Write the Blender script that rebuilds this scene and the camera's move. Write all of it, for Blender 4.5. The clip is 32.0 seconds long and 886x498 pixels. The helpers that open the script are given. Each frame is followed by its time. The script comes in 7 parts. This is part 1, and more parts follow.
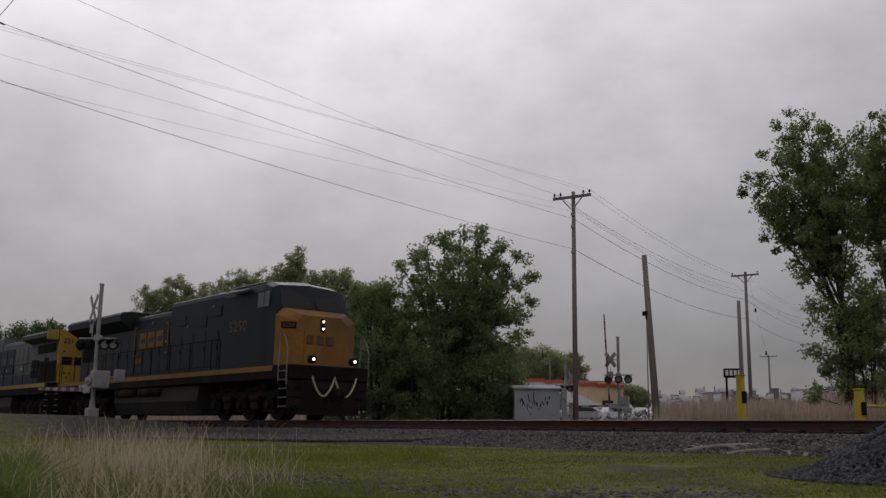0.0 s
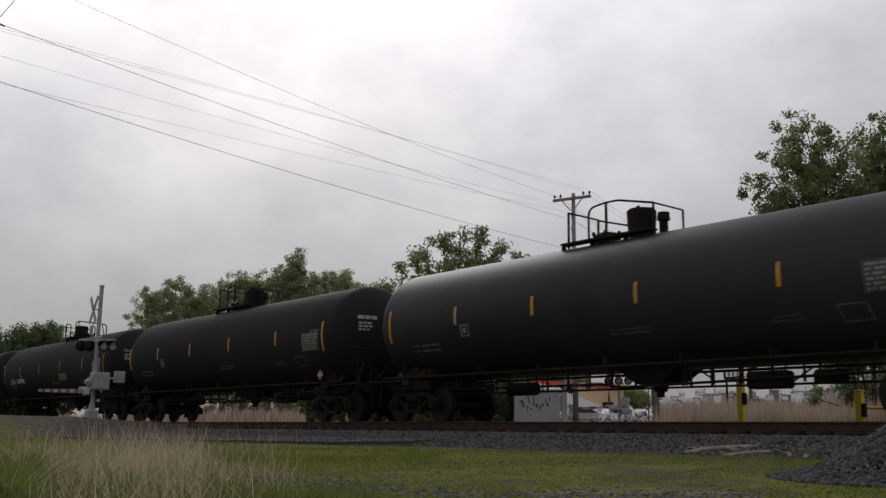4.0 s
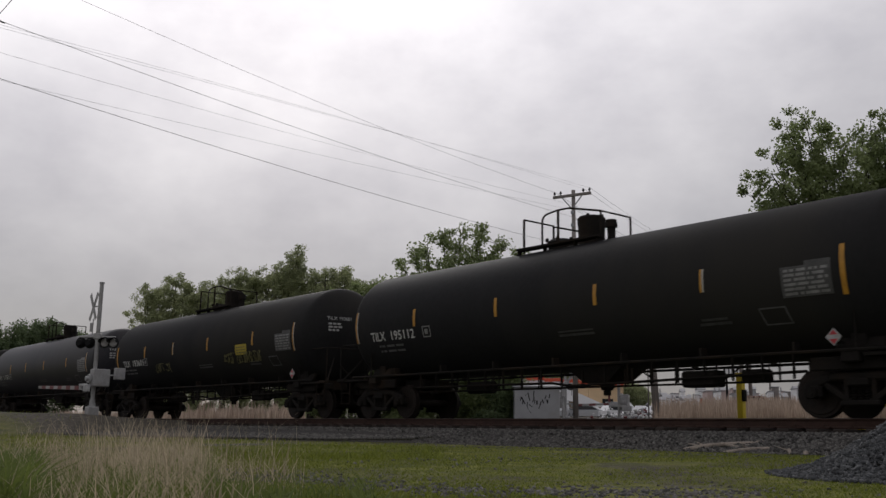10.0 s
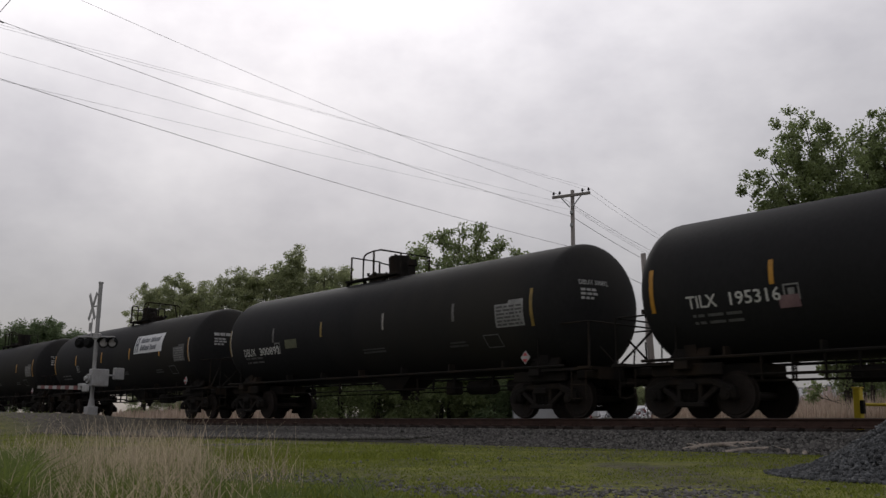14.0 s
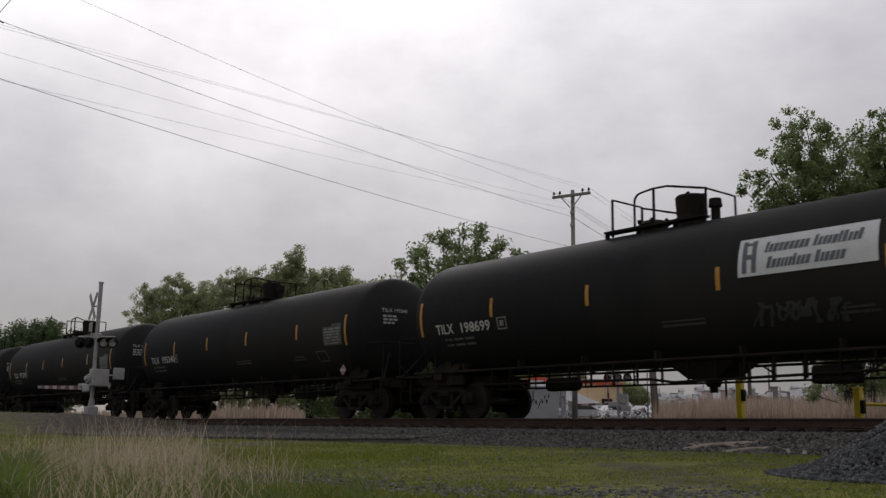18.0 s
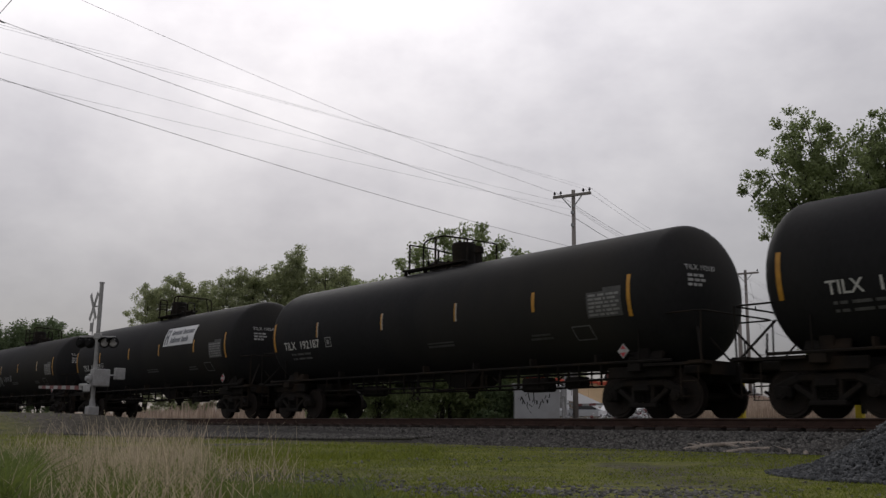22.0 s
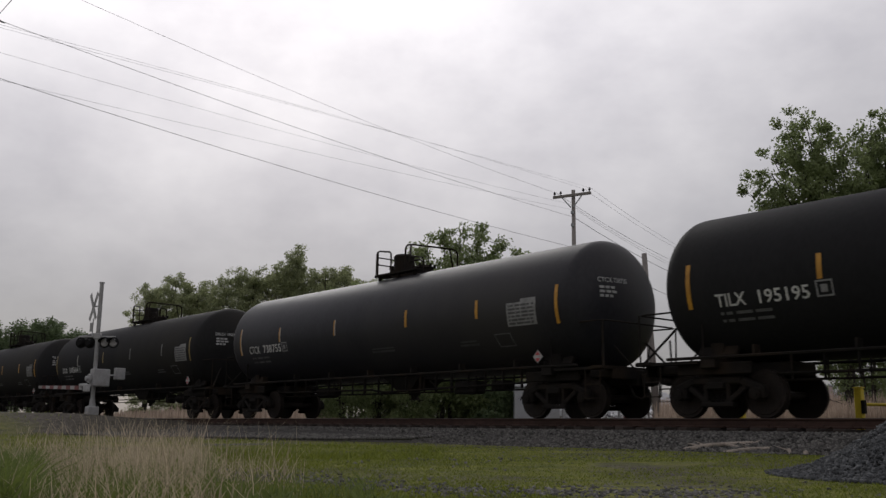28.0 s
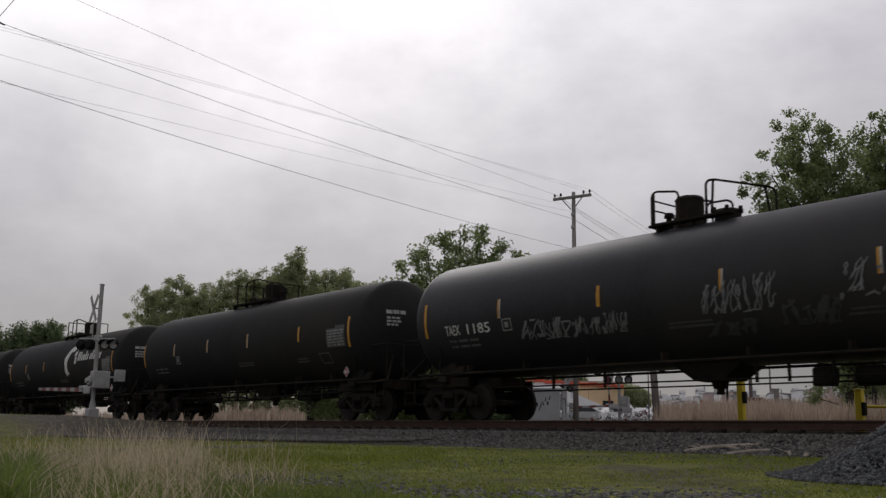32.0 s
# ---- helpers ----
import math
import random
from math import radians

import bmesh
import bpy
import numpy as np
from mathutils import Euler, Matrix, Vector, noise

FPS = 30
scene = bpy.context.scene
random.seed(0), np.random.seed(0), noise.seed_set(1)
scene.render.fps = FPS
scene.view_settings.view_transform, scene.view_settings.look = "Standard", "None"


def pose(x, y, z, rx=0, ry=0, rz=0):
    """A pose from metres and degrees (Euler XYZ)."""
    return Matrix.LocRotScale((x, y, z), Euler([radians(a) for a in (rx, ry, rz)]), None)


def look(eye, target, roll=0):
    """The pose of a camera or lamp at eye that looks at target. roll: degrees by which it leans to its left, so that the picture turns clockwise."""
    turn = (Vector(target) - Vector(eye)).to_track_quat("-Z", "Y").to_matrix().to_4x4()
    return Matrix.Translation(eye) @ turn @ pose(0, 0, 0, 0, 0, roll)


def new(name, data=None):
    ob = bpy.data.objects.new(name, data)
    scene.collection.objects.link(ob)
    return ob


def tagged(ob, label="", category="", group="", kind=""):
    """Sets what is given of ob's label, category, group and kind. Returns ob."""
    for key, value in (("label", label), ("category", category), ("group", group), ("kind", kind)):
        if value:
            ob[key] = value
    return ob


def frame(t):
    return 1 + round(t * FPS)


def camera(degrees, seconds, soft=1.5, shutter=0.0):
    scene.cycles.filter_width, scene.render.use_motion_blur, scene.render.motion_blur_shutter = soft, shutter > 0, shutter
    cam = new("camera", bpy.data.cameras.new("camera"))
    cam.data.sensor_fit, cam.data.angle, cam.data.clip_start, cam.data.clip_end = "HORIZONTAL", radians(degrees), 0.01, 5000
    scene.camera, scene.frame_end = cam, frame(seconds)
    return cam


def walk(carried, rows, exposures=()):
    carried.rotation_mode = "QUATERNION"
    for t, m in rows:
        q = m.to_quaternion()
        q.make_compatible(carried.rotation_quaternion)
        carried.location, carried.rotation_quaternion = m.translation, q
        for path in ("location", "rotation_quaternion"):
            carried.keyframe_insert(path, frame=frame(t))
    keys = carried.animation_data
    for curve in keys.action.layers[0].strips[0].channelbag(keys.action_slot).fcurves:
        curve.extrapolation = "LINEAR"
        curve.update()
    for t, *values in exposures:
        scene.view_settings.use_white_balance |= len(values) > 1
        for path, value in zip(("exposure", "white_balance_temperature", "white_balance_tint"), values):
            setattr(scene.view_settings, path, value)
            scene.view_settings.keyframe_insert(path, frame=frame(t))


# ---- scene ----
# ---- camera ----
cam = camera(49.5, 32.0, soft=1.4, shutter=0.06)
EYE = (0.0, -17.40, -0.32)
FOCAL = 1699.0
# seconds, sway to the right and downwards of the picture, in thousandths of a radian times FOCAL
SWAY = [(0, 0.0, 3.0), (1, 0.0, 3.5), (2, -1.1, 4.6), (3, -0.9, 5.2), (3.5, -0.2, 5.4), (5.5, 0.0, 6.5), (6, -1.1, 6.3), (7, -1.6, 5.0),
        (8, 0.0, 3.0), (8.5, 1.5, 1.3), (9, 1.3, 1.3), (10, 0.0, 0.2), (10.5, 1.3, -1.1), (11, 0.0, -1.8), (12, 0.0, -2.0), (13, -0.2, -1.6),
        (14, -1.6, 0.0), (14.5, -1.6, 0.6), (16.5, 0.0, 0.4), (17, 0.0, -0.9), (18, -1.3, 0.0), (19, -0.9, 0.0), (20, 0.0, 0.0),
        (21, 0.0, 0.0), (22, 0.0, 0.0), (23, -0.9, 1.5), (24, -1.3, 2.8), (25, -1.6, 1.5), (25.5, -1.6, 1.1), (27.5, 0.0, 0.2),
        (28, 0.0, 0.0), (28.5, -1.3, 1.9), (29, -1.6, 3.0), (30, -0.7, 2.8), (31, 0.6, 2.8), (32, 0.4, 3.5)]


def view(dx, dy):
    yaw = radians(-50.25) - dx / FOCAL
    tilt = radians(10.70) + dy / FOCAL
    ahead = Vector((math.sin(yaw) * math.cos(tilt), math.cos(yaw) * math.cos(tilt), math.sin(tilt)))
    return look(EYE, Vector(EYE) + ahead * 10, 0.84)


walk(cam, [(t, view(dx, dy)) for t, dx, dy in SWAY],
     exposures=[(0, -0.30), (1, -0.15), (2, -0.03), (3, 0.03), (5.5, 0.0), (32, 0.0)])

# ---- world and sun ----
SUN_HEIGHT, SUN_TURN = radians(31), radians(-61)
world = bpy.data.worlds.new("overcast_sky")
scene.world = world
world.use_nodes = True
wn, wl = world.node_tree.nodes, world.node_tree.links
wn.clear()
w_out = wn.new("ShaderNodeOutputWorld")
w_bg = wn.new("ShaderNodeBackground")
w_sky = wn.new("ShaderNodeTexSky")
w_sky.sky_type, w_sky.sun_disc, w_sky.sun_elevation, w_sky.sun_rotation = "NISHITA", False, SUN_HEIGHT, SUN_TURN
w_geo = wn.new("ShaderNodeTexCoord")
w_map = wn.new("ShaderNodeMapping")
w_map.inputs["Scale"].default_value = (1.0, 1.0, 1.7)
w_map.inputs["Location"].default_value = (1.7, 0.9, 2.3)
w_big = wn.new("ShaderNodeTexNoise")
w_big.inputs["Scale"].default_value, w_big.inputs["Detail"].default_value, w_big.inputs["Roughness"].default_value = 2.6, 6.0, 0.56
w_ramp = wn.new("ShaderNodeValToRGB")
w_ramp.color_ramp.elements[0].position, w_ramp.color_ramp.elements[0].color = 0.38, (6.75, 6.52, 7.0, 1)
w_ramp.color_ramp.elements[1].position, w_ramp.color_ramp.elements[1].color = 0.63, (10.1, 9.75, 10.05, 1)
w_sep = wn.new("ShaderNodeSeparateXYZ")
w_low = wn.new("ShaderNodeMapRange")
w_low.inputs["From Min"].default_value, w_low.inputs["From Max"].default_value = 0.08, 0.40
w_low.inputs["To Min"].default_value, w_low.inputs["To Max"].default_value = 0.42, 1.0
# the cloud is thinner and brighter round the hidden sun
w_dot = wn.new("ShaderNodeVectorMath")
w_dot.operation = "DOT_PRODUCT"
w_dot.inputs[1].default_value = (math.sin(SUN_TURN) * math.cos(SUN_HEIGHT), math.cos(SUN_TURN) * math.cos(SUN_HEIGHT), math.sin(SUN_HEIGHT))
w_pos = wn.new("ShaderNodeMath")
w_pos.operation = "MAXIMUM"
w_pos.inputs[1].default_value = 0.0
w_pow = wn.new("ShaderNodeMath")
w_pow.operation = "POWER"
w_pow.inputs[1].default_value = 8.0
w_glow = wn.new("ShaderNodeMath")
w_glow.operation = "MULTIPLY_ADD"
w_glow.inputs[1].default_value = 0.58
# and a little brighter again on the side away from it
w_away = wn.new("ShaderNodeMath")
w_away.operation = "MINIMUM"
w_away.inputs[1].default_value = 0.0
w_floor = wn.new("ShaderNodeMath")
w_floor.operation = "MULTIPLY_ADD"
w_floor.inputs[1].default_value, w_floor.inputs[2].default_value = -0.34, 0.63
w_fac = wn.new("ShaderNodeMath")
w_fac.operation = "MULTIPLY"
w_mul = wn.new("ShaderNodeMix")
w_mul.data_type, w_mul.blend_type = "RGBA", "MULTIPLY"
w_mul.inputs[0].default_value = 1.0
w_mix = wn.new("ShaderNodeMix")
w_mix.data_type = "RGBA"
w_mix.inputs[0].default_value = 0.94
wl.new(w_geo.outputs["Generated"], w_dot.inputs[0])
wl.new(w_dot.outputs["Value"], w_pos.inputs[0])
wl.new(w_dot.outputs["Value"], w_away.inputs[0])
wl.new(w_away.outputs[0], w_floor.inputs[0])
wl.new(w_floor.outputs[0], w_glow.inputs[2])
wl.new(w_pos.outputs[0], w_pow.inputs[0])
wl.new(w_pow.outputs[0], w_glow.inputs[0])
wl.new(w_glow.outputs[0], w_fac.inputs[0])
wl.new(w_low.outputs["Result"], w_fac.inputs[1])
wl.new(w_geo.outputs["Generated"], w_map.inputs["Vector"])
wl.new(w_map.outputs["Vector"], w_big.inputs["Vector"])
wl.new(w_big.outputs["Fac"], w_ramp.inputs["Fac"])
wl.new(w_geo.outputs["Generated"], w_sep.inputs["Vector"])
wl.new(w_sep.outputs["Z"], w_low.inputs["Value"])
wl.new(w_ramp.outputs["Color"], w_mul.inputs[6])
wl.new(w_fac.outputs[0], w_mul.inputs[7])
wl.new(w_sky.outputs["Color"], w_mix.inputs[6])
wl.new(w_mul.outputs[2], w_mix.inputs[7])
wl.new(w_mix.outputs[2], w_bg.inputs["Color"])
w_bg.inputs["Strength"].default_value = 0.10
wl.new(w_bg.outputs["Background"], w_out.inputs["Surface"])
sun = new("sun", bpy.data.lights.new("sun", "SUN"))
sun.data.energy, sun.data.angle, sun.data.color = 0.5, radians(25), (1.0, 0.97, 0.93)
sun.matrix_world = look(Vector((math.sin(SUN_TURN), math.cos(SUN_TURN), math.tan(SUN_HEIGHT))) * 60, (0, 0, 0))


# ---- materials ----
def rgba(c):
    return (c[0], c[1], c[2], 1.0)


def mat(name, a, b=None, rough=0.7, metal=0.0, scale=4.0, fine=40.0, bump=0.15, island=0.0, rnd=0.0, dirt=None, spec=0.5, stretch=(1, 1, 1), depth=0.01, through_light=0.0):
    """Two tones mixed by a large and a fine noise, with relief; dirt: a third tone in broad stains."""
    m = bpy.data.materials.new(name)
    m.use_nodes = True
    n, l = m.node_tree.nodes, m.node_tree.links
    bs = n["Principled BSDF"]
    bs.inputs["Roughness"].default_value, bs.inputs["Metallic"].default_value = rough, metal
    bs.inputs["Specular IOR Level"].default_value = spec
    b = b or tuple(0.7 * v for v in a)
    tc, mp = n.new("ShaderNodeTexCoord"), n.new("ShaderNodeMapping")
    mp.inputs["Scale"].default_value = stretch
    l.new(tc.outputs["Object"], mp.inputs["Vector"])
    n1, n2 = n.new("ShaderNodeTexNoise"), n.new("ShaderNodeTexNoise")
    for nd, s in ((n1, scale), (n2, fine)):
        nd.inputs["Scale"].default_value, nd.inputs["Detail"].default_value = s, 4.0
        l.new(mp.outputs["Vector"], nd.inputs["Vector"])
    add = n.new("ShaderNodeMath")
    add.operation = "ADD"
    l.new(n1.outputs["Fac"], add.inputs[0])
    l.new(n2.outputs["Fac"], add.inputs[1])
    last = add.outputs[0]
    if island or rnd:
        src = n.new("ShaderNodeNewGeometry").outputs["Random Per Island"] if island else n.new("ShaderNodeObjectInfo").outputs["Random"]
        k = n.new("ShaderNodeMath")
        k.operation = "MULTIPLY_ADD"
        k.inputs[1].default_value = island or rnd
        l.new(src, k.inputs[0])
        l.new(last, k.inputs[2])
        last = k.outputs[0]
    ramp = n.new("ShaderNodeMapRange")
    ramp.inputs["From Min"].default_value, ramp.inputs["From Max"].default_value = 0.75, 1.25 + (island or rnd)
    l.new(last, ramp.inputs["Value"])
    mix = n.new("ShaderNodeMix")
    mix.data_type = "RGBA"
    mix.inputs[6].default_value, mix.inputs[7].default_value = rgba(b), rgba(a)
    l.new(ramp.outputs["Result"], mix.inputs[0])
    col = mix.outputs[2]
    if dirt:
        n3 = n.new("ShaderNodeTexNoise")
        n3.inputs["Scale"].default_value, n3.inputs["Detail"].default_value = scale * 0.37, 6.0
        l.new(mp.outputs["Vector"], n3.inputs["Vector"])
        r3 = n.new("ShaderNodeMapRange")
        r3.inputs["From Min"].default_value, r3.inputs["From Max"].default_value = 0.48, 0.68
        l.new(n3.outputs["Fac"], r3.inputs["Value"])
        m3 = n.new("ShaderNodeMix")
        m3.data_type = "RGBA"
        m3.inputs[7].default_value = rgba(dirt)
        l.new(r3.outputs["Result"], m3.inputs[0])
        l.new(col, m3.inputs[6])
        col = m3.outputs[2]
    l.new(col, bs.inputs["Base Color"])
    if bump:
        bp = n.new("ShaderNodeBump")
        bp.inputs["Strength"].default_value, bp.inputs["Distance"].default_value = bump, depth
        l.new(n2.outputs["Fac"], bp.inputs["Height"])
        l.new(bp.outputs["Normal"], bs.inputs["Normal"])
    if through_light:
        tr, ms = n.new("ShaderNodeBsdfTranslucent"), n.new("ShaderNodeMixShader")
        ms.inputs[0].default_value = through_light
        l.new(col, tr.inputs["Color"])
        l.new(bs.outputs["BSDF"], ms.inputs[1])
        l.new(tr.outputs["BSDF"], ms.inputs[2])
        l.new(ms.outputs["Shader"], n["Material Output"].inputs["Surface"])
    return m


def soil():
    """Mossy grass, bare grey-brown earth and grit, in patches of several sizes."""
    m = bpy.data.materials.new("grass_and_dirt_ground")
    m.use_nodes = True
    n, l = m.node_tree.nodes, m.node_tree.links
    bs = n["Principled BSDF"]
    bs.inputs["Roughness"].default_value, bs.inputs["Specular IOR Level"].default_value = 0.95, 0.2
    tc = n.new("ShaderNodeTexCoord")

    def cloud(scale, detail, lo, hi):
        t, r = n.new("ShaderNodeTexNoise"), n.new("ShaderNodeMapRange")
        t.inputs["Scale"].default_value, t.inputs["Detail"].default_value, t.inputs["Roughness"].default_value = scale, detail, 0.6
        r.inputs["From Min"].default_value, r.inputs["From Max"].default_value = lo, hi
        l.new(tc.outputs["Object"], t.inputs["Vector"])
        l.new(t.outputs["Fac"], r.inputs["Value"])
        return r.outputs["Result"]

    def blend(fac, a, b):
        x = n.new("ShaderNodeMix")
        x.data_type = "RGBA"
        l.new(fac, x.inputs[0])
        for k, v in ((6, a), (7, b)):
            if isinstance(v, tuple):
                x.inputs[k].default_value = rgba(v)
            else:
                l.new(v, x.inputs[k])
        return x.outputs[2]

    grass = blend(cloud(2.2, 5, 0.35, 0.65), (0.080, 0.090, 0.018), (0.195, 0.200, 0.030))
    earth = blend(cloud(5.0, 6, 0.35, 0.65), (0.040, 0.036, 0.028), (0.115, 0.100, 0.080))
    col = blend(cloud(0.42, 6, 0.52, 0.64), grass, earth)
    # worn dirt shoulder along the track towards the crossing
    sep = n.new("ShaderNodeSeparateXYZ")
    l.new(tc.outputs["Object"], sep.inputs[0])
    edge, along, both, soft = n.new("ShaderNodeMath"), n.new("ShaderNodeMapRange"), n.new("ShaderNodeMath"), n.new("ShaderNodeMapRange")
    edge.operation, edge.inputs[1].default_value = "MULTIPLY_ADD", 3.0
    l.new(cloud(0.5, 5, 0.0, 1.0), edge.inputs[0])
    l.new(sep.outputs["Y"], edge.inputs[2])
    soft.inputs["From Min"].default_value, soft.inputs["From Max"].default_value = -8.0, -5.4
    l.new(edge.outputs[0], soft.inputs["Value"])
    along.inputs["From Min"].default_value, along.inputs["From Max"].default_value = -17.0, -26.0
    l.new(sep.outputs["X"], along.inputs["Value"])
    both.operation = "MULTIPLY"
    l.new(soft.outputs["Result"], both.inputs[0])
    l.new(along.outputs["Result"], both.inputs[1])
    col = blend(both.outputs[0], col, earth)
    speck = cloud(55, 3, 0.60, 0.68)
    col = blend(speck, col, (0.030, 0.030, 0.018))
    col = blend(cloud(38, 2, 0.66, 0.70), col, (0.19, 0.18, 0.15))
    l.new(col, bs.inputs["Base Color"])
    bp = n.new("ShaderNodeBump")
    bp.inputs["Strength"].default_value, bp.inputs["Distance"].default_value = 0.8, 0.04
    l.new(cloud(16, 5, 0.3, 0.7), bp.inputs["Height"])
    l.new(bp.outputs["Normal"], bs.inputs["Normal"])
    return m


def glow(name, c, strength):
    m = bpy.data.materials.new(name)
    m.use_nodes = True
    bs = m.node_tree.nodes["Principled BSDF"]
    bs.inputs["Base Color"].default_value = rgba(c)
    bs.inputs["Emission Color"].default_value, bs.inputs["Emission Strength"].default_value = rgba(c), strength
    return m


M_TANK = mat("tank_black_paint", (0.0235, 0.0235, 0.0248), (0.0155, 0.0155, 0.0165), rough=0.64, scale=0.7, fine=14, bump=0.06, rnd=0.25, dirt=(0.030, 0.0285, 0.026), spec=0.05, stretch=(1, 1, 0.45))
M_DULL = mat("dulled_reflector", (0.13, 0.125, 0.12), (0.06, 0.058, 0.055), rough=0.5, scale=6, bump=0.05)
M_PALE = mat("worn_white_reflector", (0.42, 0.40, 0.36), (0.26, 0.24, 0.21), rough=0.5, scale=6, bump=0.05)
M_OLIVE = mat("dull_olive_paint", (0.11, 0.115, 0.065), (0.075, 0.08, 0.045), rough=0.6, scale=5, bump=0.02)
M_GRAFD = mat("faint_grey_spray_paint", (0.055, 0.058, 0.062), (0.024, 0.025, 0.027), rough=0.6, scale=3, bump=0)
M_TANK_G = mat("tank_grey_black_paint", (0.026, 0.026, 0.031), (0.017, 0.017, 0.021), rough=0.48, scale=0.7, fine=14, bump=0.06, dirt=(0.036, 0.034, 0.034), spec=0.17, stretch=(1, 1, 0.5))
M_UNDER = mat("grimy_black_steel", (0.018, 0.0155, 0.0135), (0.010, 0.009, 0.0085), rough=0.85, scale=3, fine=30, dirt=(0.028, 0.020, 0.014), spec=0.12)
M_WHEEL = mat("rusty_brown_wheel_steel", (0.024, 0.017, 0.013), (0.012, 0.009, 0.008), rough=0.75, metal=0.2, scale=5, fine=40, spec=0.3)
M_YELLOW = mat("yellow_reflector", (0.50, 0.25, 0.02), (0.34, 0.16, 0.014), rough=0.5, scale=6, bump=0.05)
M_WHITE = mat("white_lettering", (0.62, 0.62, 0.60), (0.42, 0.42, 0.40), rough=0.6, scale=5, bump=0.03)
M_FADEB = mat("grey_stencil_paint", (0.13, 0.13, 0.13), (0.06, 0.06, 0.06), rough=0.6, scale=7, bump=0.03)
M_MARK = mat("white_stencil_paint", (0.38, 0.38, 0.37), (0.22, 0.22, 0.22), rough=0.6, scale=7, bump=0.03)
M_DPANEL = mat("dark_grey_data_panel", (0.075, 0.075, 0.074), (0.04, 0.04, 0.04), rough=0.6, scale=6, bump=0.03)
M_FADED = mat("faded_grey_stencil", (0.07, 0.07, 0.07), (0.03, 0.03, 0.03), rough=0.6, scale=7, bump=0.03)
M_PANEL = mat("pale_grey_data_panel", (0.26, 0.26, 0.255), (0.15, 0.15, 0.15), rough=0.6, scale=6, bump=0.03)
M_BANNER = mat("white_banner", (0.66, 0.67, 0.68), (0.52, 0.53, 0.54), rough=0.5, scale=2, bump=0.05)
M_BANTXT = mat("grey_banner_print", (0.12, 0.13, 0.15), (0.07, 0.08, 0.09), rough=0.5, bump=0)
M_RED = mat("red_placard_print", (0.42, 0.03, 0.04), (0.3, 0.02, 0.03), rough=0.5, bump=0)
M_GRAFF = mat("pale_spray_paint", (0.22, 0.23, 0.24), (0.08, 0.08, 0.09), rough=0.5, scale=3, bump=0)
M_GRAFY = mat("yellow_spray_paint", (0.17, 0.155, 0.045), (0.07, 0.065, 0.022), rough=0.5, scale=3, bump=0)
M_YPATCH = mat("bright_yellow_patch_paint", (0.46, 0.36, 0.03), (0.34, 0.26, 0.02), rough=0.55, scale=4, bump=0)
M_PINK = mat("washed_pink_patch_paint", (0.24, 0.15, 0.16), (0.15, 0.09, 0.10), rough=0.6, scale=4, bump=0)
M_DULLY = mat("grimy_yellow_reflector", (0.26, 0.17, 0.03), (0.13, 0.09, 0.02), rough=0.5, scale=6, bump=0.05)
M_GALV = mat("galvanised_steel", (0.38, 0.39, 0.40), (0.28, 0.29, 0.30), rough=0.5, metal=0.4, scale=6)
M_BLUE = mat("dark_blue_locomotive_paint", (0.010, 0.017, 0.028), (0.007, 0.011, 0.018), rough=0.5, scale=0.9, fine=12, bump=0.04, dirt=(0.015, 0.017, 0.018), spec=0.22)
M_GOLD = mat("gold_locomotive_paint", (0.30, 0.15, 0.028), (0.20, 0.098, 0.02), rough=0.55, scale=1.2, fine=12, bump=0.04, dirt=(0.15, 0.085, 0.028), spec=0.25)
M_LGREY = mat("weathered_grey_locomotive_paint", (0.135, 0.142, 0.150), (0.092, 0.097, 0.102), rough=0.6, scale=0.9, fine=12, bump=0.04, dirt=(0.075, 0.066, 0.06), spec=0.25)
M_LBLUE = mat("royal_blue_locomotive_paint", (0.019, 0.028, 0.068), (0.012, 0.018, 0.046), rough=0.55, scale=0.9, fine=12, bump=0.04, dirt=(0.024, 0.026, 0.038), spec=0.25)
M_LYEL = mat("yellow_locomotive_paint", (0.44, 0.28, 0.035), (0.34, 0.20, 0.025), rough=0.55, scale=1.2, fine=12, bump=0.04, dirt=(0.18, 0.115, 0.035), spec=0.25)
M_GOLDF = mat("faded_gold_numerals", (0.17, 0.115, 0.07), (0.09, 0.065, 0.045), rough=0.6, scale=3, fine=14, bump=0.03, spec=0.2)
M_GOLDE = mat("grimy_gold_paint", (0.24, 0.115, 0.022), (0.14, 0.068, 0.016), rough=0.6, scale=2, fine=12, bump=0.03, spec=0.2)
M_FUEL = mat("dull_grey_fuel_tank_paint", (0.030, 0.029, 0.028), (0.018, 0.017, 0.017), rough=0.7, scale=1.2, fine=14, bump=0.1, dirt=(0.042, 0.036, 0.03), spec=0.2)
M_GRIME = mat("brown_black_grime", (0.016, 0.010, 0.008), (0.008, 0.006, 0.005), rough=0.8, scale=3, fine=20, spec=0.15)
M_RUST = mat("rust_stained_sill", (0.16, 0.065, 0.022), (0.075, 0.038, 0.022), rough=0.8, scale=1.6, fine=20, dirt=(0.05, 0.035, 0.028), spec=0.2)
# pane glass whose grey base colour holds the pale sky's reflection
M_PANE = mat("cab_glass_with_sky_reflection", (0.10, 0.11, 0.115), (0.07, 0.075, 0.08), rough=0.15, bump=0)
# pale metal tone that carries the sky's gleam on the cab roof's edge
M_PALEROOF = mat("roof_metal_with_sky_gleam", (0.42, 0.42, 0.43), (0.28, 0.28, 0.29), rough=0.5, metal=0.3, scale=3)
M_BOXMARK = mat("faded_pink_wagon_marking", (0.30, 0.22, 0.21), (0.17, 0.10, 0.095), rough=0.7, scale=5, bump=0)
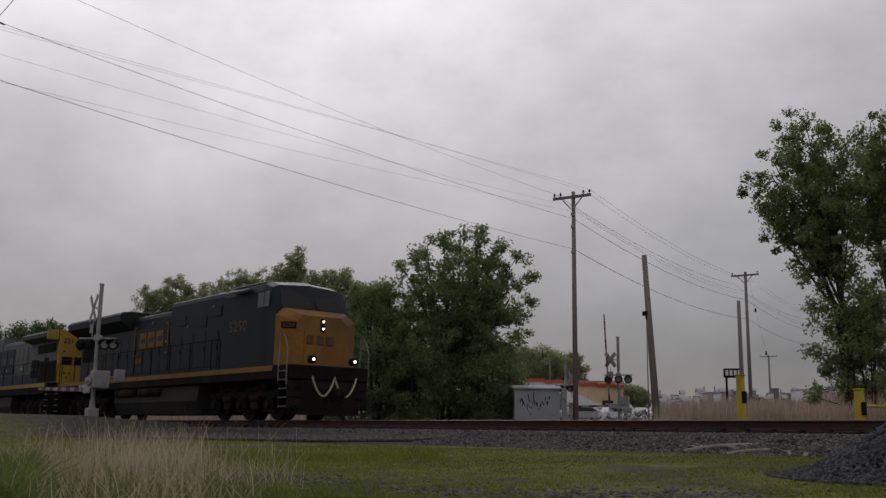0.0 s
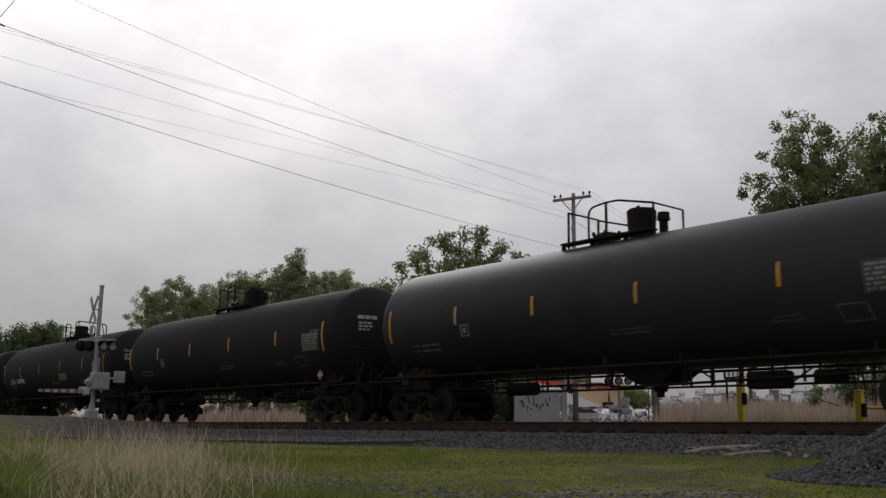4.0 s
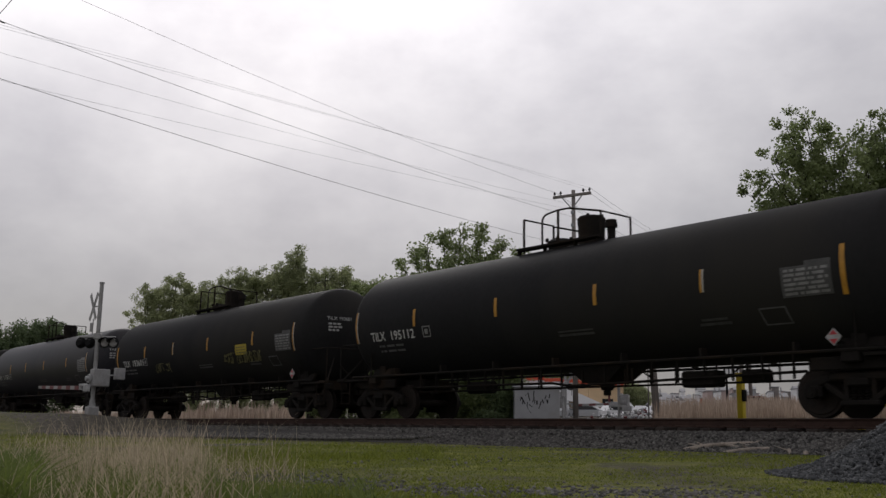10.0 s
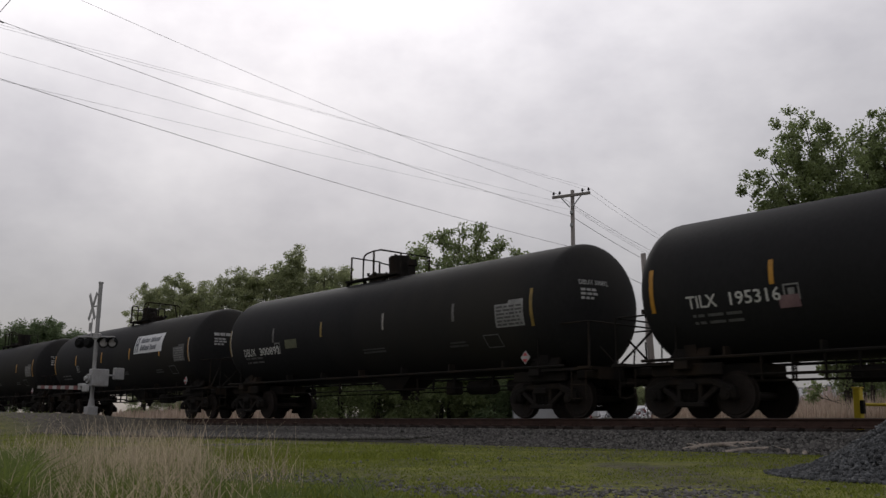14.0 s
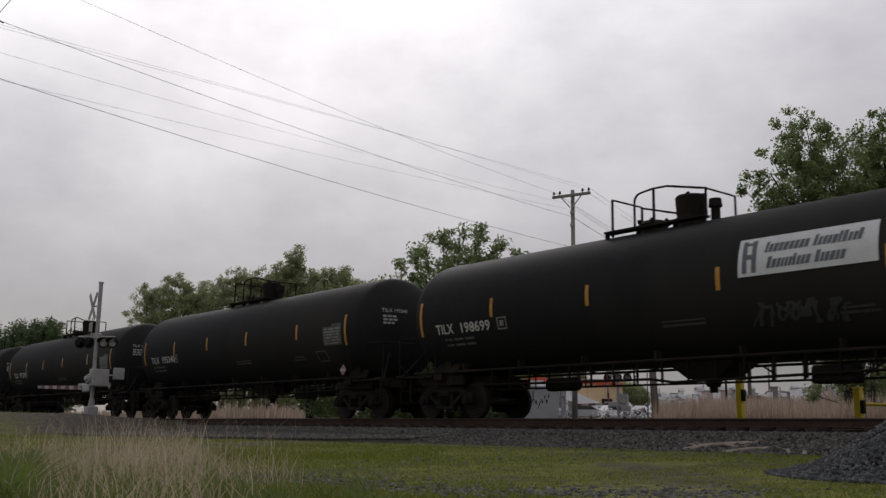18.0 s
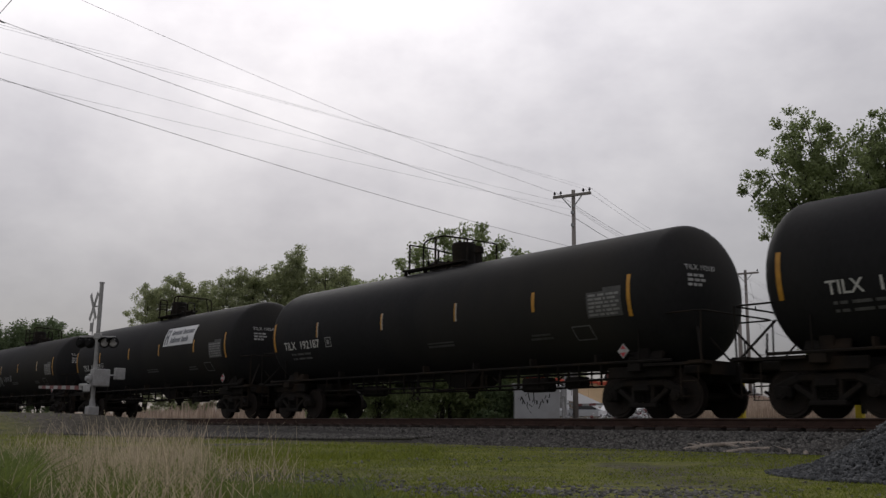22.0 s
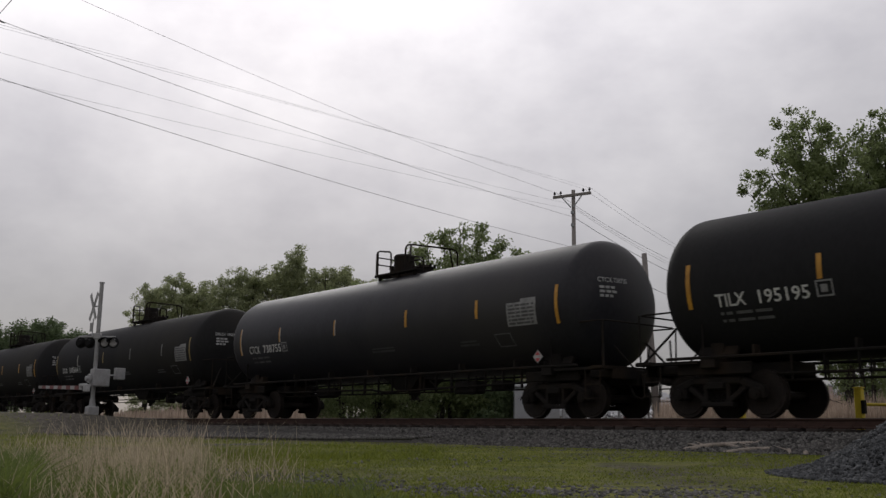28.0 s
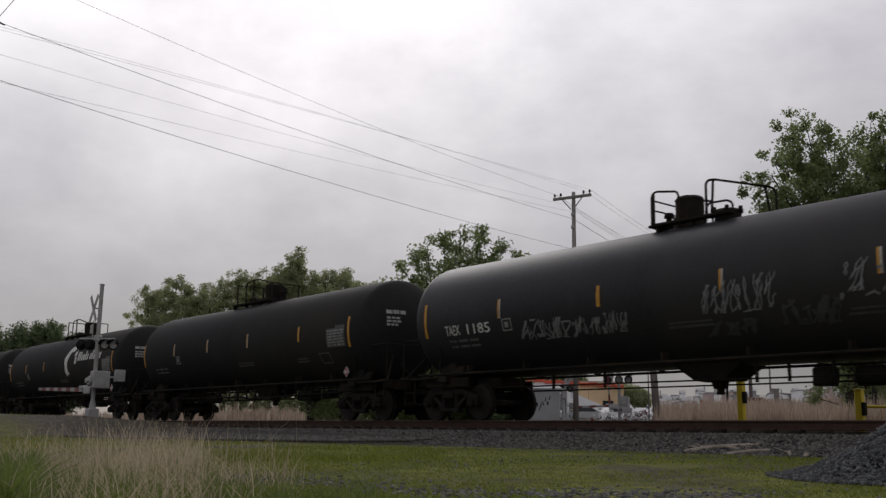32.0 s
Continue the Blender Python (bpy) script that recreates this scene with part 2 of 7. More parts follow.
M_GLASS = mat("dark_cab_glass", (0.008, 0.009, 0.010), (0.006, 0.007, 0.008), rough=0.12, bump=0, spec=0.3)
M_LAMP = glow("lit_headlamp", (1.0, 0.93, 0.82), 3.5)
M_EMB = mat("dark_brown_faded_mark", (0.125, 0.068, 0.02), (0.06, 0.036, 0.016), rough=0.6, scale=3, bump=0)
M_WALLP = mat("pale_pink_brick_wall", (0.50, 0.40, 0.38), (0.40, 0.31, 0.29), rough=0.85, scale=1)
M_BOX = mat("red_brown_wagon_paint", (0.128, 0.034, 0.033), (0.086, 0.022, 0.022), rough=0.65, scale=0.8, fine=10, bump=0.06, dirt=(0.062, 0.022, 0.020), stretch=(1, 1, 0.35), spec=0.2)
M_BOXDIG = mat("white_wagon_digits", (0.50, 0.46, 0.45), (0.30, 0.25, 0.24), rough=0.7, scale=5, bump=0)
M_ROPE = mat("pale_rope_hose", (0.5, 0.44, 0.33), (0.4, 0.34, 0.25), rough=0.9)
M_RAIL = mat("brown_rusted_rail", (0.062, 0.036, 0.028), (0.034, 0.021, 0.017), rough=0.85, scale=5, fine=60, bump=0.2, spec=0.2)
M_RAILTOP = mat("worn_rail_head", (0.30, 0.29, 0.28), (0.2, 0.19, 0.18), rough=0.4, metal=0.8, bump=0.02)
M_TIE = mat("weathered_creosoted_timber", (0.050, 0.038, 0.032), (0.026, 0.020, 0.017), rough=0.95, scale=3, fine=45, bump=0.5, rnd=0.4, stretch=(6, 1, 6))
M_STONE = mat("grey_ballast_stone", (0.172, 0.164, 0.151), (0.015, 0.0145, 0.0135), rough=0.9, scale=9, fine=60, bump=0.3, island=1.9)
M_BED = mat("ballast_bed", (0.060, 0.054, 0.048), (0.014, 0.0125, 0.011), rough=0.95, scale=9, fine=26, bump=0.9, depth=0.05)
M_PILE = mat("blue_grey_crushed_stone", (0.075, 0.080, 0.085), (0.010, 0.011, 0.012), rough=0.85, scale=9, fine=60, bump=0.3, island=1.5)
M_GROUND = soil()
M_LAWN = mat("short_grass_blades", (0.21, 0.245, 0.030), (0.105, 0.125, 0.02), rough=0.8, scale=0.4, fine=4, bump=0, island=0.6, through_light=0.35)
M_WEED = mat("fresh_green_weeds", (0.185, 0.235, 0.055), (0.085, 0.115, 0.028), rough=0.75, scale=0.6, fine=4, bump=0, island=0.8, through_light=0.4)
M_DRY = mat("dry_tan_grass", (0.70, 0.58, 0.42), (0.22, 0.18, 0.125), rough=0.85, scale=0.6, fine=4, bump=0, island=1.3, through_light=0.4)
M_REED = mat("dry_reeds", (0.56, 0.45, 0.36), (0.24, 0.18, 0.14), rough=0.9, scale=0.12, fine=2, bump=0, island=0.9, through_light=0.4)
M_ASPH = mat("worn_asphalt", (0.10, 0.10, 0.10), (0.07, 0.07, 0.07), rough=0.9, scale=2, fine=60, bump=0.3)
M_LEAF = mat("mid_green_leaves", (0.17, 0.225, 0.105), (0.08, 0.115, 0.052), rough=0.6, scale=0.5, fine=5, bump=0, island=0.9, through_light=0.5)
M_LEAF2 = mat("dark_green_leaves", (0.305, 0.365, 0.160), (0.125, 0.160, 0.066), rough=0.5, scale=0.5, fine=5, bump=0, island=0.9, through_light=0.6)
# for far trees: light green, paled further by haze put into the colour
M_LEAF3 = mat("light_green_leaves_with_haze", (0.42, 0.455, 0.235), (0.225, 0.255, 0.135), rough=0.6, scale=0.5, fine=5, bump=0, island=0.9, through_light=0.55)
M_BARK = mat("dark_grey_bark", (0.06, 0.05, 0.042), (0.03, 0.025, 0.022), rough=0.95, scale=3, fine=20, bump=0.6, stretch=(3, 3, 0.5))
M_POLE = mat("weathered_grey_pole_timber", (0.26, 0.235, 0.22), (0.15, 0.135, 0.125), rough=0.9, scale=2, fine=22, bump=0.4, stretch=(8, 8, 0.4))
M_WIRE = mat("dark_cable", (0.19, 0.19, 0.20), (0.13, 0.13, 0.14), rough=0.6, bump=0)
M_SIGPAINT = mat("dull_white_signal_paint", (0.36, 0.36, 0.36), (0.24, 0.24, 0.24), rough=0.55, scale=3, dirt=(0.20, 0.19, 0.18))
M_CABINET = mat("pale_grey_cabinet_steel", (0.34, 0.35, 0.36), (0.27, 0.275, 0.28), rough=0.55, scale=1.5, dirt=(0.24, 0.23, 0.21))
M_BLACK = mat("matt_black_metal", (0.015, 0.015, 0.016), (0.01, 0.01, 0.01), rough=0.75, spec=0.12)
M_LENS = mat("signal_lens_glass", (0.32, 0.31, 0.31), (0.2, 0.19, 0.19), rough=0.15, bump=0)
M_POST = mat("yellow_post_paint", (0.55, 0.42, 0.015), (0.42, 0.31, 0.01), rough=0.55, scale=3, dirt=(0.25, 0.17, 0.02))
M_STRIPE = mat("faded_red_stripe", (0.16, 0.035, 0.035), (0.10, 0.022, 0.022), rough=0.6)
M_WOOD = mat("bleached_dead_wood", (0.36, 0.31, 0.26), (0.20, 0.17, 0.14), rough=0.95, scale=4, fine=30, bump=0.5)
M_WALLW = mat("white_rendered_wall", (0.80, 0.80, 0.81), (0.68, 0.68, 0.69), rough=0.8, scale=0.6)
M_WALLT = mat("tan_metal_wall", (0.62, 0.45, 0.27), (0.50, 0.36, 0.21), rough=0.7, scale=0.6)
M_FASCIA = mat("orange_red_fascia", (0.50, 0.075, 0.030), (0.40, 0.055, 0.025), rough=0.6, scale=1)
M_ROOFG = mat("grey_roof_sheet", (0.30, 0.30, 0.31), (0.22, 0.22, 0.23), rough=0.7, scale=1)
M_CARS = mat("silver_car_paint", (0.42, 0.43, 0.44), (0.40, 0.41, 0.42), rough=0.35, metal=0.2, rnd=0.6, bump=0)
M_TYRE = mat("black_tyre_rubber", (0.02, 0.02, 0.02), (0.014, 0.014, 0.014), rough=0.9)


# ---- building blocks ----
def link(name, me, material, parent=None, label=""):
    ob = new(name, me)
    if material and not me.materials:
        me.materials.append(material)
    if parent:
        ob.parent = parent
    if label:
        ob["label"] = label
    return ob


def part(name, bm, material, parent=None, label="", smooth=False):
    me = bpy.data.meshes.new(name)
    bm.to_mesh(me)
    bm.free()
    if smooth:
        me.polygons.foreach_set("use_smooth", [True] * len(me.polygons))
    return link(name, me, material, parent, label)


def raw(name, verts, faces, material, parent=None, label="", smooth=False):
    me = bpy.data.meshes.new(name)
    me.from_pydata([tuple(v) for v in verts], [], [tuple(f) for f in faces])
    if smooth:
        me.polygons.foreach_set("use_smooth", [True] * len(me.polygons))
    return link(name, me, material, parent, label)


def thing(name, m, label, category, group="", kind=""):
    ob = new(name)
    ob.matrix_world = m
    ob.empty_display_size = 0.2
    return tagged(ob, label, category, group, kind)


def box(bm, c, s, bevel=0.0, turn=None):
    m = Matrix.Translation(c) @ (turn.to_4x4() if turn else Matrix.Identity(4)) @ Matrix.Diagonal((s[0], s[1], s[2], 1))
    vs = bmesh.ops.create_cube(bm, size=1.0, matrix=m)["verts"]
    if bevel:
        es = list({e for v in vs for e in v.link_edges})
        bmesh.ops.bevel(bm, geom=es, offset=bevel, segments=1, affect="EDGES")
    return vs


def cyl(bm, a, b, r, r2=None, seg=10, caps=True):
    a, b = Vector(a), Vector(b)
    d = b - a
    m = Matrix.Translation((a + b) / 2) @ d.to_track_quat("Z", "Y").to_matrix().to_4x4()
    bmesh.ops.create_cone(bm, cap_ends=caps, segments=seg, radius1=r, radius2=r if r2 is None else r2, depth=d.length, matrix=m)


def tube(bm, pts, r, seg=6):
    """A round bar bent along the points, in one skin."""
    pts = [Vector(p) for p in pts]
    rings = []
    for i, p in enumerate(pts):
        d = (pts[min(i + 1, len(pts) - 1)] - pts[max(i - 1, 0)]).normalized()
        u = d.orthogonal().normalized() if i == 0 else (u - d * u.dot(d)).normalized()
        w = d.cross(u)
        rings.append([bm.verts.new(p + r * (math.cos(2 * math.pi * k / seg) * u + math.sin(2 * math.pi * k / seg) * w)) for k in range(seg)])
    for q, s in zip(rings, rings[1:]):
        for k in range(seg):
            bm.faces.new((q[k], q[(k + 1) % seg], s[(k + 1) % seg], s[k]))
    bm.faces.new(rings[0][::-1])
    bm.faces.new(rings[-1])


def arc(a, corner, b, n=5):
    """Points of a rounded bend from a to b about a corner."""
    a, corner, b = Vector(a), Vector(corner), Vector(b)
    return [(1 - t) ** 2 * a + 2 * t * (1 - t) * corner + t * t * b for t in [i / n for i in range(n + 1)]]


def lathe(bm, profile, seg=32, axis="X"):
    """Turns (along, radius) pairs about the X axis."""
    rings = []
    for x, r in profile:
        if r < 1e-6:
            rings.append([bm.verts.new((x, 0, 0))])
        else:
            rings.append([bm.verts.new((x, r * math.sin(2 * math.pi * k / seg), r * math.cos(2 * math.pi * k / seg))) for k in range(seg)])
    for q, s in zip(rings, rings[1:]):
        for k in range(seg):
            j = (k + 1) % seg
            if len(q) == 1 and len(s) > 1:
                bm.faces.new((q[0], s[j], s[k]))
            elif len(s) == 1 and len(q) > 1:
                bm.faces.new((q[k], q[j], s[0]))
            elif len(q) > 1:
                bm.faces.new((q[k], q[j], s[j], s[k]))
    bmesh.ops.recalc_face_normals(bm, faces=bm.faces)


def moved(bm, m):
    bmesh.ops.transform(bm, matrix=m, verts=bm.verts)
    return bm


LETTERS = {}


def lettering(text, height):
    """Flat letters as vertices and faces, from the built-in font; x along, y up, from the text's left foot."""
    key = (text, height)
    if key not in LETTERS:
        cu = bpy.data.curves.new("letters", "FONT")
        cu.body, cu.size, cu.resolution_u = text, height * 1.42, 2
        cu.offset = height * 0.018
        ob = bpy.data.objects.new("letters", cu)
        scene.collection.objects.link(ob)
        me = bpy.data.meshes.new_from_object(ob.evaluated_get(bpy.context.evaluated_depsgraph_get()))
        LETTERS[key] = ([v.co.copy() for v in me.vertices], [tuple(p.vertices) for p in me.polygons])
        bpy.data.objects.remove(ob)
        bpy.data.curves.remove(cu)
        bpy.data.meshes.remove(me)
    return LETTERS[key]


def loft(bm, sections):
    """Joins cross-sections (lists of points) of equal length into one closed skin."""
    rings = [[bm.verts.new(p) for p in s] for s in sections]
    n = len(rings[0])
    for q, s in zip(rings, rings[1:]):
        for k in range(n):
            bm.faces.new((q[k], q[(k + 1) % n], s[(k + 1) % n], s[k]))
    bm.faces.new(rings[0][::-1])
    bm.faces.new(rings[-1])
    bmesh.ops.recalc_face_normals(bm, faces=bm.faces)


# ---- ground ----
GROUND = -0.72


def ease(a, b, v):
    t = min(1.0, max(0.0, (v - a) / (b - a)))
    return t * t * (3 - 2 * t)


def ground_z(x, y):
    """Flat before the track, rising gently beyond it; a low bank carries the crossing road."""
    z = GROUND + 0.10 * ease(-12, -6.5, y) + 1.6 * ease(7, 45, y) + 2.6 * ease(62, 120, y)
    bank = (1 - ease(3.4, 6.8, abs(x + 43.0) - 4.3)) * (1 - ease(5, 30, abs(y)))
    crown = -0.06 + 0.16 * ease(2.2, 4.0, abs(y)) * (1 - ease(8, 20, abs(y))) * (y < 0)
    z = max(z, z + (crown - z) * bank) if z < crown else z
    if abs(x) < 200 and -100 < y < 100 and abs(y) > 4.5:
        z += 0.045 * noise.noise((x * 0.22, y * 0.22, 0))
    return z


bm = bmesh.new()
xs = [-3000, -900, -300] + list(np.arange(-140, 60.1, 2.0)) + [300, 900, 3000]
ys = [-3000, -600, -120, -60, -40] + list(np.arange(-30, 60.1, 1.5)) + [120, 400, 1200, 3000]
grid = [[bm.verts.new((x, y, ground_z(x, y))) for y in ys] for x in xs]
for a, b in zip(grid, grid[1:]):
    for k in range(len(ys) - 1):
        bm.faces.new((a[k], b[k], b[k + 1], a[k + 1]))
tagged(part("ground", bm, M_GROUND, smooth=True), "uneven grassy ground with bare dirt patches", "ground", kind="structure")

# the ballast bed under the track, spread wider towards the crossing
def far_edge(x):
    return 1 - ease(-27, -17, x)



bm = bmesh.new()
prof = [(-3.35, -0.70), (-2.95, -0.59), (-2.1, -0.36), (-1.75, -0.29), (1.75, -0.29), (2.2, -0.36), (3.5, -0.60), (4.1, -0.72)]
xs = [-1500, -300] + list(np.arange(-120, 40.1, 1.0)) + [300, 1500]
rows = [[bm.verts.new((x, y + 0.12 * noise.noise((x * 0.8, y, 3)) - (3.3, 1.7)[min(k, 1)] * far_edge(x) * (k < 2), z + (0.04 * noise.noise((x * 0.9, y * 2, 1)) if 0 < k < 7 else 0) + (0.065 if k == 0 else 0.03) * far_edge(x) * (k < 2))) for k, (y, z) in enumerate(prof)] for x in xs]
for a, b in zip(rows, rows[1:]):
    for k in range(len(prof) - 1):
        bm.faces.new((a[k], b[k], b[k + 1], a[k + 1]))
tagged(part("ballast_bed", bm, M_BED, smooth=True), "bed of grey crushed stone under the railway track", "ballast", kind="structure")


def rail(y):
    bm = bmesh.new()
    sec = [(-0.07, -0.18), (0.07, -0.18), (0.07, -0.165), (0.012, -0.145), (0.012, -0.05), (0.036, -0.035), (0.036, -0.006), (0.028, 0.0), (-0.028, 0.0), (-0.036, -0.006),
           (-0.036, -0.035), (-0.012, -0.05), (-0.012, -0.145), (-0.07, -0.165)]
    a = [bm.verts.new((-1500, y + u, v)) for u, v in sec]
    b = [bm.verts.new((1500, y + u, v)) for u, v in sec]
    for k in range(len(sec)):
        j = (k + 1) % len(sec)
        f = bm.faces.new((a[k], a[j], b[j], b[k]))
        f.material_index = 1 if k in (6, 7, 8) else 0
    ob = part("rail", bm, M_RAIL)
    ob.data.materials.append(M_RAILTOP)
    return tagged(ob, "long rusty brown steel rail with a worn bright head", "rail", "rails of the track", "structure")


rail(-0.7525)
rail(0.7525)

# ---- the crossing road ----
bm = bmesh.new()
ys = [-120, -60, -30, -24, -18, -12, -7, -3.2, -1.0, 1.0, 3.2, 7, 12, 18, 24, 30, 60, 200]
rows = [[bm.verts.new((x, y, max(ground_z(-43, y) if abs(y) > 4.5 else -0.06, ground_z(-43, y)) + 0.05 - drop)) for x, drop in ((-47.6, 0.3), (-47.0, 0), (-43.0, -0.06), (-39.0, 0), (-38.4, 0.3))] for y in ys]
for a, b in zip(rows, rows[1:]):
    for k in range(4):
        bm.faces.new((a[k], a[k + 1], b[k + 1], b[k]))
tagged(part("road", bm, M_ASPH), "worn asphalt road ramped up to the level crossing", "road", kind="structure")

# ---- the train ----
SPEED = 20.84
FRONT = -27.1          # the leading coupler at the start
RADIUS, AXIS = 1.54, 2.64


def on_tank(verts, lift):
    """Wraps (along, height above rail) points round the camera's side of a tank."""
    out = []
    for x, z in verts:
        a = (z - AXIS) / RADIUS
        r = RADIUS + lift
        out.append((x, -r * math.cos(a), AXIS + r * math.sin(a)))
    return out


def patch(x0, z0, x1, z1, n=5, skew=0.0):
    """A strip of cells between two corners, to be wrapped."""
    vs, fs = [], []
    for i in range(n + 1):
        z = z0 + (z1 - z0) * i / n
        s = skew * i / n
        vs += [(x0 + s, z), (x1 + s, z)]
    for i in range(n):
        fs.append((2 * i, 2 * i + 1, 2 * i + 3, 2 * i + 2))
    return vs, fs


def join(pieces):
    vs, fs = [], []
    for v, f in pieces:
        k = len(vs)
        vs += v
        fs += [tuple(i + k for i in q) for q in f]
    return vs, fs


def decal(name, pieces, lift, material, parent, label=""):
    vs, fs = join(pieces)
    return raw(name, on_tank(vs, lift), fs, material, parent, label)


def write_on(text, x, z, h, squeeze=1.0):
    v, f = lettering(text, h)
    return [(x + p.x * squeeze, z + p.y) for p in v], f


def write_fit(text, x, z, h, width):
    v, f = lettering(text, h)
    return write_on(text, x, z, h, width / max(p.x for p in v))


def wheelset(parent, x, shared={}):
    if not shared:
        bm = bmesh.new()
        for s in (-1, 1):
            cyl(bm, (0, s * 0.685, 0), (0, s * 0.80, 0), 0.452, seg=28)
            cyl(bm, (0, s * 0.672, 0), (0, s * 0.70, 0), 0.48, seg=28)
            cyl(bm, (0, s * 0.80, 0), (0, s * 0.815, 0), 0.40, 0.385, seg=28)
            cyl(bm, (0, s * 0.80, 0), (0, s * 0.90, 0), 0.13, 0.10, seg=12)
            for k in range(3):
                a = 2 * math.pi * k / 3
                cyl(bm, (0.26 * math.cos(a), s * 0.812, 0.26 * math.sin(a)), (0.26 * math.cos(a), s * 0.822, 0.26 * math.sin(a)), 0.05, seg=8)
        cyl(bm, (0, -0.7, 0), (0, 0.7, 0), 0.085, seg=10)
        me = bpy.data.meshes.new("wheelset")
        bm.to_mesh(me)
        bm.free()
        me.materials.append(M_WHEEL)
        shared["me"] = me
    ob = new("wheelset", shared["me"])
    ob.parent, ob.location = parent, (x, 0, 0.457)
    return ob


def side_frame_mesh():
    """A cast frame: top member, sloping arms, pedestals and a lower tie, with openings between."""
    bm = bmesh.new()
    for s in (-1,):
        y = 0.0
        box(bm, (0, y, 0.72), (1.15, 0.16, 0.15), 0.03)
        for d in (-1, 1):
            box(bm, (d * 0.79, y, 0.62), (0.52, 0.16, 0.16), 0.03, Matrix.Rotation(d * 0.38, 3, "Y"))
            box(bm, (d * 0.88, y, 0.47), (0.34, 0.20, 0.26), 0.05)
            cyl(bm, (d * 0.88, y - s * 0.02, 0.457), (d * 0.88, y + s * 0.15, 0.457), 0.115, seg=14)
            cyl(bm, (d * 0.88, y + s * 0.15, 0.457), (d * 0.88, y + s * 0.17, 0.457), 0.07, seg=8)
            box(bm, (d * 0.40, y, 0.42), (0.60, 0.14, 0.11), 0.02, Matrix.Rotation(d * -0.62, 3, "Y"))
            box(bm, (d * 0.25, y, 0.50), (0.09, 0.15, 0.42), 0.02)
        box(bm, (0, y, 0.26), (0.72, 0.18, 0.10), 0.02)
        box(bm, (0, y + s * 0.02, 0.62), (0.40, 0.24, 0.14), 0.02)
    return bm


def springs_mesh():
    bm = bmesh.new()
    pts = [(0.055 * math.cos(a), 0.055 * math.sin(a), 0.31 + 0.24 * a / (10 * math.pi)) for a in np.linspace(0, 10 * math.pi, 31)]
    tube(bm, pts, 0.014, 4)
    return bm


def brake_beam_mesh():
    """A beam across the truck with its shoes against the wheels and the lever in its middle."""
    bm = bmesh.new()
    box(bm, (-0.12, 0, 0.44), (0.14, 1.5, 0.20), 0.02)
    for s in (-1, 1):
        box(bm, (-0.03, s * 0.75, 0.46), (0.10, 0.14, 0.36), 0.02)
        box(bm, (-0.14, s * 0.30, 0.40), (0.40, 0.06, 0.10), 0.01)
    box(bm, (-0.14, 0.05, 0.58), (0.10, 0.08, 0.50), 0.02)
    return bm


SHARED = {}


def shared_mesh(name, build, material, smooth=False):
    if name not in SHARED:
        bm = build()
        me = bpy.data.meshes.new(name)
        bm.to_mesh(me)
        bm.free()
        if smooth:
            me.polygons.foreach_set("use_smooth", [True] * len(me.polygons))
        me.materials.append(material)
        SHARED[name] = me
    return SHARED[name]


def fixed(name, build, material, parent, at=(0, 0, 0), turn=0, label="", smooth=False):
    ob = new(name, shared_mesh(name, build, material, smooth))
    ob.parent = parent
    ob.matrix_local = pose(at[0], at[1], at[2], 0, 0, turn)
    if label:
        ob["label"] = label
    return ob


AXLES = []


def truck(parent, x):
    def bolster():
        bm = bmesh.new()
        box(bm, (0, 0, 0.62), (0.36, 2.1, 0.24), 0.03)
        cyl(bm, (0, 0, 0.7), (0, 0, 0.86), 0.22, seg=14)
        return bm
    ob = new("truck", shared_mesh("bolster", bolster, M_UNDER))
    ob.parent, ob.location = parent, (x, 0, 0)
    fixed("side_frame", side_frame_mesh, M_UNDER, ob, at=(0, -1.0, 0))
    fixed("side_frame", side_frame_mesh, M_UNDER, ob, at=(0, 1.0, 0), turn=180)
    for d in (-1, 1):
        fixed("brake_beam", brake_beam_mesh, M_UNDER, ob, at=(d * 0.40, 0, 0), turn=0 if d > 0 else 180)
    for dx in (-0.13, 0, 0.13):
        for dy in (-1.0, 1.0):
            fixed("spring", springs_mesh, M_UNDER, ob, at=(dx, dy, 0))

    for d in (-0.88, 0.88):
        AXLES.append((parent, wheelset(ob, d), x + d, 0.457))
    return ob


def coupler_mesh():
    bm = bmesh.new()
    box(bm, (0.0, 0, 0.86), (0.75, 0.16, 0.18), 0.02)
    box(bm, (0.46, 0, 0.86), (0.24, 0.30, 0.30), 0.05)
    box(bm, (0.60, 0.08, 0.86), (0.12, 0.10, 0.26), 0.03)
    box(bm, (-0.28, 0, 0.86), (0.12, 0.46, 0.34), 0.02)
    tube(bm, [(0.1, -0.22, 0.74), (0.25, -0.24, 0.5), (0.42, -0.20, 0.42), (0.58, -0.14, 0.55)], 0.03)
    return bm


def tank_shell(half=8.36):
    bm = bmesh.new()
    head = 0.80
    prof = [(-half + head * (1 - math.cos(math.pi / 2 * i / 10)), RADIUS * math.sin(math.pi / 2 * i / 10)) for i in range(11)]
    prof += [(-x, r) for x, r in prof[10::-1]]
    lathe(bm, prof, 48)
    return moved(bm, Matrix.Translation((0, 0, AXIS)))


def long_shell():
    return tank_shell(8.52)


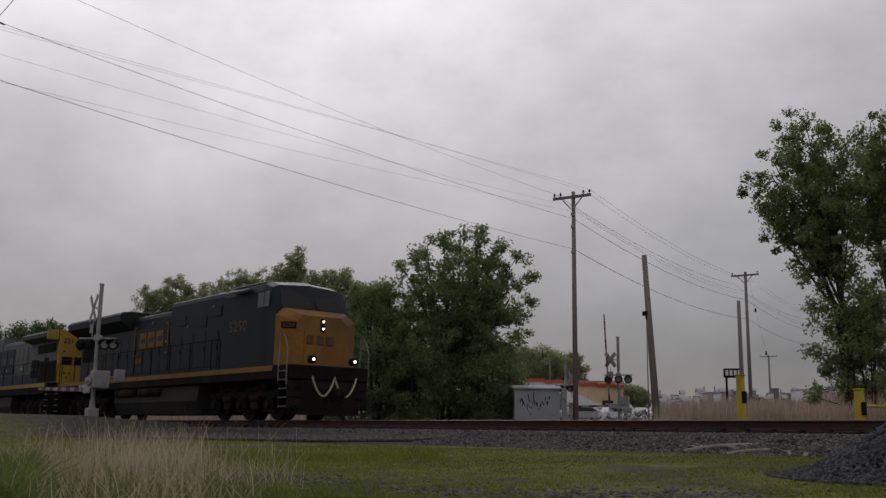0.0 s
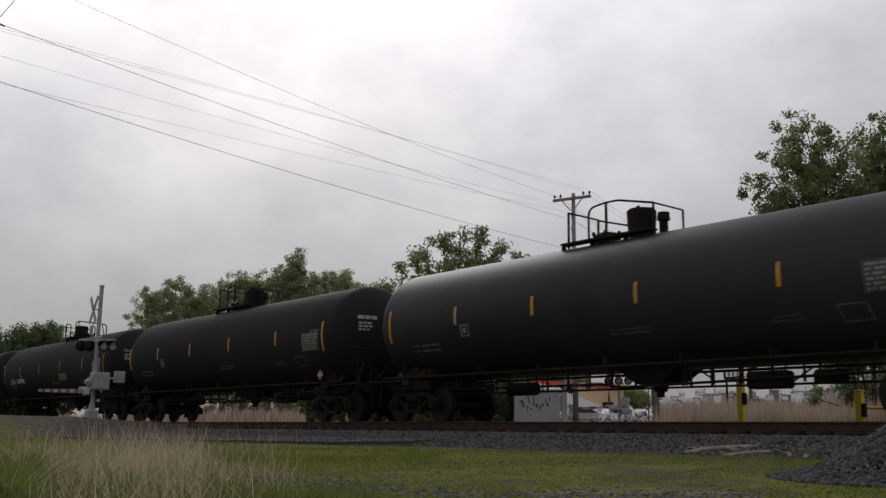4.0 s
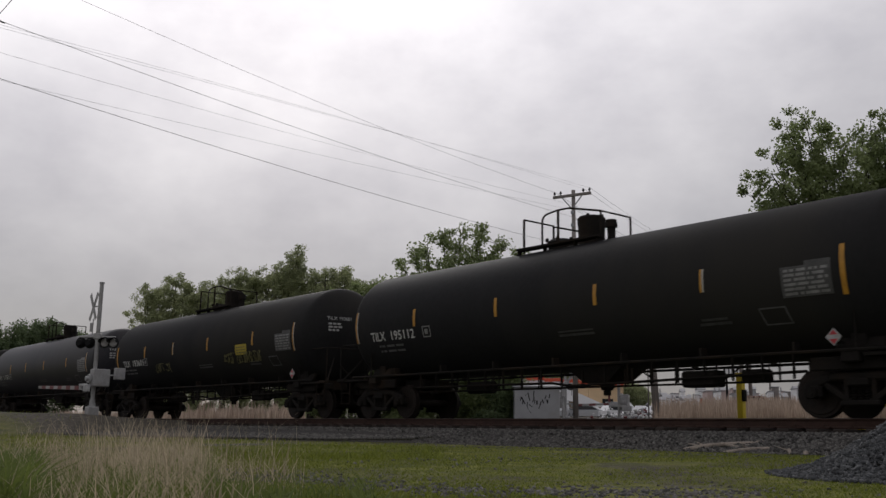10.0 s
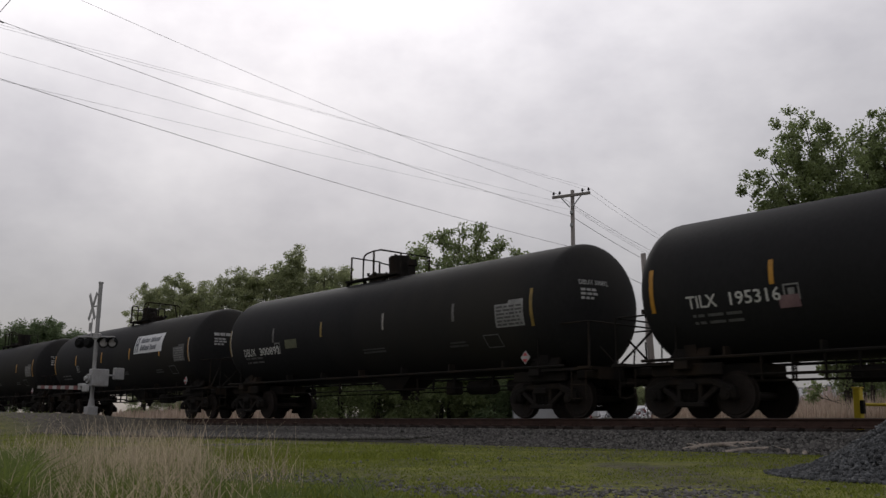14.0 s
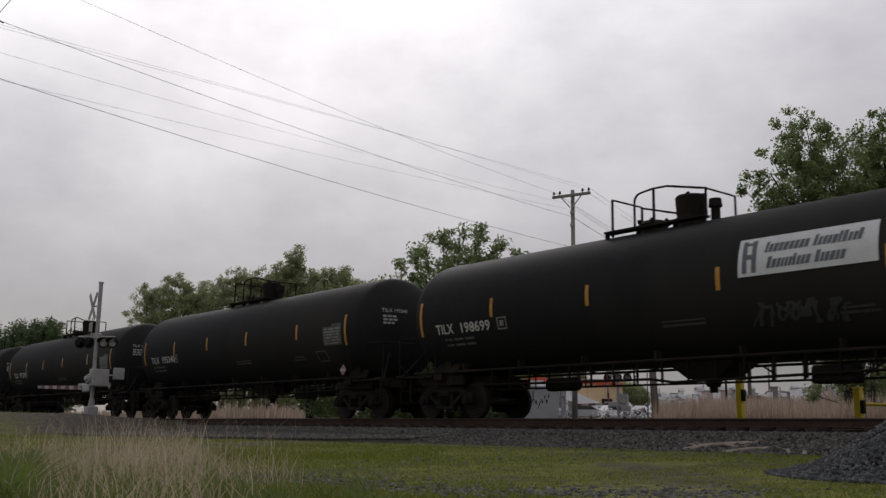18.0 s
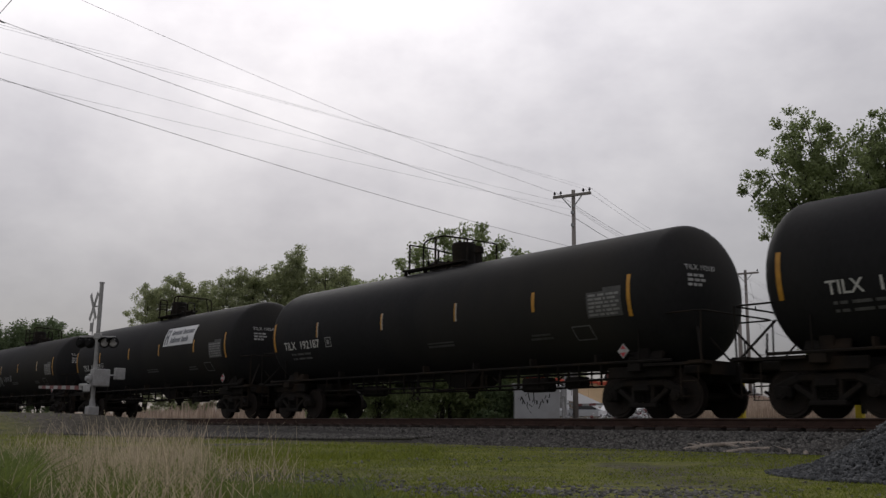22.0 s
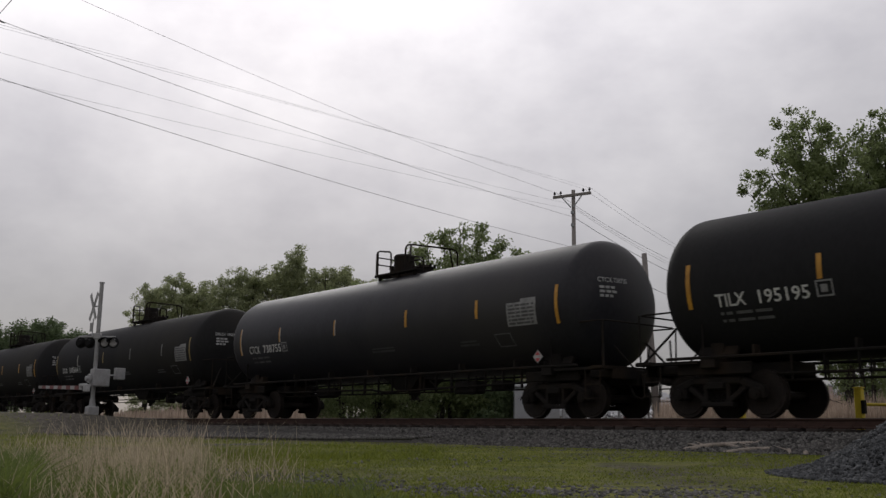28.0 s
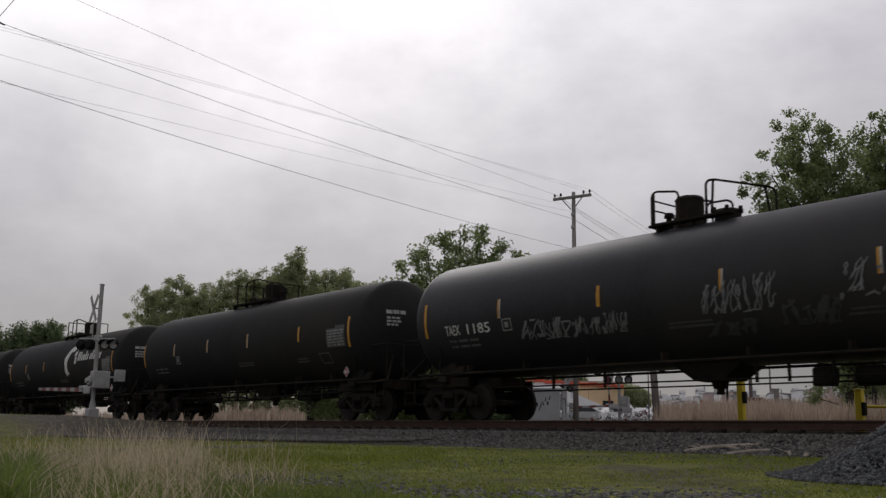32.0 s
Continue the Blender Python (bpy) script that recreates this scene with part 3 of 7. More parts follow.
def stub_sill():
    """The underframe at the car's +x end: sill, bolster wings, saddle, end platform."""
    bm = bmesh.new()
    box(bm, (7.55, 0, 0.90), (2.5, 0.42, 0.36), 0.02)
    box(bm, (7.04, 0, 1.06), (0.34, 2.7, 0.22), 0.02)
    box(bm, (7.04, 0, 1.30), (0.30, 2.0, 0.36), 0.02)
    for s in (-1, 1):
        box(bm, (7.05, s * 0.85, 1.42), (0.9, 0.10, 0.5), 0.02, Matrix.Rotation(s * 0.5, 3, "X"))
        box(bm, (8.05, s * 1.22, 1.08), (1.55, 0.22, 0.06))
    box(bm, (8.60, 0, 1.10), (0.34, 2.75, 0.06))
    box(bm, (8.74, 0, 0.98), (0.06, 2.1, 0.26), 0.01)
    # brake levers, pipes and the draft gear's housing round the sill
    box(bm, (6.2, 0, 0.96), (0.9, 0.9, 0.26), 0.03)
    box(bm, (7.9, 0, 0.88), (0.8, 0.95, 0.30), 0.03)
    for s in (-1, 1):
        box(bm, (7.04, s * 1.12, 0.95), (1.7, 0.10, 0.24), 0.02)
        box(bm, (8.30, s * 0.72, 0.98), (0.7, 0.30, 0.18), 0.02)
    return bm


def end_rails():
    """The rails, braces and ladders round the car's +x end: name and bent bars."""
    for s in (-1, 1):
        y = s * 1.30
        yield "end_handrail", [([(7.15, y, 1.08)] + arc((7.15, y, 1.9), (7.15, y, 2.12), (7.4, y, 2.12)) + [(8.3, y * 0.99, 2.12)] + arc((8.55, y, 2.12), (8.74, y, 2.12), (8.74, y * 0.85, 2.12)) + [(8.74, 0, 2.12)], 0.020)]
        yield "post", [([(8.70, y, 1.10), (8.72, y, 2.12)], 0.020)]
        yield "brace", [([(8.70, s * 0.25, 1.12), (8.45, s * 0.62, 1.62)], 0.022)]
        yield "brace", [([(8.66, s * 1.22, 1.12), (8.20, s * 0.70, 1.86)], 0.028)]
        # steps under the end platform
        yield "ladder", [([(8.20, y, 1.08), (8.20, y, 0.42), (8.62, y, 0.42), (8.62, y, 1.08)], 0.018), ([(8.19, y, 0.72), (8.63, y, 0.72)], 0.016)]


def fit_end(car, turn):
    for k, (name, bars) in enumerate(end_rails()):
        def build():
            bm = bmesh.new()
            for pts, r in bars:
                tube(bm, pts, r, 5)
            return bm
        ob = new(name, shared_mesh("end" + name + str(k), build, M_UNDER))
        ob.parent, ob.matrix_local = car, pose(0, 0, 0, 0, 0, turn)


def side_pipe():
    bm = bmesh.new()
    for s in (-1, 1):
        tube(bm, [(-8.0, s * 1.34, 1.16), (8.0, s * 1.34, 1.16)], 0.032)
        for x in (-6, -4, -2, 0, 2, 4, 6):
            box(bm, (x, s * 1.26, 1.26), (0.05, 0.20, 0.20))
    return bm


def top_platform():
    bm = bmesh.new()
    for s in (-1, 1):
        box(bm, (0.28, s * 0.56, 4.22), (2.0, 0.24, 0.05))
        for x in (-0.6, 0.3, 1.1):
            box(bm, (x, s * 0.56, 4.08), (0.06, 0.10, 0.26))
    box(bm, (-0.70, 0, 4.22), (0.30, 1.2, 0.05))
    return bm


def bent(x0, x1, y, z0, z1, foot=4.2):
    """A bent rail from one foot over to the other; its two shoulders may differ in height."""
    return [(x0, y, foot)] + arc((x0, y, z0 - 0.16), (x0, y, z0), (x0 + 0.16, y, z0)) + arc((x1 - 0.16, y, z1), (x1, y, z1), (x1, y, z1 - 0.16)) + [(x1, y, foot - 0.08)]


def top_rails():
    """Bent safety rails: a short loop on both sides, and a tall one slanting across past the dome."""
    for s in (-1, 1):
        yield "safety_rail", bent(-0.72, 0.0, s * 0.62, 4.97, 4.90), 0.026
        yield "post", [(-0.66, s * 0.62, 4.2), (-0.66, s * 0.62, 4.95)], 0.026
    yield "safety_rail", [(0.70, -0.62, 4.15)] + arc((0.70, -0.62, 4.86), (0.70, -0.62, 5.02), (0.82, -0.45, 5.01)) + arc((1.48, 0.46, 4.90), (1.58, 0.62, 4.88), (1.58, 0.62, 4.72)) + [(1.58, 0.62, 4.15)], 0.028
    yield "post", [(0.80, -0.60, 4.15), (0.80, -0.50, 4.98)], 0.028
    yield "post", [(1.46, 0.60, 4.15), (1.44, 0.44, 4.90)], 0.024
    yield "cross_bar", [(-0.72, -0.62, 4.80), (-0.72, 0.62, 4.80)], 0.021
    yield "cross_bar", [(-0.72, -0.62, 4.58), (-0.72, 0.62, 4.58)], 0.021


def dome():
    bm = bmesh.new()
    x = -0.16
    cyl(bm, (x, 0, 4.10), (x, 0, 4.36), 0.36, seg=20)
    cyl(bm, (x, 0, 4.36), (x, 0, 4.80), 0.31, seg=20)
    cyl(bm, (x, 0, 4.80), (x, 0, 4.87), 0.33, 0.27, seg=20)
    for k in range(8):
        a = k * math.pi / 4
        cyl(bm, (x + 0.34 * math.cos(a), 0.34 * math.sin(a), 4.34), (x + 0.34 * math.cos(a), 0.34 * math.sin(a), 4.42), 0.03, seg=6)
    return bm


def valve():
    bm = bmesh.new()
    cyl(bm, (-0.72, 0.0, 4.1), (-0.72, 0.0, 4.50), 0.07, seg=10)
    cyl(bm, (-0.72, 0.0, 4.50), (-0.72, 0.0, 4.60), 0.12, 0.10, seg=10)
    cyl(bm, (-0.72, 0.0, 4.30), (-0.72, 0.0, 4.36), 0.12, seg=10)
    return bm


def manway():
    bm = bmesh.new()
    cyl(bm, (0.80, 0, 4.12), (0.80, 0, 4.36), 0.28, seg=18)
    cyl(bm, (0.80, 0, 4.36), (0.80, 0, 4.43), 0.32, 0.24, seg=18)
    for k in range(6):
        a = k * math.pi / 3
        box(bm, (0.80 + 0.31 * math.cos(a), 0.31 * math.sin(a), 4.42), (0.07, 0.07, 0.10), 0.01)
    tube(bm, [(0.45, -0.30, 4.2)] + arc((0.47, -0.3, 4.42), (0.48, -0.3, 4.57), (0.62, -0.3, 4.57)) + arc((0.95, -0.3, 4.56), (1.12, -0.3, 4.54), (1.12, -0.3, 4.40)) + [(1.12, -0.3, 4.2)], 0.025)
    return bm


def old_platform():
    bm = bmesh.new()
    for s in (-1, 1):
        box(bm, (-0.55, s * 0.54, 4.20), (2.7, 0.26, 0.05))
        for x in (-1.9, -1.0, 0.0, 0.7):
            box(bm, (x, s * 0.54, 4.06), (0.06, 0.10, 0.26))
    return bm


def old_rails():
    """A frame of posts at one end with a rail sloping down behind the hatch, and a tall loop past the dome."""
    for y in (-0.54, 0.54):
        yield "post", [(-1.74, y, 4.1), (-1.74, y, 4.98)], 0.03
        yield "post", [(0.80, y, 4.15), (0.80, y, 4.80)], 0.026
    yield "cross_bar", [(-1.74, -0.54, 4.98), (-1.74, 0.54, 4.98)], 0.024
    yield "cross_bar", [(0.80, -0.54, 4.80), (0.80, 0.54, 4.80)], 0.022
    yield "safety_rail", [(-1.74, 0.54, 4.96), (-0.62, 0.54, 4.64), (-0.45, 0.54, 4.60), (-0.42, 0.54, 4.15)], 0.024
    yield "safety_rail", [(-1.10, -0.54, 4.15)] + arc((-1.10, -0.54, 4.78), (-1.10, -0.54, 4.97), (-0.92, -0.54, 5.0)) + [(-0.58, -0.54, 5.04), (-0.2, -0.54, 5.03), (0.80, -0.54, 4.80)], 0.026
    yield "post", [(-0.56, -0.54, 4.15), (-0.56, -0.54, 5.04)], 0.032


def fit_rails(car, make):
    for k, (name, pts, r) in enumerate(top_rails() if make == "new" else old_rails()):
        def build():
            bm = bmesh.new()
            tube(bm, pts, r)
            return bm
        ob = new(name, shared_mesh(make + name + str(k), build, M_UNDER))
        ob.parent = car


def old_dome():
    bm = bmesh.new()
    cyl(bm, (0.04, 0, 4.05), (0.04, 0, 4.36), 0.36, 0.32, seg=24)
    cyl(bm, (0.04, 0, 4.36), (0.04, 0, 4.80), 0.32, 0.345, seg=24)
    cyl(bm, (0.04, 0, 4.80), (0.04, 0, 4.85), 0.345, 0.30, seg=24)
    for k in range(4):
        a = k * math.pi / 2 + 0.4
        box(bm, (0.04 + 0.27 * math.cos(a), 0.27 * math.sin(a), 4.86), (0.08, 0.05, 0.06), 0.01)
    return bm


def old_valve():
    bm = bmesh.new()
    cyl(bm, (0.66, 0, 4.08), (0.66, 0, 4.50), 0.10, seg=12)
    cyl(bm, (0.66, 0, 4.50), (0.66, 0, 4.68), 0.15, 0.13, seg=12)
    return bm


def old_manway():
    bm = bmesh.new()
    cyl(bm, (-0.98, 0, 4.08), (-0.98, 0, 4.34), 0.32, seg=18)
    cyl(bm, (-0.98, 0, 4.34), (-0.98, 0, 4.43), 0.36, 0.25, seg=18)
    for k in range(6):
        a = k * math.pi / 3
        box(bm, (-0.98 + 0.35 * math.cos(a), 0.35 * math.sin(a), 4.40), (0.07, 0.07, 0.10), 0.01)
    return bm


def outlet():
    """A shallow sump under the belly with its bottom valve."""
    bm = bmesh.new()
    for s in (-1, 1):
        loft(bm, [[(0.45 - w, s * 0.5, 1.25), (0.45 + w, s * 0.5, 1.25), (0.45 + v, s * 0.4, z), (0.45 - v, s * 0.4, z)] for w, v, z in ((0.95, 0.36, 0.82), (0.95, 0.36, 0.82))][:1] + [[(0.45 - 0.95, 0, 1.2), (0.45 + 0.95, 0, 1.2), (0.45 + 0.36, 0, 0.80), (0.45 - 0.36, 0, 0.80)]])
    cyl(bm, (0.45, 0, 0.84), (0.45, 0, 0.66), 0.20, 0.14, seg=12)
    cyl(bm, (0.45, 0, 0.66), (0.45, 0, 0.54), 0.09, seg=10)
    return bm


def brake_piping():
    """Thin pipes along the belly with their hangers."""
    bm = bmesh.new()
    tube(bm, [(-5.9, -0.75, 0.84), (-0.6, -0.75, 0.82), (0.0, -0.75, 0.74), (5.9, -0.75, 0.86)], 0.030, 5)
    tube(bm, [(-5.9, -0.60, 0.72), (5.9, -0.60, 0.70)], 0.024, 5)
    box(bm, (3.45, -0.5, 0.80), (0.85, 0.42, 0.34), 0.05)
    box(bm, (4.7, -0.5, 0.82), (0.55, 0.36, 0.26), 0.05)
    cyl(bm, (-3.9, -0.4, 0.80), (-3.0, -0.4, 0.80), 0.16, seg=12)
    for k in range(18):
        box(bm, (-5.6 + 0.66 * k, -0.72, 0.96), (0.035, 0.05, 0.46))
    for x, w in ((-4.9, 0.03), (-4.1, 0.02), (-2.7, 0.04), (-2.5, 0.02), (-1.1, 0.03), (1.55, 0.03), (1.75, 0.05), (2.25, 0.05), (2.9, 0.04), (3.9, 0.03), (4.6, 0.05), (5.3, 0.03)):
        box(bm, (x, -0.68, 0.88), (w, 0.03, 0.40))
    tube(bm, [(2.0, -0.68, 1.02), (2.22, -0.68, 0.88)], 0.02, 5)
    tube(bm, [(4.0, -0.68, 0.72), (4.5, -0.68, 1.02)], 0.02, 5)
    return bm


def brake_gear():
    bm = bmesh.new()
    cyl(bm, (3.5, -0.1, 0.82), (4.4, -0.1, 0.82), 0.19, seg=14)
    box(bm, (2.9, -0.2, 0.82), (0.42, 0.30, 0.36), 0.04)
    cyl(bm, (5.0, -0.1, 0.84), (5.5, -0.1, 0.84), 0.15, seg=12)
    tube(bm, [(-5.9, -0.62, 0.82), (5.9, -0.62, 0.80)], 0.018, 5)
    tube(bm, [(-5.6, 0.4, 0.76), (5.6, 0.4, 0.76)], 0.018, 5)
    for x in (-5, -3.9, -2.3, 1.6, 2.3, 3.2, 4.7):
        box(bm, (x, -0.45, 0.92), (0.05, 0.05, 0.36))
    return bm


# reflector places along the shell, and the wagons that differ from their make
STRIPES = {"new": (-7.50, -4.70, -1.5, 1.58, 4.66, 7.2), "old": (-7.55, -4.82, -2.0, 1.08, 4.38, 7.10), "mid": (-7.55, -4.97, -1.70, 1.50, 4.25, 7.15), "wide": (-7.48, -4.76, -1.66, 1.68, 5.04, 7.10),
           "fore": (-7.34, -4.50, -1.83, 1.08, 4.40, 7.10), "late": (-7.52, -4.70, -1.83, 1.28, 4.38, 7.16), "long": (-7.30, -4.66, -1.55, 1.95, 4.80, 7.55)}
SPACING = {7: "old", 5: "wide", 16: "wide", 17: "wide", 6: "mid", 8: "mid", 22: "mid", 9: "fore", 10: "fore", 18: "fore", 19: "fore", 28: "fore", 13: "late", 20: "late", 32: "late", 29: "long"}
# where a wagon's number starts, and its width, if not in the usual place
NUMBERS = {3: (-6.35, 2.35, 2.00), 13: (-6.70, 2.38, 2.04), 11: (-6.57, 2.17, 2.08), 10: (-6.62, 1.86, 2.12), 6: (-7.05, 2.04, 2.12), 7: (-6.98, 2.02, 2.12), 8: (-6.92, 1.96, 2.12), 17: (-6.92, 2.06, 2.12), 22: (-6.97, 2.04, 2.12),
           18: (-6.67, 2.12, 2.12), 19: (-6.55, 1.96, 2.12), 28: (-6.69, 1.96, 2.10)}
# spray paint: along, height, width, rise, paint
SPRAY = {6: ((-4.0, 1.68, 2.0, 0.28, "faint"), (-0.2, 1.5, 0.9, 0.35, "faint")), 9: ((-3.7, 1.72, 1.5, 0.42, "yellow"), (2.3, 1.85, 2.6, 0.40, "yellow")),
         16: ((-3.7, 1.75, 1.0, 0.5, "faint"), (-1.3, 1.6, 1.4, 0.5, "faint"), (1.8, 1.7, 1.5, 0.4, "faint")), 17: ((2.3, 1.6, 1.9, 0.5, "faint"),),
         24: ((-2.4, 1.72, 1.0, 0.62, "pale"), (-1.1, 1.95, 1.4, 0.35, "pale")), 25: ((2.1, 1.7, 2.0, 0.55, "faint"), (4.2, 1.55, 1.8, 0.6, "faint")),
         32: ((1.45, 2.35, 0.8, 0.6, "faint"), (-1.8, 1.6, 1.6, 0.35, "faint")),
         33: ((-4.0, 1.80, 3.2, 0.50, "pale"), (1.1, 2.0, 1.6, 0.70, "pale"), (1.1, 1.52, 0.9, 0.36, "faint"), (2.75, 1.62, 1.1, 0.55, "faint"), (3.9, 2.05, 2.2, 0.72, "pale"))}
# squares of paint: along, height, end, top, paint
PATCHES = {3: ((1.40, 1.95, 2.42, 2.30, "olive"),), 5: ((5.05, 1.88, 5.62, 2.22, "olive"),), 11: ((1.30, 1.72, 2.10, 2.08, "olive"),), 12: ((-4.72, 1.96, -4.30, 2.20, "pink"),),
           13: ((-3.95, 2.18, -3.25, 2.46, "olive"),), 25: ((-1.03, 2.20, -0.25, 2.46, "olive"), (-4.45, 2.15, -4.2, 2.5, "olive"))}


def spray(tank, key):
    """Rows of jagged, slanting strokes that look like tags but spell nothing."""
    rng = random.Random(key)
    for gx, gz, gw, gh, kind in SPRAY.get(key, ()):
        vs, fs = [], []
        x = gx
        while x < gx + gw - 0.12:
            wide = rng.uniform(0.16, 0.34)
            tall = gh * rng.uniform(0.65, 1.0)
            foot = gz + rng.uniform(0, gh - tall)
            for stroke in range(rng.choice((1, 2, 2, 3))):
                n = rng.randint(3, 5)
                knots = [(x + rng.uniform(-0.05, 1.05) * wide + 0.12 * (v - 0.5), foot + tall * v) for v in ([rng.random() if m % 3 == 1 else float((m + stroke) % 2) for m in range(n)])]
                w = rng.uniform(0.010, 0.019) * (1.8 if kind == "faint" else 1.15)
                path = []
                for a, b in zip(knots, knots[1:]):
                    path += [(a[0] + (b[0] - a[0]) * m / 4 + 0.03 * math.sin(m * 1.6), a[1] + (b[1] - a[1]) * m / 4) for m in range(4)]
                path.append(knots[-1])
                q = len(vs)
                for m, p in enumerate(path):
                    o = path[min(m + 1, len(path) - 1)]
                    r = path[max(m - 1, 0)]
                    d = Vector((o[0] - r[0], o[1] - r[1]))
                    d = d.normalized() if d.length > 1e-6 else Vector((1, 0))
                    vs += [(p[0] - w * d.y, p[1] + w * d.x), (p[0] + w * d.y, p[1] - w * d.x)]
                fs += [(q + 2 * m, q + 2 * m + 1, q + 2 * m + 3, q + 2 * m + 2) for m in range(len(path) - 1)]
            x += wide * rng.uniform(0.8, 1.1)
        tagged(raw("graffiti", on_tank(vs, 0.013 + 0.001 * gx), fs, {"faint": M_GRAFD, "pale": M_GRAFF, "yellow": M_GRAFY}[kind], tank, "spray-painted scrawl that spells nothing"), kind="stuff")


def panel_rows(rng):
    """Broken rows of small unreadable print."""
    rows = []
    for z in (2.18, 2.265, 2.35, 2.435, 2.52, 2.605):
        x = 5.98
        while x < 6.78:
            w = rng.uniform(0.05, 0.26)
            rows.append(patch(x, z, min(x + w, 6.84), z + 0.048, 1))
            x += w + rng.uniform(0.02, 0.06)
    return rows


def tank_car(key, text, tone, extras):
    label = {"black": "black tank wagon with dull grey reflectors and white lettering" if text[:4] == "DBUX" else "black tank wagon with yellow reflectors and white lettering", "grey": "grey-black tank wagon with yellow reflectors and white lettering"}[tone]
    if "banner" in extras:
        label = "black tank wagon with a white company banner"
    elif "graffiti" in extras:
        label = "dark tank wagon covered in pale spray-painted graffiti"
    elif "logo" in extras:
        label = "black tank wagon with a large white company emblem"
    elif key in (6, 16, 17, 24, 25, 32):
        label = "black tank wagon with faint spray-painted scrawls"
    elif "yellow" in extras:
        label = "black tank wagon with a patch of yellow graffiti"
    car = thing("tank_car", Matrix.Identity(4), label, "tank wagon", "tank wagons of the train")
    paint = M_TANK if tone == "black" else M_TANK_G
    tank = new("tank", shared_mesh("tank_" + tone, tank_shell if tone == "black" else long_shell, paint, True))
    tank.parent = car
    for turn in (0, 180):
        fixed("stub_sill", stub_sill, M_UNDER, car, turn=turn)
        fit_end(car, turn)
        fixed("coupler", coupler_mesh, M_UNDER, car, at=(8.45 if turn == 0 else -8.45, 0, 0), turn=turn)
        truck(car, 7.04 if turn == 0 else -7.04)
    fixed("side_pipe", side_pipe, M_UNDER, car)
    make = "new" if key in (3, 4, 5, 7, 11, 14, 16, 20, 23, 24, 25, 29, 30, 31, 32, 33) else "old"
    if make == "new":
        fixed("top_platform", top_platform, M_UNDER, car)
        fit_rails(car, make)
        fixed("dome", dome, M_UNDER, car, smooth=False)
        fixed("valve", valve, M_UNDER, car)
        fixed("manway", manway, M_UNDER, car)
    else:
        fixed("walkway", old_platform, M_UNDER, car)
        fit_rails(car, make)
        fixed("hatch_dome", old_dome, M_UNDER, car)
        fixed("relief_valve", old_valve, M_UNDER, car)
        fixed("hatch", old_manway, M_UNDER, car)
    fixed("bottom_outlet", outlet, M_UNDER, car)
    if text[:4] in ("DBUX", "PLMX", "TAEX"):
        fixed("brake_gear", brake_gear, M_UNDER, car)
    else:
        fixed("brake_piping", brake_piping, M_UNDER, car)
    # reflectors on the shell
    rng = random.Random(100 + key)
    for j, x in enumerate(STRIPES[SPACING.get(key, make)]):
        if "logo" in extras and j in (3, 4):
            continue
        z0, z1 = (2.10, 3.0) if j in (0, 5) else (2.42, 2.88)
        x += rng.uniform(-0.06, 0.06)
        worn = rng.random()
        half = x + 0.05 if worn < 0.7 else x
        dull = text[:4] == "DBUX"
        decal("reflector", [patch(x - 0.05, z0, half, z1)], 0.010, (M_DULLY if j in (0, 2, 5) else M_DULL) if dull else M_YELLOW, tank, "dulled reflective strip" if dull else "yellow reflective strip")
        if worn >= 0.7:
            decal("reflector", [patch(half + 0.003, z0, x + 0.05, z1)], 0.010, M_PALE, tank, "worn whitish reflective strip")
    if text:
        head, digits = text.split()
        x, wide, z = NUMBERS.get(key, (-6.72, 0.92 + 0.19 * len(digits), 2.12))
        decal("reporting_mark", [write_fit(head, x, z, 0.25, wide * 0.335)], 0.012, M_WHITE, tank, "white stencilled reporting mark")
        decal("number", [write_fit(digits, x + wide * 0.44, z, 0.25, wide * 0.56)], 0.012, M_WHITE, tank, "white stencilled wagon number")
    for z in (1.93, 1.78):
        decal("stencil_line", [patch(a, z, a + w, z + 0.06, 1) for a, w in ((-6.64, 0.08), (-6.52, 0.14), (-6.30, 0.36), (-5.88, 0.34))], 0.011, M_FADEB, tank, "grey bars of unreadable stencilling")
    decal("inspection_mark", [patch(-4.60, 2.10, -4.28, 2.13, 1), patch(-4.60, 2.37, -4.28, 2.40, 1), patch(-4.60, 2.13, -4.57, 2.37, 1), patch(-4.31, 2.13, -4.28, 2.37, 1), patch(-4.51, 2.18, -4.38, 2.32, 1)], 0.011, M_PANEL, tank)
    bright = text[:4] in ("DBUX", "PLMX", "CTCX", "TAEX")
    panel = decal("data_panel", [patch(5.92, 2.14, 6.90, 2.70), patch(6.40, 2.70, 6.90, 2.78, 2)], 0.010, M_PANEL if bright else M_DPANEL, tank, "pale data panel with dark print" if bright else "grey data panel with pale print")
    decal("panel_print", panel_rows(rng), 0.014, M_DPANEL if bright else M_PANEL, panel)
    decal("stencil", [patch(0.2, 1.78, 1.25, 1.84, 1), patch(0.2, 1.88, 1.25, 1.92, 1)], 0.011, M_FADED, tank)
    decal("placard_holder", [patch(5.42, 1.64, 5.98, 1.67, 1), patch(5.36, 1.97, 5.92, 2.00, 1), patch(5.42, 1.67, 5.45, 1.97, 3, -0.06), patch(5.95, 1.67, 5.98, 1.97, 3, -0.06)], 0.012, M_FADEB, tank)
    decal("stencil", [patch(4.0, 1.74, 4.72, 1.80, 1), patch(4.06, 1.84, 4.66, 1.89, 1)], 0.012, M_FADED, tank)
    rim = [(6.76, 1.24), (6.91, 1.40), (6.76, 1.56), (6.61, 1.40)]
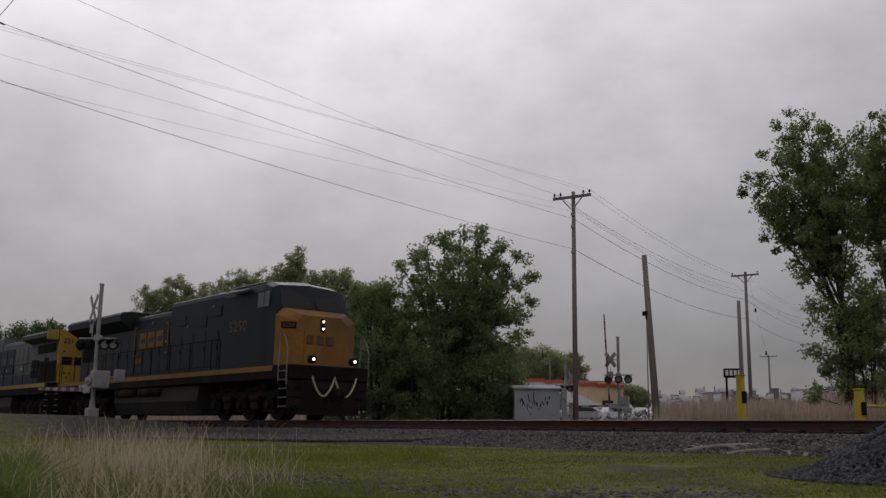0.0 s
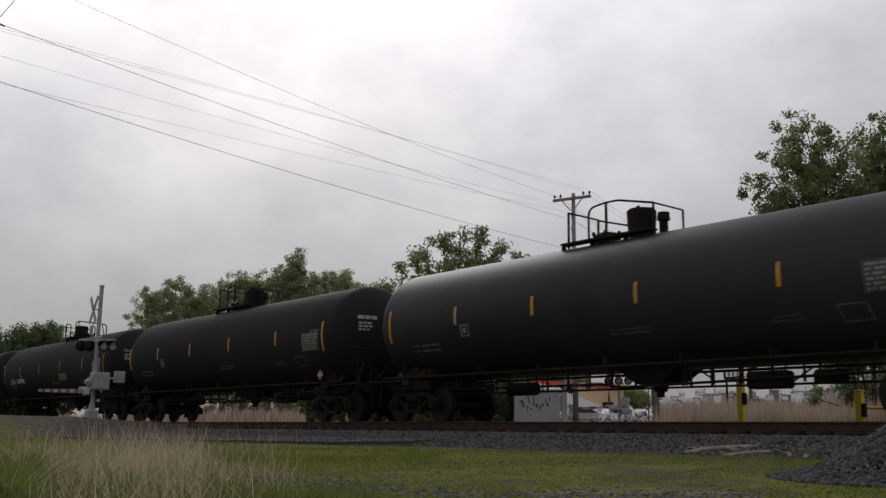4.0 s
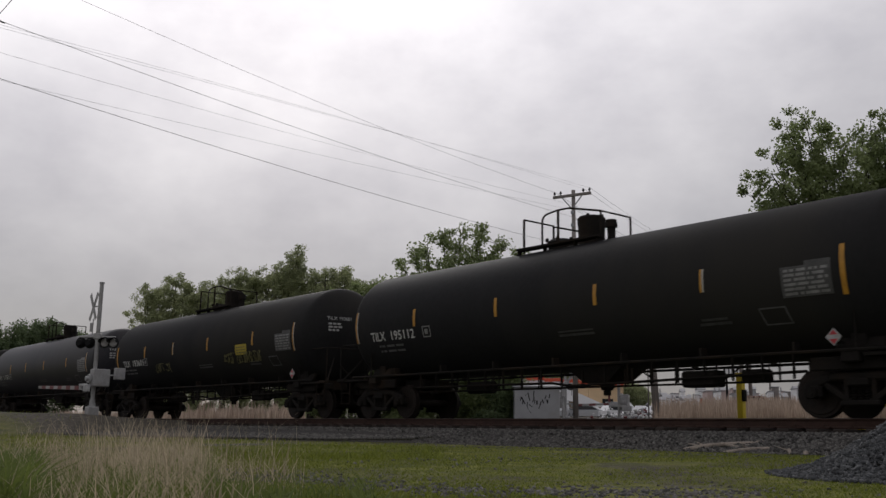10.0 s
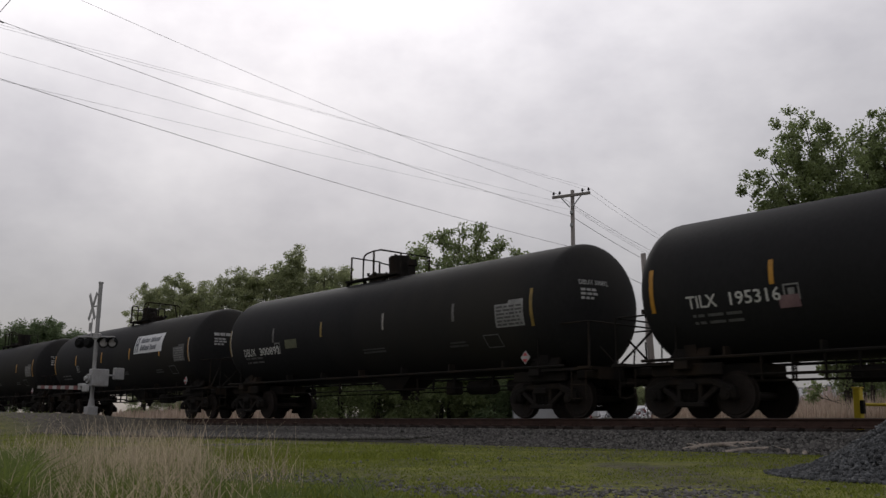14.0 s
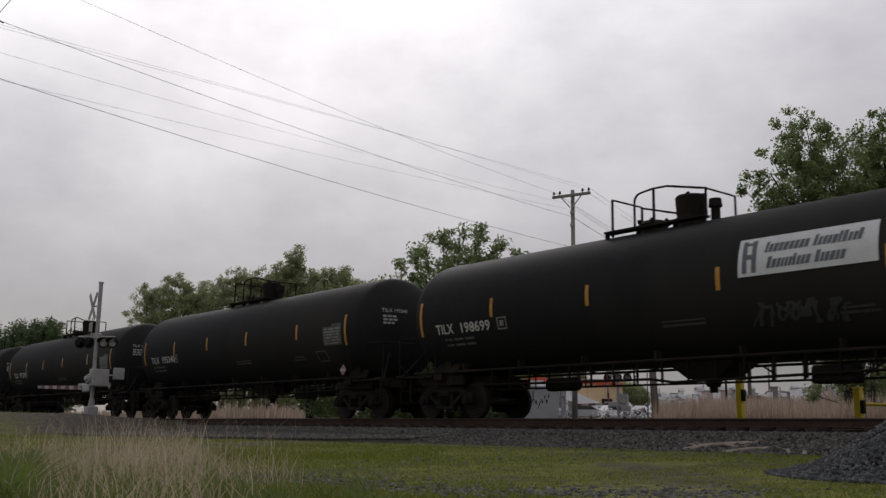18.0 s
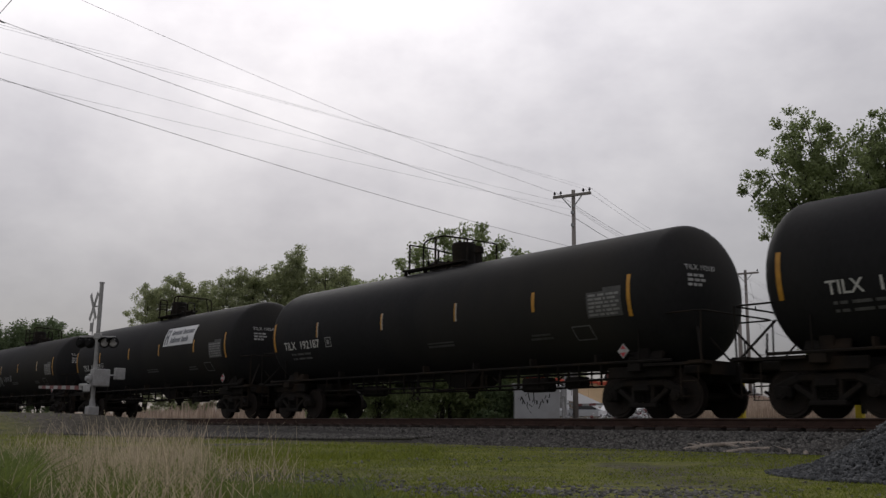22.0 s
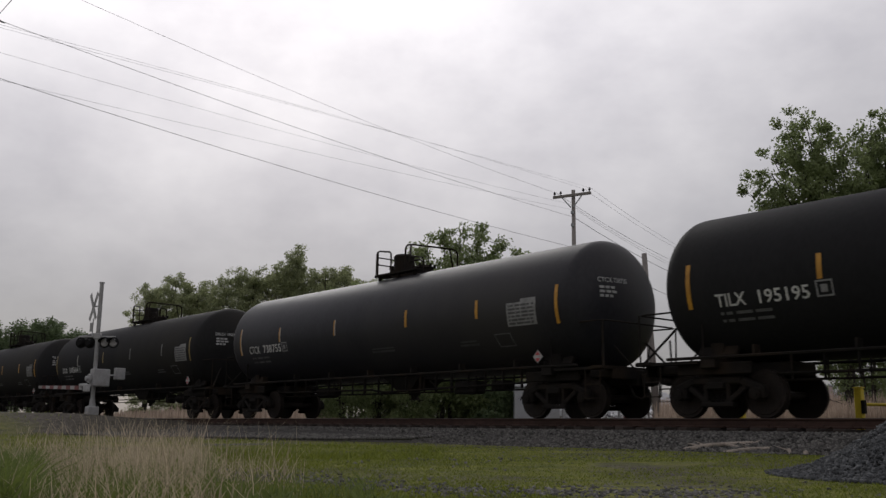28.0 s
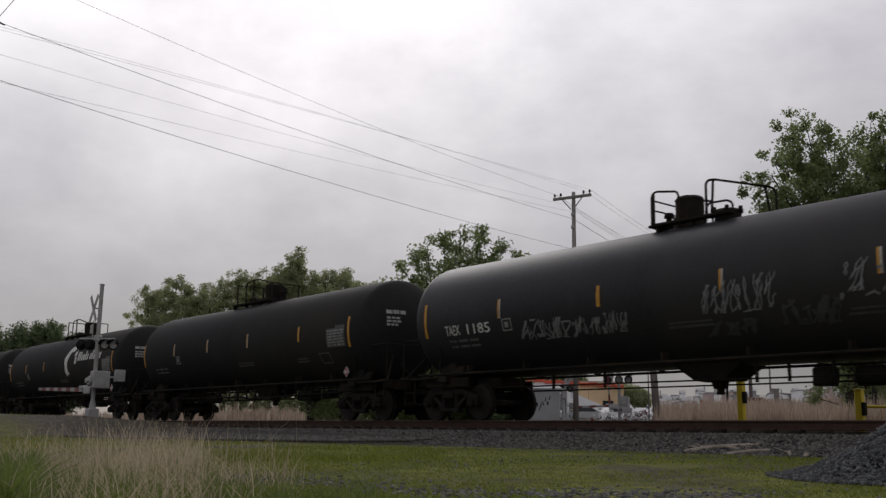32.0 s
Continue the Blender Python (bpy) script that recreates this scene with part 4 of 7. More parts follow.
    pl = raw("hazard_placard", [(x, y, z) for y in (-1.33, -1.31) for x, z in rim],
             [(0, 1, 2, 3), (7, 6, 5, 4), (0, 4, 5, 1), (1, 5, 6, 2), (2, 6, 7, 3), (3, 7, 4, 0)], M_MARK, tank, "dusty white and red diamond placard")
    raw("placard_print", [(6.68, -1.334, 1.44), (6.84, -1.334, 1.44), (6.76, -1.334, 1.525)], [(0, 1, 2)], M_RED, pl)
    raw("placard_foot", [(6.68, -1.334, 1.365), (6.76, -1.334, 1.275), (6.84, -1.334, 1.365)], [(0, 1, 2)], M_RED, pl)
    raw("placard_bracket", [(x, y, z) for x in (6.70, 6.82) for y in (-1.31, -1.05) for z in (1.30, 1.34)], [(0, 1, 3, 2), (4, 6, 7, 5), (0, 4, 5, 1), (2, 3, 7, 6), (0, 2, 6, 4), (1, 5, 7, 3)], M_UNDER, pl)
    # end lettering on the front head
    vs, fs = [], []
    for k, (z, w, h) in enumerate(((3.05, 0.62, 0.11), (2.90, 0.42, 0.06), (2.80, 0.46, 0.06), (2.70, 0.36, 0.06))):
        for s in range(3):
            a = -0.95 + w * s / 3
            q = len(vs)
            for y, zz in ((a, z), (a + w / 3 - 0.03, z), (a + w / 3 - 0.03, z + h), (a, z + h)):
                rr = min(0.999, math.hypot(y, zz - AXIS) / RADIUS)
                vs.append((7.56 + 0.80 * math.sqrt(1 - rr * rr) + 0.015, y, zz))
            fs.append((q, q + 1, q + 2, q + 3))
        if text and k == 0:
            lv, fs = lettering(text, 0.11)
            wide = 0.80 / max(p.x for p in lv)
            vs = []
            for p in lv:
                y, zz = -0.98 + p.x * wide, z + p.y
                rr = min(0.999, math.hypot(y, zz - AXIS) / RADIUS)
                vs.append((7.56 + 0.80 * math.sqrt(1 - rr * rr) + 0.015, y, zz))
        vs = [(x + (0.16 if tone == "grey" else 0.0), y, z) for x, y, z in vs]
        raw("end_mark", vs, fs, M_MARK, tank, "white bars of small stencilling" if k else "white stencilled reporting number")
        vs, fs = [], []
    if "banner" in extras:
        u, v = (1.98, 2.76) if key == 23 else (2.14, 2.61)
        wide = 2.62 if key == 23 else 2.72
        b = decal("banner", [patch(u, v, u + wide, v + 0.76, 8)], 0.014, M_BANNER, tank, "white banner with grey print")
        decal("banner_emblem", [patch(u + 0.09, v + 0.06, u + 0.19, v + 0.70, 5), patch(u + 0.29, v + 0.06, u + 0.39, v + 0.70, 5), patch(u + 0.19, v + 0.32, u + 0.29, v + 0.42, 1), patch(u + 0.19, v + 0.60, u + 0.29, v + 0.66, 1)], 0.018, M_BANTXT, b, "grey upright bars of an emblem")
        for z, spans in ((v + 0.42, ((0.55, 1.42), (1.52, 2.44))), (v + 0.11, ((0.60, 1.46), (1.56, 2.16)))):
            for a0, a1 in spans:
                bars, x = [], u + a0
                while x < u + a1 - 0.04:
                    w = rng.uniform(0.055, 0.095)
                    bars.append(patch(x, z, min(x + w, u + a1), z + (0.22 if x == u + a0 or rng.random() < 0.2 else 0.165), 2, 0.05))
                    x += w + 0.018
                decal("banner_print", bars, 0.018, M_BANTXT, b, "grey bars in place of a company name")
    if "logo" in extras:
        outer = [(2.05 + (0.95 + 0.05 * math.sin(7 * a)) * math.cos(a), 2.72 + 0.86 * math.sin(a)) for a in np.linspace(1.15, 4.0, 18)]
        inner = [(2.28 + 0.80 * math.cos(a), 2.66 + (0.66 + 0.06 * math.sin(9 * a)) * math.sin(a)) for a in np.linspace(1.25, 4.0, 18)]
        ring = (outer + inner, [(i, i + 1, 19 + i, 18 + i) for i in range(17)])
        decal("emblem", [ring, patch(2.30, 2.98, 2.62, 3.20, 3, 0.06), patch(2.42, 2.62, 2.66, 2.94, 3, 0.05)], 0.013, M_WHITE, tank, "white ragged crescent-shaped emblem")
        bars, x = [], 2.82
        for k in range(13):
            if k == 6:
                x += 0.14
                continue
            bars.append(patch(x, 2.74, x + 0.15, 2.74 + (0.42 if k in (0, 1, 4, 8) else 0.28), 3, 0.07))
            x += 0.235
        decal("emblem_lettering", bars, 0.013, M_WHITE, tank, "white bars in place of a company name")
    if "yellow" in extras:
        b = decal("yellow_patch", [patch(3.2, 2.14, 4.0, 2.50, 3, 0.03)], 0.013, M_YPATCH, tank, "painted yellow rectangle with dark marks")
        for z in (2.21, 2.30, 2.39):
            decal("patch_line", [patch(3.28 + 0.17 * k, z, 3.42 + 0.17 * k, z + 0.030, 1, 0.01) for k in range(4)], 0.017, M_OLIVE, b, "thin dark line of unreadable print")
    for x0, z0, x1, z1, paint in PATCHES.get(key, ()):
        decal("paint_patch", [patch(x0, z0, x1, z1, 3)], 0.012, M_OLIVE if paint == "olive" else M_PINK, tank, "square of dull olive paint" if paint == "olive" else "square of washed-out pink paint")
    spray(tank, key)
    return car


# couplings of the tank wagons: metres behind the first, from the wagons' own lengths
SLACK = [0, 0.1, 0.22, 0.65, 0.78] + [0.88] * 23 + [1.0, 0.40, 0.38, 0.36, 0.47] + [0.45] * 6


def coupling(k):
    return -88.1 - 18.2 * k + SLACK[k]


WAGONS = {1: ("", "grey", ""), 3: ("DBUX 300868", "black", ""), 4: ("TILX 198666", "black", "banner"), 5: ("TILX 198644", "black", "banner"), 6: ("TILX 199298", "black", ""), 7: ("TILX 198202", "black", ""),
          8: ("TILX 195112", "black", ""), 9: ("TILX 193601", "black", "yellow"), 10: ("TAEX 1151", "grey", ""), 11: ("PLMX 30185", "black", ""), 12: ("TILX 195316", "black", ""),
          13: ("DBUX 300892", "black", ""), 14: ("", "black", "banner"), 15: ("TILX 195349", "black", ""), 16: ("TILX 198704", "black", "banner"), 17: ("TILX 198699", "black", "banner"),
          18: ("TILX 195340", "black", ""), 19: ("TILX 197578", "black", ""), 20: ("TILX 195073", "black", ""), 21: ("TILX 198978", "black", ""), 22: ("TILX 192187", "black", ""),
          23: ("TILX 198597", "black", "banner"), 24: ("TILX 199039", "black", ""), 25: ("TILX 199129", "black", ""), 26: ("", "black", "logo"), 27: ("TILX 192181", "black", ""), 28: ("TILX 195195", "black", ""), 29: ("CTCX 738755", "grey", ""),
          30: ("DBUX 300564", "black", ""), 31: ("TILX 199024", "black", ""), 32: ("TILX 195082", "black", ""), 33: ("TAEX 1185", "grey", "graffiti"), 35: ("", "black", "logo")}
TRAIN = []
for n in range(1, 37):
    text, tone, extras = WAGONS.get(n, ("", "black", ""))
    car = tank_car(n, text, tone, extras)
    TRAIN.append((car, (coupling(n - 1) + coupling(n)) / 2))


# ---- locomotives ----
def hood_section(x, w, z0, z1, round_=0.22, peak=0.0):
    """A hood's outline across the track: upright sides, rounded shoulders."""
    return [(x, -w, z0), (x, -w, z1 - round_), (x, -w + round_ * 0.3, z1 - round_ * 0.3), (x, -w + round_, z1), (x, 0, z1 + peak), (x, w - round_, z1), (x, w - round_ * 0.3, z1 - round_ * 0.3), (x, w, z1 - round_), (x, w, z0)]


def plate(name, x0, z0, x1, z1, y, material, parent, label="", deep=0.03, bevel=0.006):
    bm = bmesh.new()
    box(bm, ((x0 + x1) / 2, y, (z0 + z1) / 2), (abs(x1 - x0), deep, abs(z1 - z0)), bevel)
    return part(name, bm, material, parent, label)


def flat_text(name, text, x, z, h, y, material, parent, squeeze=1.0, label=""):
    v, f = lettering(text, h)
    return raw(name, [(x + p.x * squeeze, y, z + p.y) for p in v], f, material, parent, label)


def loco_truck(parent, x):
    def frames():
        bm = bmesh.new()
        for s in (-1, 1):
            y = s * 1.05
            box(bm, (0, y, 0.86), (4.9, 0.16, 0.22), 0.04)
            for d in (-1.92, 0, 1.92):
                box(bm, (d, y, 0.56), (0.46, 0.22, 0.46), 0.06)
                cyl(bm, (d, y, 0.53), (d, y + s * 0.20, 0.53), 0.16, seg=14)
                box(bm, (d, y + s * 0.06, 0.30), (0.7, 0.10, 0.08), 0.02)
            for d in (-0.96, 0.96):
                tube(bm, [(d - 0.75, y + s * 0.08, 0.72)] + arc((d - 0.4, y + s * 0.08, 0.98), (d, y + s * 0.08, 1.12), (d + 0.4, y + s * 0.08, 0.98)) + [(d + 0.75, y + s * 0.08, 0.72)], 0.06)
                cyl(bm, (d - 0.2, y + s * 0.1, 0.70), (d + 0.35, y + s * 0.1, 0.70), 0.10, seg=12)
                box(bm, (d, y + s * 0.08, 0.50), (0.5, 0.10, 0.30), 0.03)
            for d in (-1.5, -0.4, 0.45, 1.5):
                cyl(bm, (d, y, 0.94), (d, y, 1.25), 0.13, seg=10)
        box(bm, (0, 0, 1.0), (3.2, 1.9, 0.36), 0.04)
        return bm

    def wheel():
        bm = bmesh.new()
        for s in (-1, 1):
            cyl(bm, (0, s * 0.68, 0), (0, s * 0.81, 0), 0.53, seg=32)
            cyl(bm, (0, s * 0.67, 0), (0, s * 0.69, 0), 0.56, seg=32)
            cyl(bm, (0, s * 0.81, 0), (0, s * 0.82, 0), 0.46, 0.44, seg=32)
            cyl(bm, (0, s * 0.81, 0), (0, s * 0.94, 0), 0.15, 0.12, seg=12)
        cyl(bm, (0, -0.7, 0), (0, 0.7, 0), 0.11, seg=10)
        return bm
    ob = new("truck", shared_mesh("locomotive_truck", frames, M_UNDER))
    ob.parent, ob.location = parent, (x, 0, 0)
    for d in (-1.92, 0, 1.92):
        w = new("wheelset", shared_mesh("locomotive_wheelset", wheel, M_WHEEL))
        w.parent, w.location = ob, (d, 0, 0.53)
        AXLES.append((parent, w, x + d, 0.53))


def side_railing(parent, x0, x1, z0, y, step=1.75, name="handrail"):
    for s in (-1, 1):
        bm = bmesh.new()
        tube(bm, [(x0, s * y, z0 + 0.02)] + arc((x0, s * y, z0 + 0.95), (x0, s * y, z0 + 1.07), (x0 + 0.12, s * y, z0 + 1.07)) + arc((x1 - 0.12, s * y, z0 + 1.07), (x1, s * y, z0 + 1.07), (x1, s * y, z0 + 0.95)) + [(x1, s * y, z0 + 0.02)], 0.019)
        part(name, bm, M_UNDER, parent)
        k = x0 + step
        while k < x1 - 0.4:
            bm = bmesh.new()
            tube(bm, [(k, s * y, z0), (k, s * y, z0 + 1.07)], 0.021)
            part("stanchion", bm, M_UNDER, parent)
            k += step


def steps(parent, x, front, rails=M_UNDER):
    """Corner steps of a locomotive, four treads with pale edges."""
    d = 1 if front else -1
    for s in (-1, 1):
        bm = bmesh.new()
        box(bm, (x, s * 1.1, 0.98), (0.05, 0.9, 1.25), 0.01)
        box(bm, (x + d * 0.5, s * 1.1, 0.98), (0.04, 0.9, 1.25), 0.01)
        part("step_well", bm, M_UNDER, parent)
        for k in range(5):
            bm = bmesh.new()
            box(bm, (x + d * 0.26, s * 1.12, 0.42 + 0.28 * k), (0.46, 0.86, 0.035), 0.008)
            t = part("step", bm, M_UNDER, parent)
            bm = bmesh.new()
            box(bm, (x + d * 0.26, s * 1.56, 0.42 + 0.28 * k), (0.46, 0.03, 0.045))
            box(bm, (x + d * 0.505, s * 1.12, 0.42 + 0.28 * k), (0.03, 0.9, 0.045))
            part("step_edge", bm, M_FADEB, t, "pale step edge")
        bm = bmesh.new()
        tube(bm, [(x, s * 1.58, 1.2), (x, s * 1.58, 1.7), (x + d * 0.05, s * 1.58, 2.75)], 0.018)
        tube(bm, [(x + d * 0.52, s * 1.58, 1.1), (x + d * 0.52, s * 1.58, 2.3), (x + d * 0.30, s * 1.58, 2.7)], 0.018)
        part("grab_iron", bm, rails, parent)


def doors_on_hood(parent, x0, x1, y, z0, z1, material, n, group="hood_door"):
    """A row of upright access doors with hinges and latches, a finger proud of the hood."""
    w = (x1 - x0) / n
    for k in range(n):
        bm = bmesh.new()
        box(bm, (x0 + w * (k + 0.5), y, (z0 + z1) / 2), (w - 0.05, 0.03, z1 - z0), 0.008)
        for z in (z0 + 0.3, z1 - 0.3):
            box(bm, (x0 + w * k + 0.05, y - 0.02, z), (0.05, 0.03, 0.10))
        box(bm, (x0 + w * (k + 1) - 0.10, y - 0.02, (z0 + z1) / 2), (0.03, 0.04, 0.16))
        part(group, bm, material, parent)


def vents(parent, x0, x1, z0, z1, y, n, name="radiator_grille"):
    bm = bmesh.new()
    box(bm, ((x0 + x1) / 2, y + 0.02, (z0 + z1) / 2), (x1 - x0, 0.03, z1 - z0))
    g = part(name, bm, M_BLACK, parent, "dark louvred opening")
    for k in range(n):
        z = z0 + (z1 - z0) * (k + 0.5) / n
        bm = bmesh.new()
        box(bm, ((x0 + x1) / 2, y - 0.01, z), (x1 - x0 - 0.06, 0.06, 0.012), 0, Matrix.Rotation(0.6, 3, "X"))
        part("slat", bm, M_UNDER, g)
    return g


def underbody(car, x0, x1, tank0, tank1, front, rear, reservoirs=True):
    bm = bmesh.new()
    box(bm, ((x0 + x1) / 2, 0, 1.52), (x1 - x0, 3.06, 0.44), 0.02)
    part("underframe", bm, M_UNDER, car)
    bm = bmesh.new()
    loft(bm, [[(x, -1.36, 1.26), (x, -1.42, 0.70), (x, -1.20, 0.22), (x, 1.20, 0.22), (x, 1.42, 0.70), (x, 1.36, 1.26)] for x in (tank0, tank0 + 0.15, tank1 - 0.15, tank1)])
    part("fuel_tank", bm, M_FUEL, car, "dull dark grey fuel tank")
    for s in (-1, 1):
        for k, x in enumerate((tank0 + 1.3, tank0 + 3.7) if reservoirs else ()):
            bm = bmesh.new()
            cyl(bm, (x - 1.0, s * 1.36, 1.10), (x + 1.0, s * 1.36, 1.10), 0.19, seg=16)
            for e in (-0.7, 0.7):
                cyl(bm, (x + e - 0.03, s * 1.36, 1.10), (x + e + 0.03, s * 1.36, 1.10), 0.205, seg=16)
            part("air_reservoir", bm, M_UNDER, car, smooth=True)
    for x, d in ((front, 1), (rear, -1)):
        bm = bmesh.new()
        loft(bm, [[(x - d * 0.3, -1.40, 0.18), (x - d * 0.3, -1.40, 1.30), (x - d * 0.3, 1.40, 1.30), (x - d * 0.3, 1.40, 0.18)], [(x - d * 0.1, -1.1, 0.16), (x - d * 0.1, -1.1, 1.30), (x - d * 0.1, 1.1, 1.30), (x - d * 0.1, 1.1, 0.16)], [(x + d * 0.26, -0.4, 0.16), (x + d * 0.22, -0.4, 1.0), (x + d * 0.22, 0.4, 1.0), (x + d * 0.26, 0.4, 0.16)]])
        part("pilot", bm, M_GRIME, car, "black snow-plough pilot")
        c = new("coupler", shared_mesh("coupler", coupler_mesh, M_UNDER))
        c.parent, c.matrix_local = car, pose(x + d * 0.15, 0, 0, 0, 0, 0 if d > 0 else 180)


def first_locomotive():
    car = thing("locomotive", Matrix.Identity(4), "dark blue diesel locomotive with a gold nose and lit headlamps", "locomotive")
    underbody(car, -10.3, 11.65, -2.95, 5.0, 11.65, -10.3)
    loco_truck(car, 7.84)
    loco_truck(car, -6.9)
    for s in (-1, 1):
        bm = bmesh.new()
        box(bm, (0.35, s * 1.545, 1.655), (20.5, 0.02, 0.17))
        part("side_stripe", bm, M_GOLD, car, "gold stripe along the sill")
    bm = bmesh.new()
    loft(bm, [hood_section(x, 0.98, 1.74, 4.42) for x in (-8.65, -4, 1.49)])
    part("long_hood", bm, M_BLUE, car)
    for x, z in ((-0.4, 3.95), (1.0, 3.1), (3.1, 3.55), (5.2, 4.15), (-5.6, 3.2)):
        plate("small_label", x, z, x + 0.10, z + 0.09, -1.10 if x > 1.4 else -1.03, M_PANEL, car, "small pale label")
    bm = bmesh.new()
    loft(bm, [hood_section(x, 1.06, 1.74, 4.70) for x in (1.49, 4.2, 6.95)])
    part("inverter_hood", bm, M_BLUE, car)
    bm = bmesh.new()
    loft(bm, [[(x, -1.0, 3.85), (x, -1.58, 4.22), (x, -1.60, 4.50), (x, -1.45, 4.62), (x, 1.45, 4.62), (x, 1.60, 4.50), (x, 1.58, 4.22), (x, 1.0, 3.85)] for x in (-9.05, -6, -2.5)])
    part("radiator_housing", bm, M_BLUE, car)
    bm = bmesh.new()
    for x in (-8.0, -6.4, -4.4, -3.3):
        box(bm, (x, 0, 4.64), (1.5, 2.4, 0.06), 0.02)
    part("radiator_cover", bm, M_LGREY, car, "grey roof panels")
    bm = bmesh.new()
    for x, w, h in ((-0.6, 1.6, 0.16), (0.6, 0.5, 0.26)):
        box(bm, (x, 0, 4.42 + h / 2), (w, 1.1, h), 0.04)
    part("exhaust_stack", bm, M_BLACK, car)
    vents(car, -8.4, -6.4, 2.7, 3.75, -1.0, 9)
    doors_on_hood(car, -6.2, 1.3, -0.995, 1.95, 3.55, M_BLUE, 9)
    doors_on_hood(car, 1.6, 6.8, -1.075, 1.95, 3.3, M_BLUE, 5)
    for x, z in ((2.6, 3.85), (4.4, 3.7), (5.6, 4.0)):
        plate("inspection_cover", x - 0.3, z - 0.2, x + 0.3, z + 0.2, -1.075, M_BLUE, car)
    # cab with sloping windscreens
    bm = bmesh.new()
    loft(bm, [hood_section(6.95, 1.52, 1.74, 4.62, 0.34, 0.10), hood_section(9.7, 1.52, 1.74, 4.62, 0.34, 0.10), hood_section(10.15, 1.50, 1.74, 4.48, 0.34, 0.08), hood_section(10.58, 1.50, 1.74, 3.62, 0.2, 0.04)])
    cab = part("cab", bm, M_BLUE, car)
    for s in (-1, 1):
        # side panes, the reflected sky given as a pale colour
        for x0, x1 in ((9.42, 9.82), (9.86, 10.18)):
            plate("side_window", x0, 3.72, x1, 4.22, s * 1.525, M_PANE, cab, "side window with a pale sky reflection in its colour")
        bm = bmesh.new()
        box(bm, (8.25, s * 1.66, 4.40), (1.3, 0.36, 0.03), 0, Matrix.Rotation(-s * 0.35, 3, "X"))
        part("sun_visor", bm, M_LGREY, cab, "grey window awning")
        bm = bmesh.new()
        q = [(10.20, s * 0.10, 4.38), (10.20, s * 1.15, 4.36), (10.585, s * 1.30, 3.68), (10.585, s * 0.10, 3.70)]
        f = [bm.verts.new((x + 0.012, y, z)) for x, y, z in q]
        g = [bm.verts.new((x - 0.02, y, z)) for x, y, z in q]
        bm.faces.new(f)
        bm.faces.new(g)
        for k in range(4):
            bm.faces.new((f[k], f[(k + 1) % 4], g[(k + 1) % 4], g[k]))
        bmesh.ops.recalc_face_normals(bm, faces=bm.faces)
        part("windscreen", bm, M_GLASS, cab)
    bm = bmesh.new()
    box(bm, (8.6, 0, 4.76), (0.5, 0.4, 0.12), 0.03)
    cyl(bm, (7.6, 0.3, 4.7), (7.6, 0.3, 4.86), 0.10, seg=10)
    part("roof_horn", bm, M_BLACK, cab)
    # strips added along the roof's edges, pale for the gleam of the sky
    for s in (-1, 1):
        bm = bmesh.new()
        box(bm, (8.3, s * 1.16, 4.655), (2.4, 0.30, 0.05), 0.012, Matrix.Rotation(-s * 0.16, 3, "X"))
        part("roof_edge", bm, M_PALEROOF, cab, "roof edge strip with a pale sky gleam in its colour")
    # nose
    bm = bmesh.new()
    loft(bm, [[(10.56, -1.50, 1.76), (10.56, -1.50, 3.42), (10.56, -1.2, 3.68), (10.56, 1.2, 3.68), (10.56, 1.50, 3.42), (10.56, 1.50, 1.76)],
              [(10.85, -1.46, 1.76), (10.85, -1.46, 3.34), (10.85, -1.1, 3.58), (10.85, 1.1, 3.58), (10.85, 1.46, 3.34), (10.85, 1.46, 1.76)],
              [(11.10, -0.98, 1.76), (11.10, -0.98, 3.18), (11.10, -0.75, 3.42), (11.10, 0.75, 3.42), (11.10, 0.98, 3.18), (11.10, 0.98, 1.76)]])
    nose = part("nose", bm, M_GOLD, car, "gold painted nose")
    bm = bmesh.new()
    box(bm, (11.115, -0.35, 2.35), (0.03, 0.7, 1.15), 0.008)
    box(bm, (11.135, -0.62, 2.35), (0.03, 0.04, 0.3))
    part("nose_door", bm, M_GOLD, nose)
    bm = bmesh.new()
    box(bm, (11.13, 0.0, 3.12), (0.06, 0.18, 0.46), 0.03)
    lamp = part("headlamp_housing", bm, M_BLACK, nose)
    for z in (3.24, 3.00):
        bm = bmesh.new()
        cyl(bm, (11.155, 0, z), (11.17, 0, z), 0.038, seg=14)
        part("headlamp", bm, M_LAMP, lamp, "lit white headlamp")
    along, out = Vector((0.462, 0.887, 0)), Vector((0.887, -0.462, 0))
    bm = bmesh.new()
    box(bm, Vector((10.975, -1.22, 3.06)) + out * 0.012, (0.50, 0.03, 0.22), 0.008, Matrix.Rotation(radians(62.5), 3, "Z"))
    board = part("number_board", bm, M_GRIME, nose, "dark number board")
    v, f = lettering("5250", 0.13)
    raw("board_digits", [Vector((10.975, -1.22, 3.0)) + along * (p.x * 1.1 - 0.20) + out * 0.031 + Vector((0, 0, p.y)) for p in v], f, M_GOLDF, board, "faded gold digits")
    bm = bmesh.new()
    for y in (-0.62, -0.22, 0.18):
        box(bm, (11.15, y + 0.12, 2.62), (0.015, 0.26, 0.30), 0.01)
    part("emblem", bm, M_EMB, nose, "dark blue blocks in place of a company mark")
    for s in (-1, 1):
        bm = bmesh.new()
        cyl(bm, (11.70, s * 0.80, 1.92), (11.90, s * 0.80, 1.92), 0.13, seg=14)
        d = part("ditch_light", bm, M_BLACK, car)
        bm = bmesh.new()
        cyl(bm, (11.90, s * 0.80, 1.92), (11.915, s * 0.80, 1.92), 0.045, seg=14)
        part("lamp_glass", bm, M_LAMP, d, "lit white lamp")
